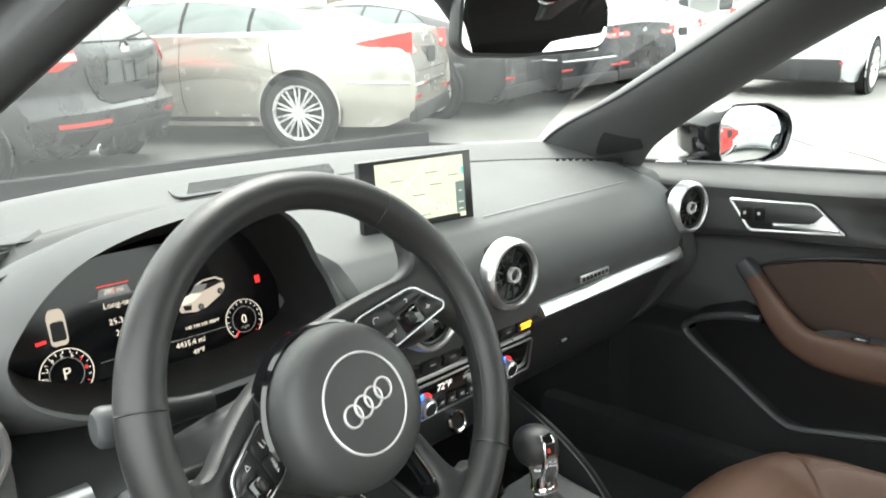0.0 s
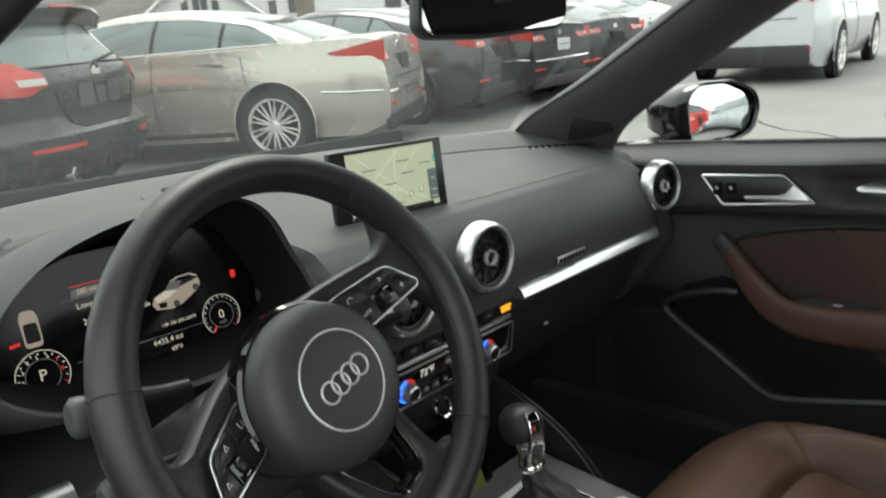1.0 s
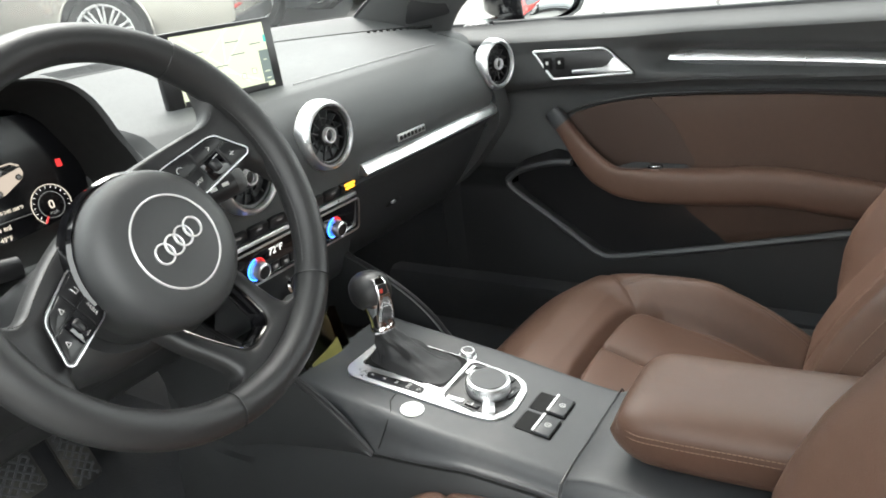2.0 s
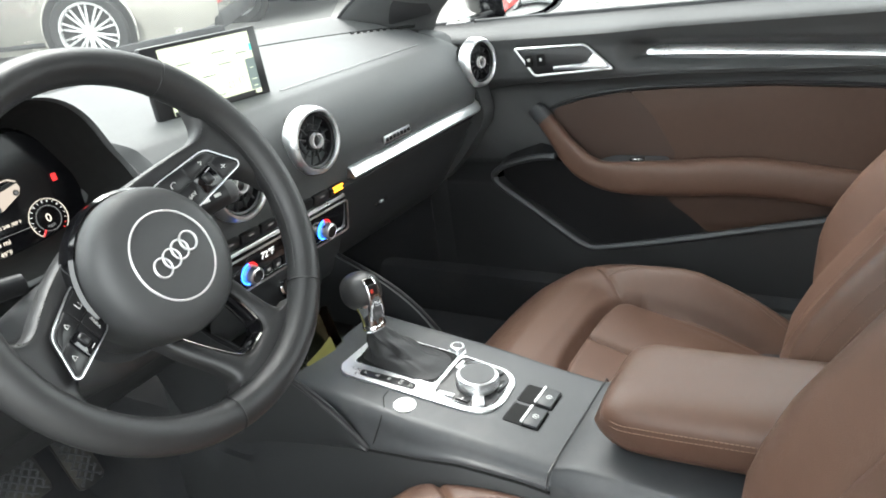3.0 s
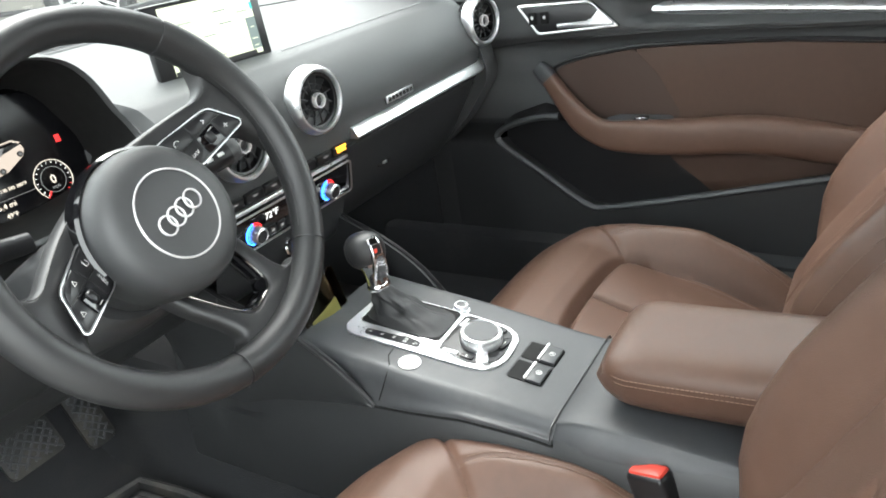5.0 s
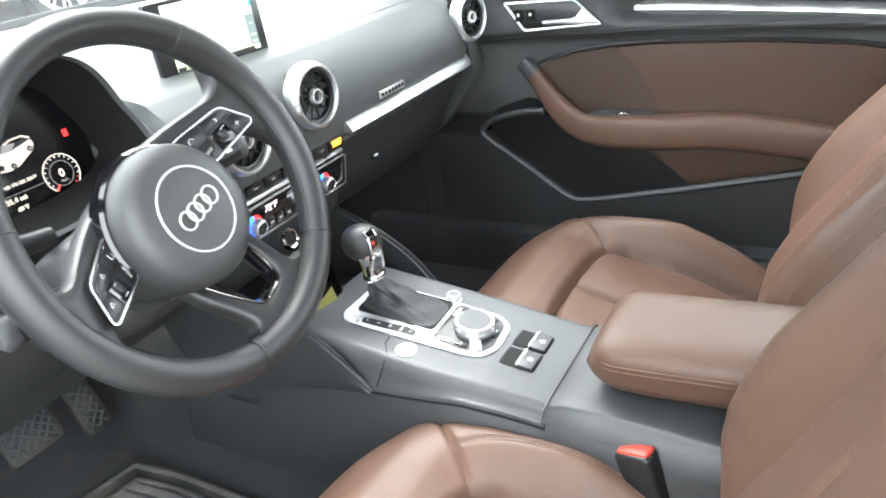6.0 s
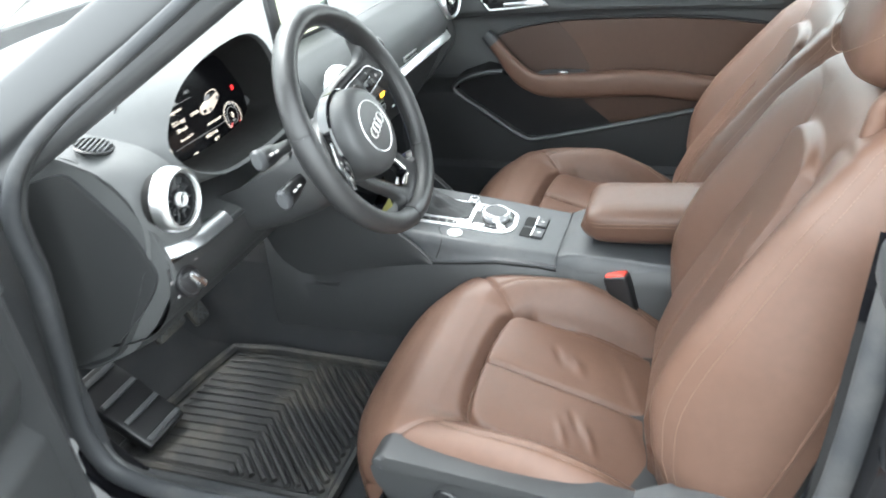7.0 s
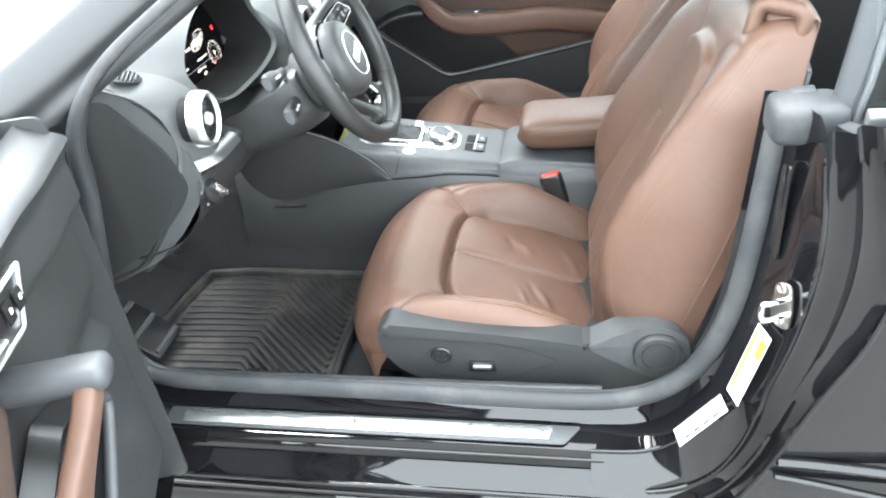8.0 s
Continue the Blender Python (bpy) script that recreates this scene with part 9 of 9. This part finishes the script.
# ---- mirrors ----
mirror = thing("rear_view_mirror", "black-framed rear-view mirror hanging from the windscreen header", "rear-view mirror", (0.03, 0.14, 1.30))
mo = rounded([(-0.120, -0.026), (-0.112, 0.030), (-0.02, 0.038), (0.105, 0.034), (0.121, 0.020), (0.116, -0.022), (0.100, -0.036), (-0.02, -0.043), (-0.108, -0.040)], 0.014, 5)
mo = [(x * 0.98 + 0.012, y * 1.0) for x, y in mo]
mm = axes((0.020, 0.112, 1.228), (0.972, -0.235, 0.0), (0.008, 0.030, 1.0))
shell = [[(x * k, y * k, h) for x, y in mo] for k, h in ((0.985, 0.0), (1.0, -0.004), (1.0, -0.014), (0.93, -0.030), (0.70, -0.042), (0.30, -0.046))]
bm = sheet(shell, close_v=True, caps=True)
bm.transform(mm)
casing = part("casing", bm, HARD, mirror, "black mirror casing")
part("glass", prism(shrink(mo, 0.0045), 0.0022, 0.0008, mm), MIRROR, mirror, "mirror glass")
part("arm", tube(crom([tuple(mm @ Vector((-0.055, 0.010, -0.035))), (-0.045, 0.165, 1.272), (-0.01, 0.160, 1.305), (0.03, 0.130, 1.325)], 16), [0.030] * 4 + [0.034] * 12, 14), HARD, mirror, "black mirror arm")
sensor = []
for t in np.linspace(-1, 1, 16):
    r = math.sqrt(max(0.0, 1 - t * t))
    sensor.append([(0.095 + 0.042 * t, 0.050 + 0.06 * r * math.cos(q), 1.300 + 0.030 * r * math.sin(q)) for q in np.linspace(0, 2 * np.pi, 24, endpoint=False)])
part("sensor_cover", sheet(sensor, close_v=True, caps=True), PIANO, mirror, "smoked sensor cover")
console_r = thing("roof_lamp", "black roof lamp unit with lit amber lens", "roof lamp", (0.16, 0.0, 1.30))
part("housing", rbox((0.20, -0.035, 1.302), (0.20, 0.10, 0.022), 0.008, 3), HARD, console_r)
part("lens", rbox((0.165, 0.006, 1.293), (0.035, 0.022, 0.006), 0.003, 2), LIT_AMBER, console_r, "lit amber lens")
# sun visor label on the header
visor = thing("sun_visor", "folded grey sun visor with a pale warning label", "sun visor", (0.36, 0.0, 1.27))
part("panel", rbox((0.36, -0.075, 1.285), (0.30, 0.13, 0.014), 0.006, 3), HEADLINER, visor)
part("label", rbox((0.37, -0.030, 1.2775), (0.13, 0.030, 0.001), 0, 1), WHITEMARK, visor, "pale printed label")
for k in range(3):
    part("print_bar", rbox((0.355, -0.040 + 0.009 * k, 1.2768), (0.08, 0.003, 0.0006), 0, 1), GREYP, visor)

side_mirror = thing("door_mirror", "gloss black door mirror on the passenger side", "door mirror", (0.80, 0.27, 0.97))
mo = rounded([(-0.085, -0.052), (-0.088, 0.040), (-0.055, 0.068), (0.03, 0.066), (0.085, 0.040), (0.098, 0.005), (0.080, -0.048), (0.04, -0.062), (-0.05, -0.062)], 0.022, 5)
mo = [(x * 1.16, y) for x, y in mo]
mm = axes((0.937, 0.212, 1.011), (0.94, -0.34, 0.0), (0.01, 0.02, 1.0))
mm = mm if (mm.to_3x3() @ Vector((0, 0, 1))).y < 0 else mm @ Matrix.Rotation(math.pi, 4, "Y")
shell = [[(x * kx + sx, max(y * ky, -0.060 + 0.25 * h), -h) for x, y in mo] for kx, ky, sx, h in ((0.97, 0.97, 0, -0.006), (1.05, 1.04, 0, -0.010), (1.10, 1.08, 0, 0.0), (1.10, 1.07, 0, 0.03), (1.05, 1.02, 0.0, 0.07), (0.96, 0.90, 0.0, 0.11), (0.80, 0.72, 0.0, 0.145), (0.5, 0.42, 0.0, 0.165), (0.15, 0.12, 0.0, 0.170))]
bm = sheet(shell, close_v=True, caps=False)
bm.transform(mm)
part("casing", bm, BLACKPAINT, side_mirror, "gloss black casing")
# the glass bulges a little, so it gathers a wide view behind the car
pane = shrink(mo, 0.005)
bulge = [[(x * k, y * k, -0.004 + 0.0040 * (1 - k * k)) for x, y in pane] for k in (1.0, 0.85, 0.7, 0.55, 0.4, 0.25, 0.1, 0.02)]
bm = sheet(bulge, close_v=True, caps=True)
bm.transform(mm)
part("glass", bm, MIRROR, side_mirror, "convex mirror glass")
part("foot", rbox((0.84, 0.31, 0.955), (0.20, 0.07, 0.03), 0.012, 3), BLACKPAINT, side_mirror, "mirror foot")
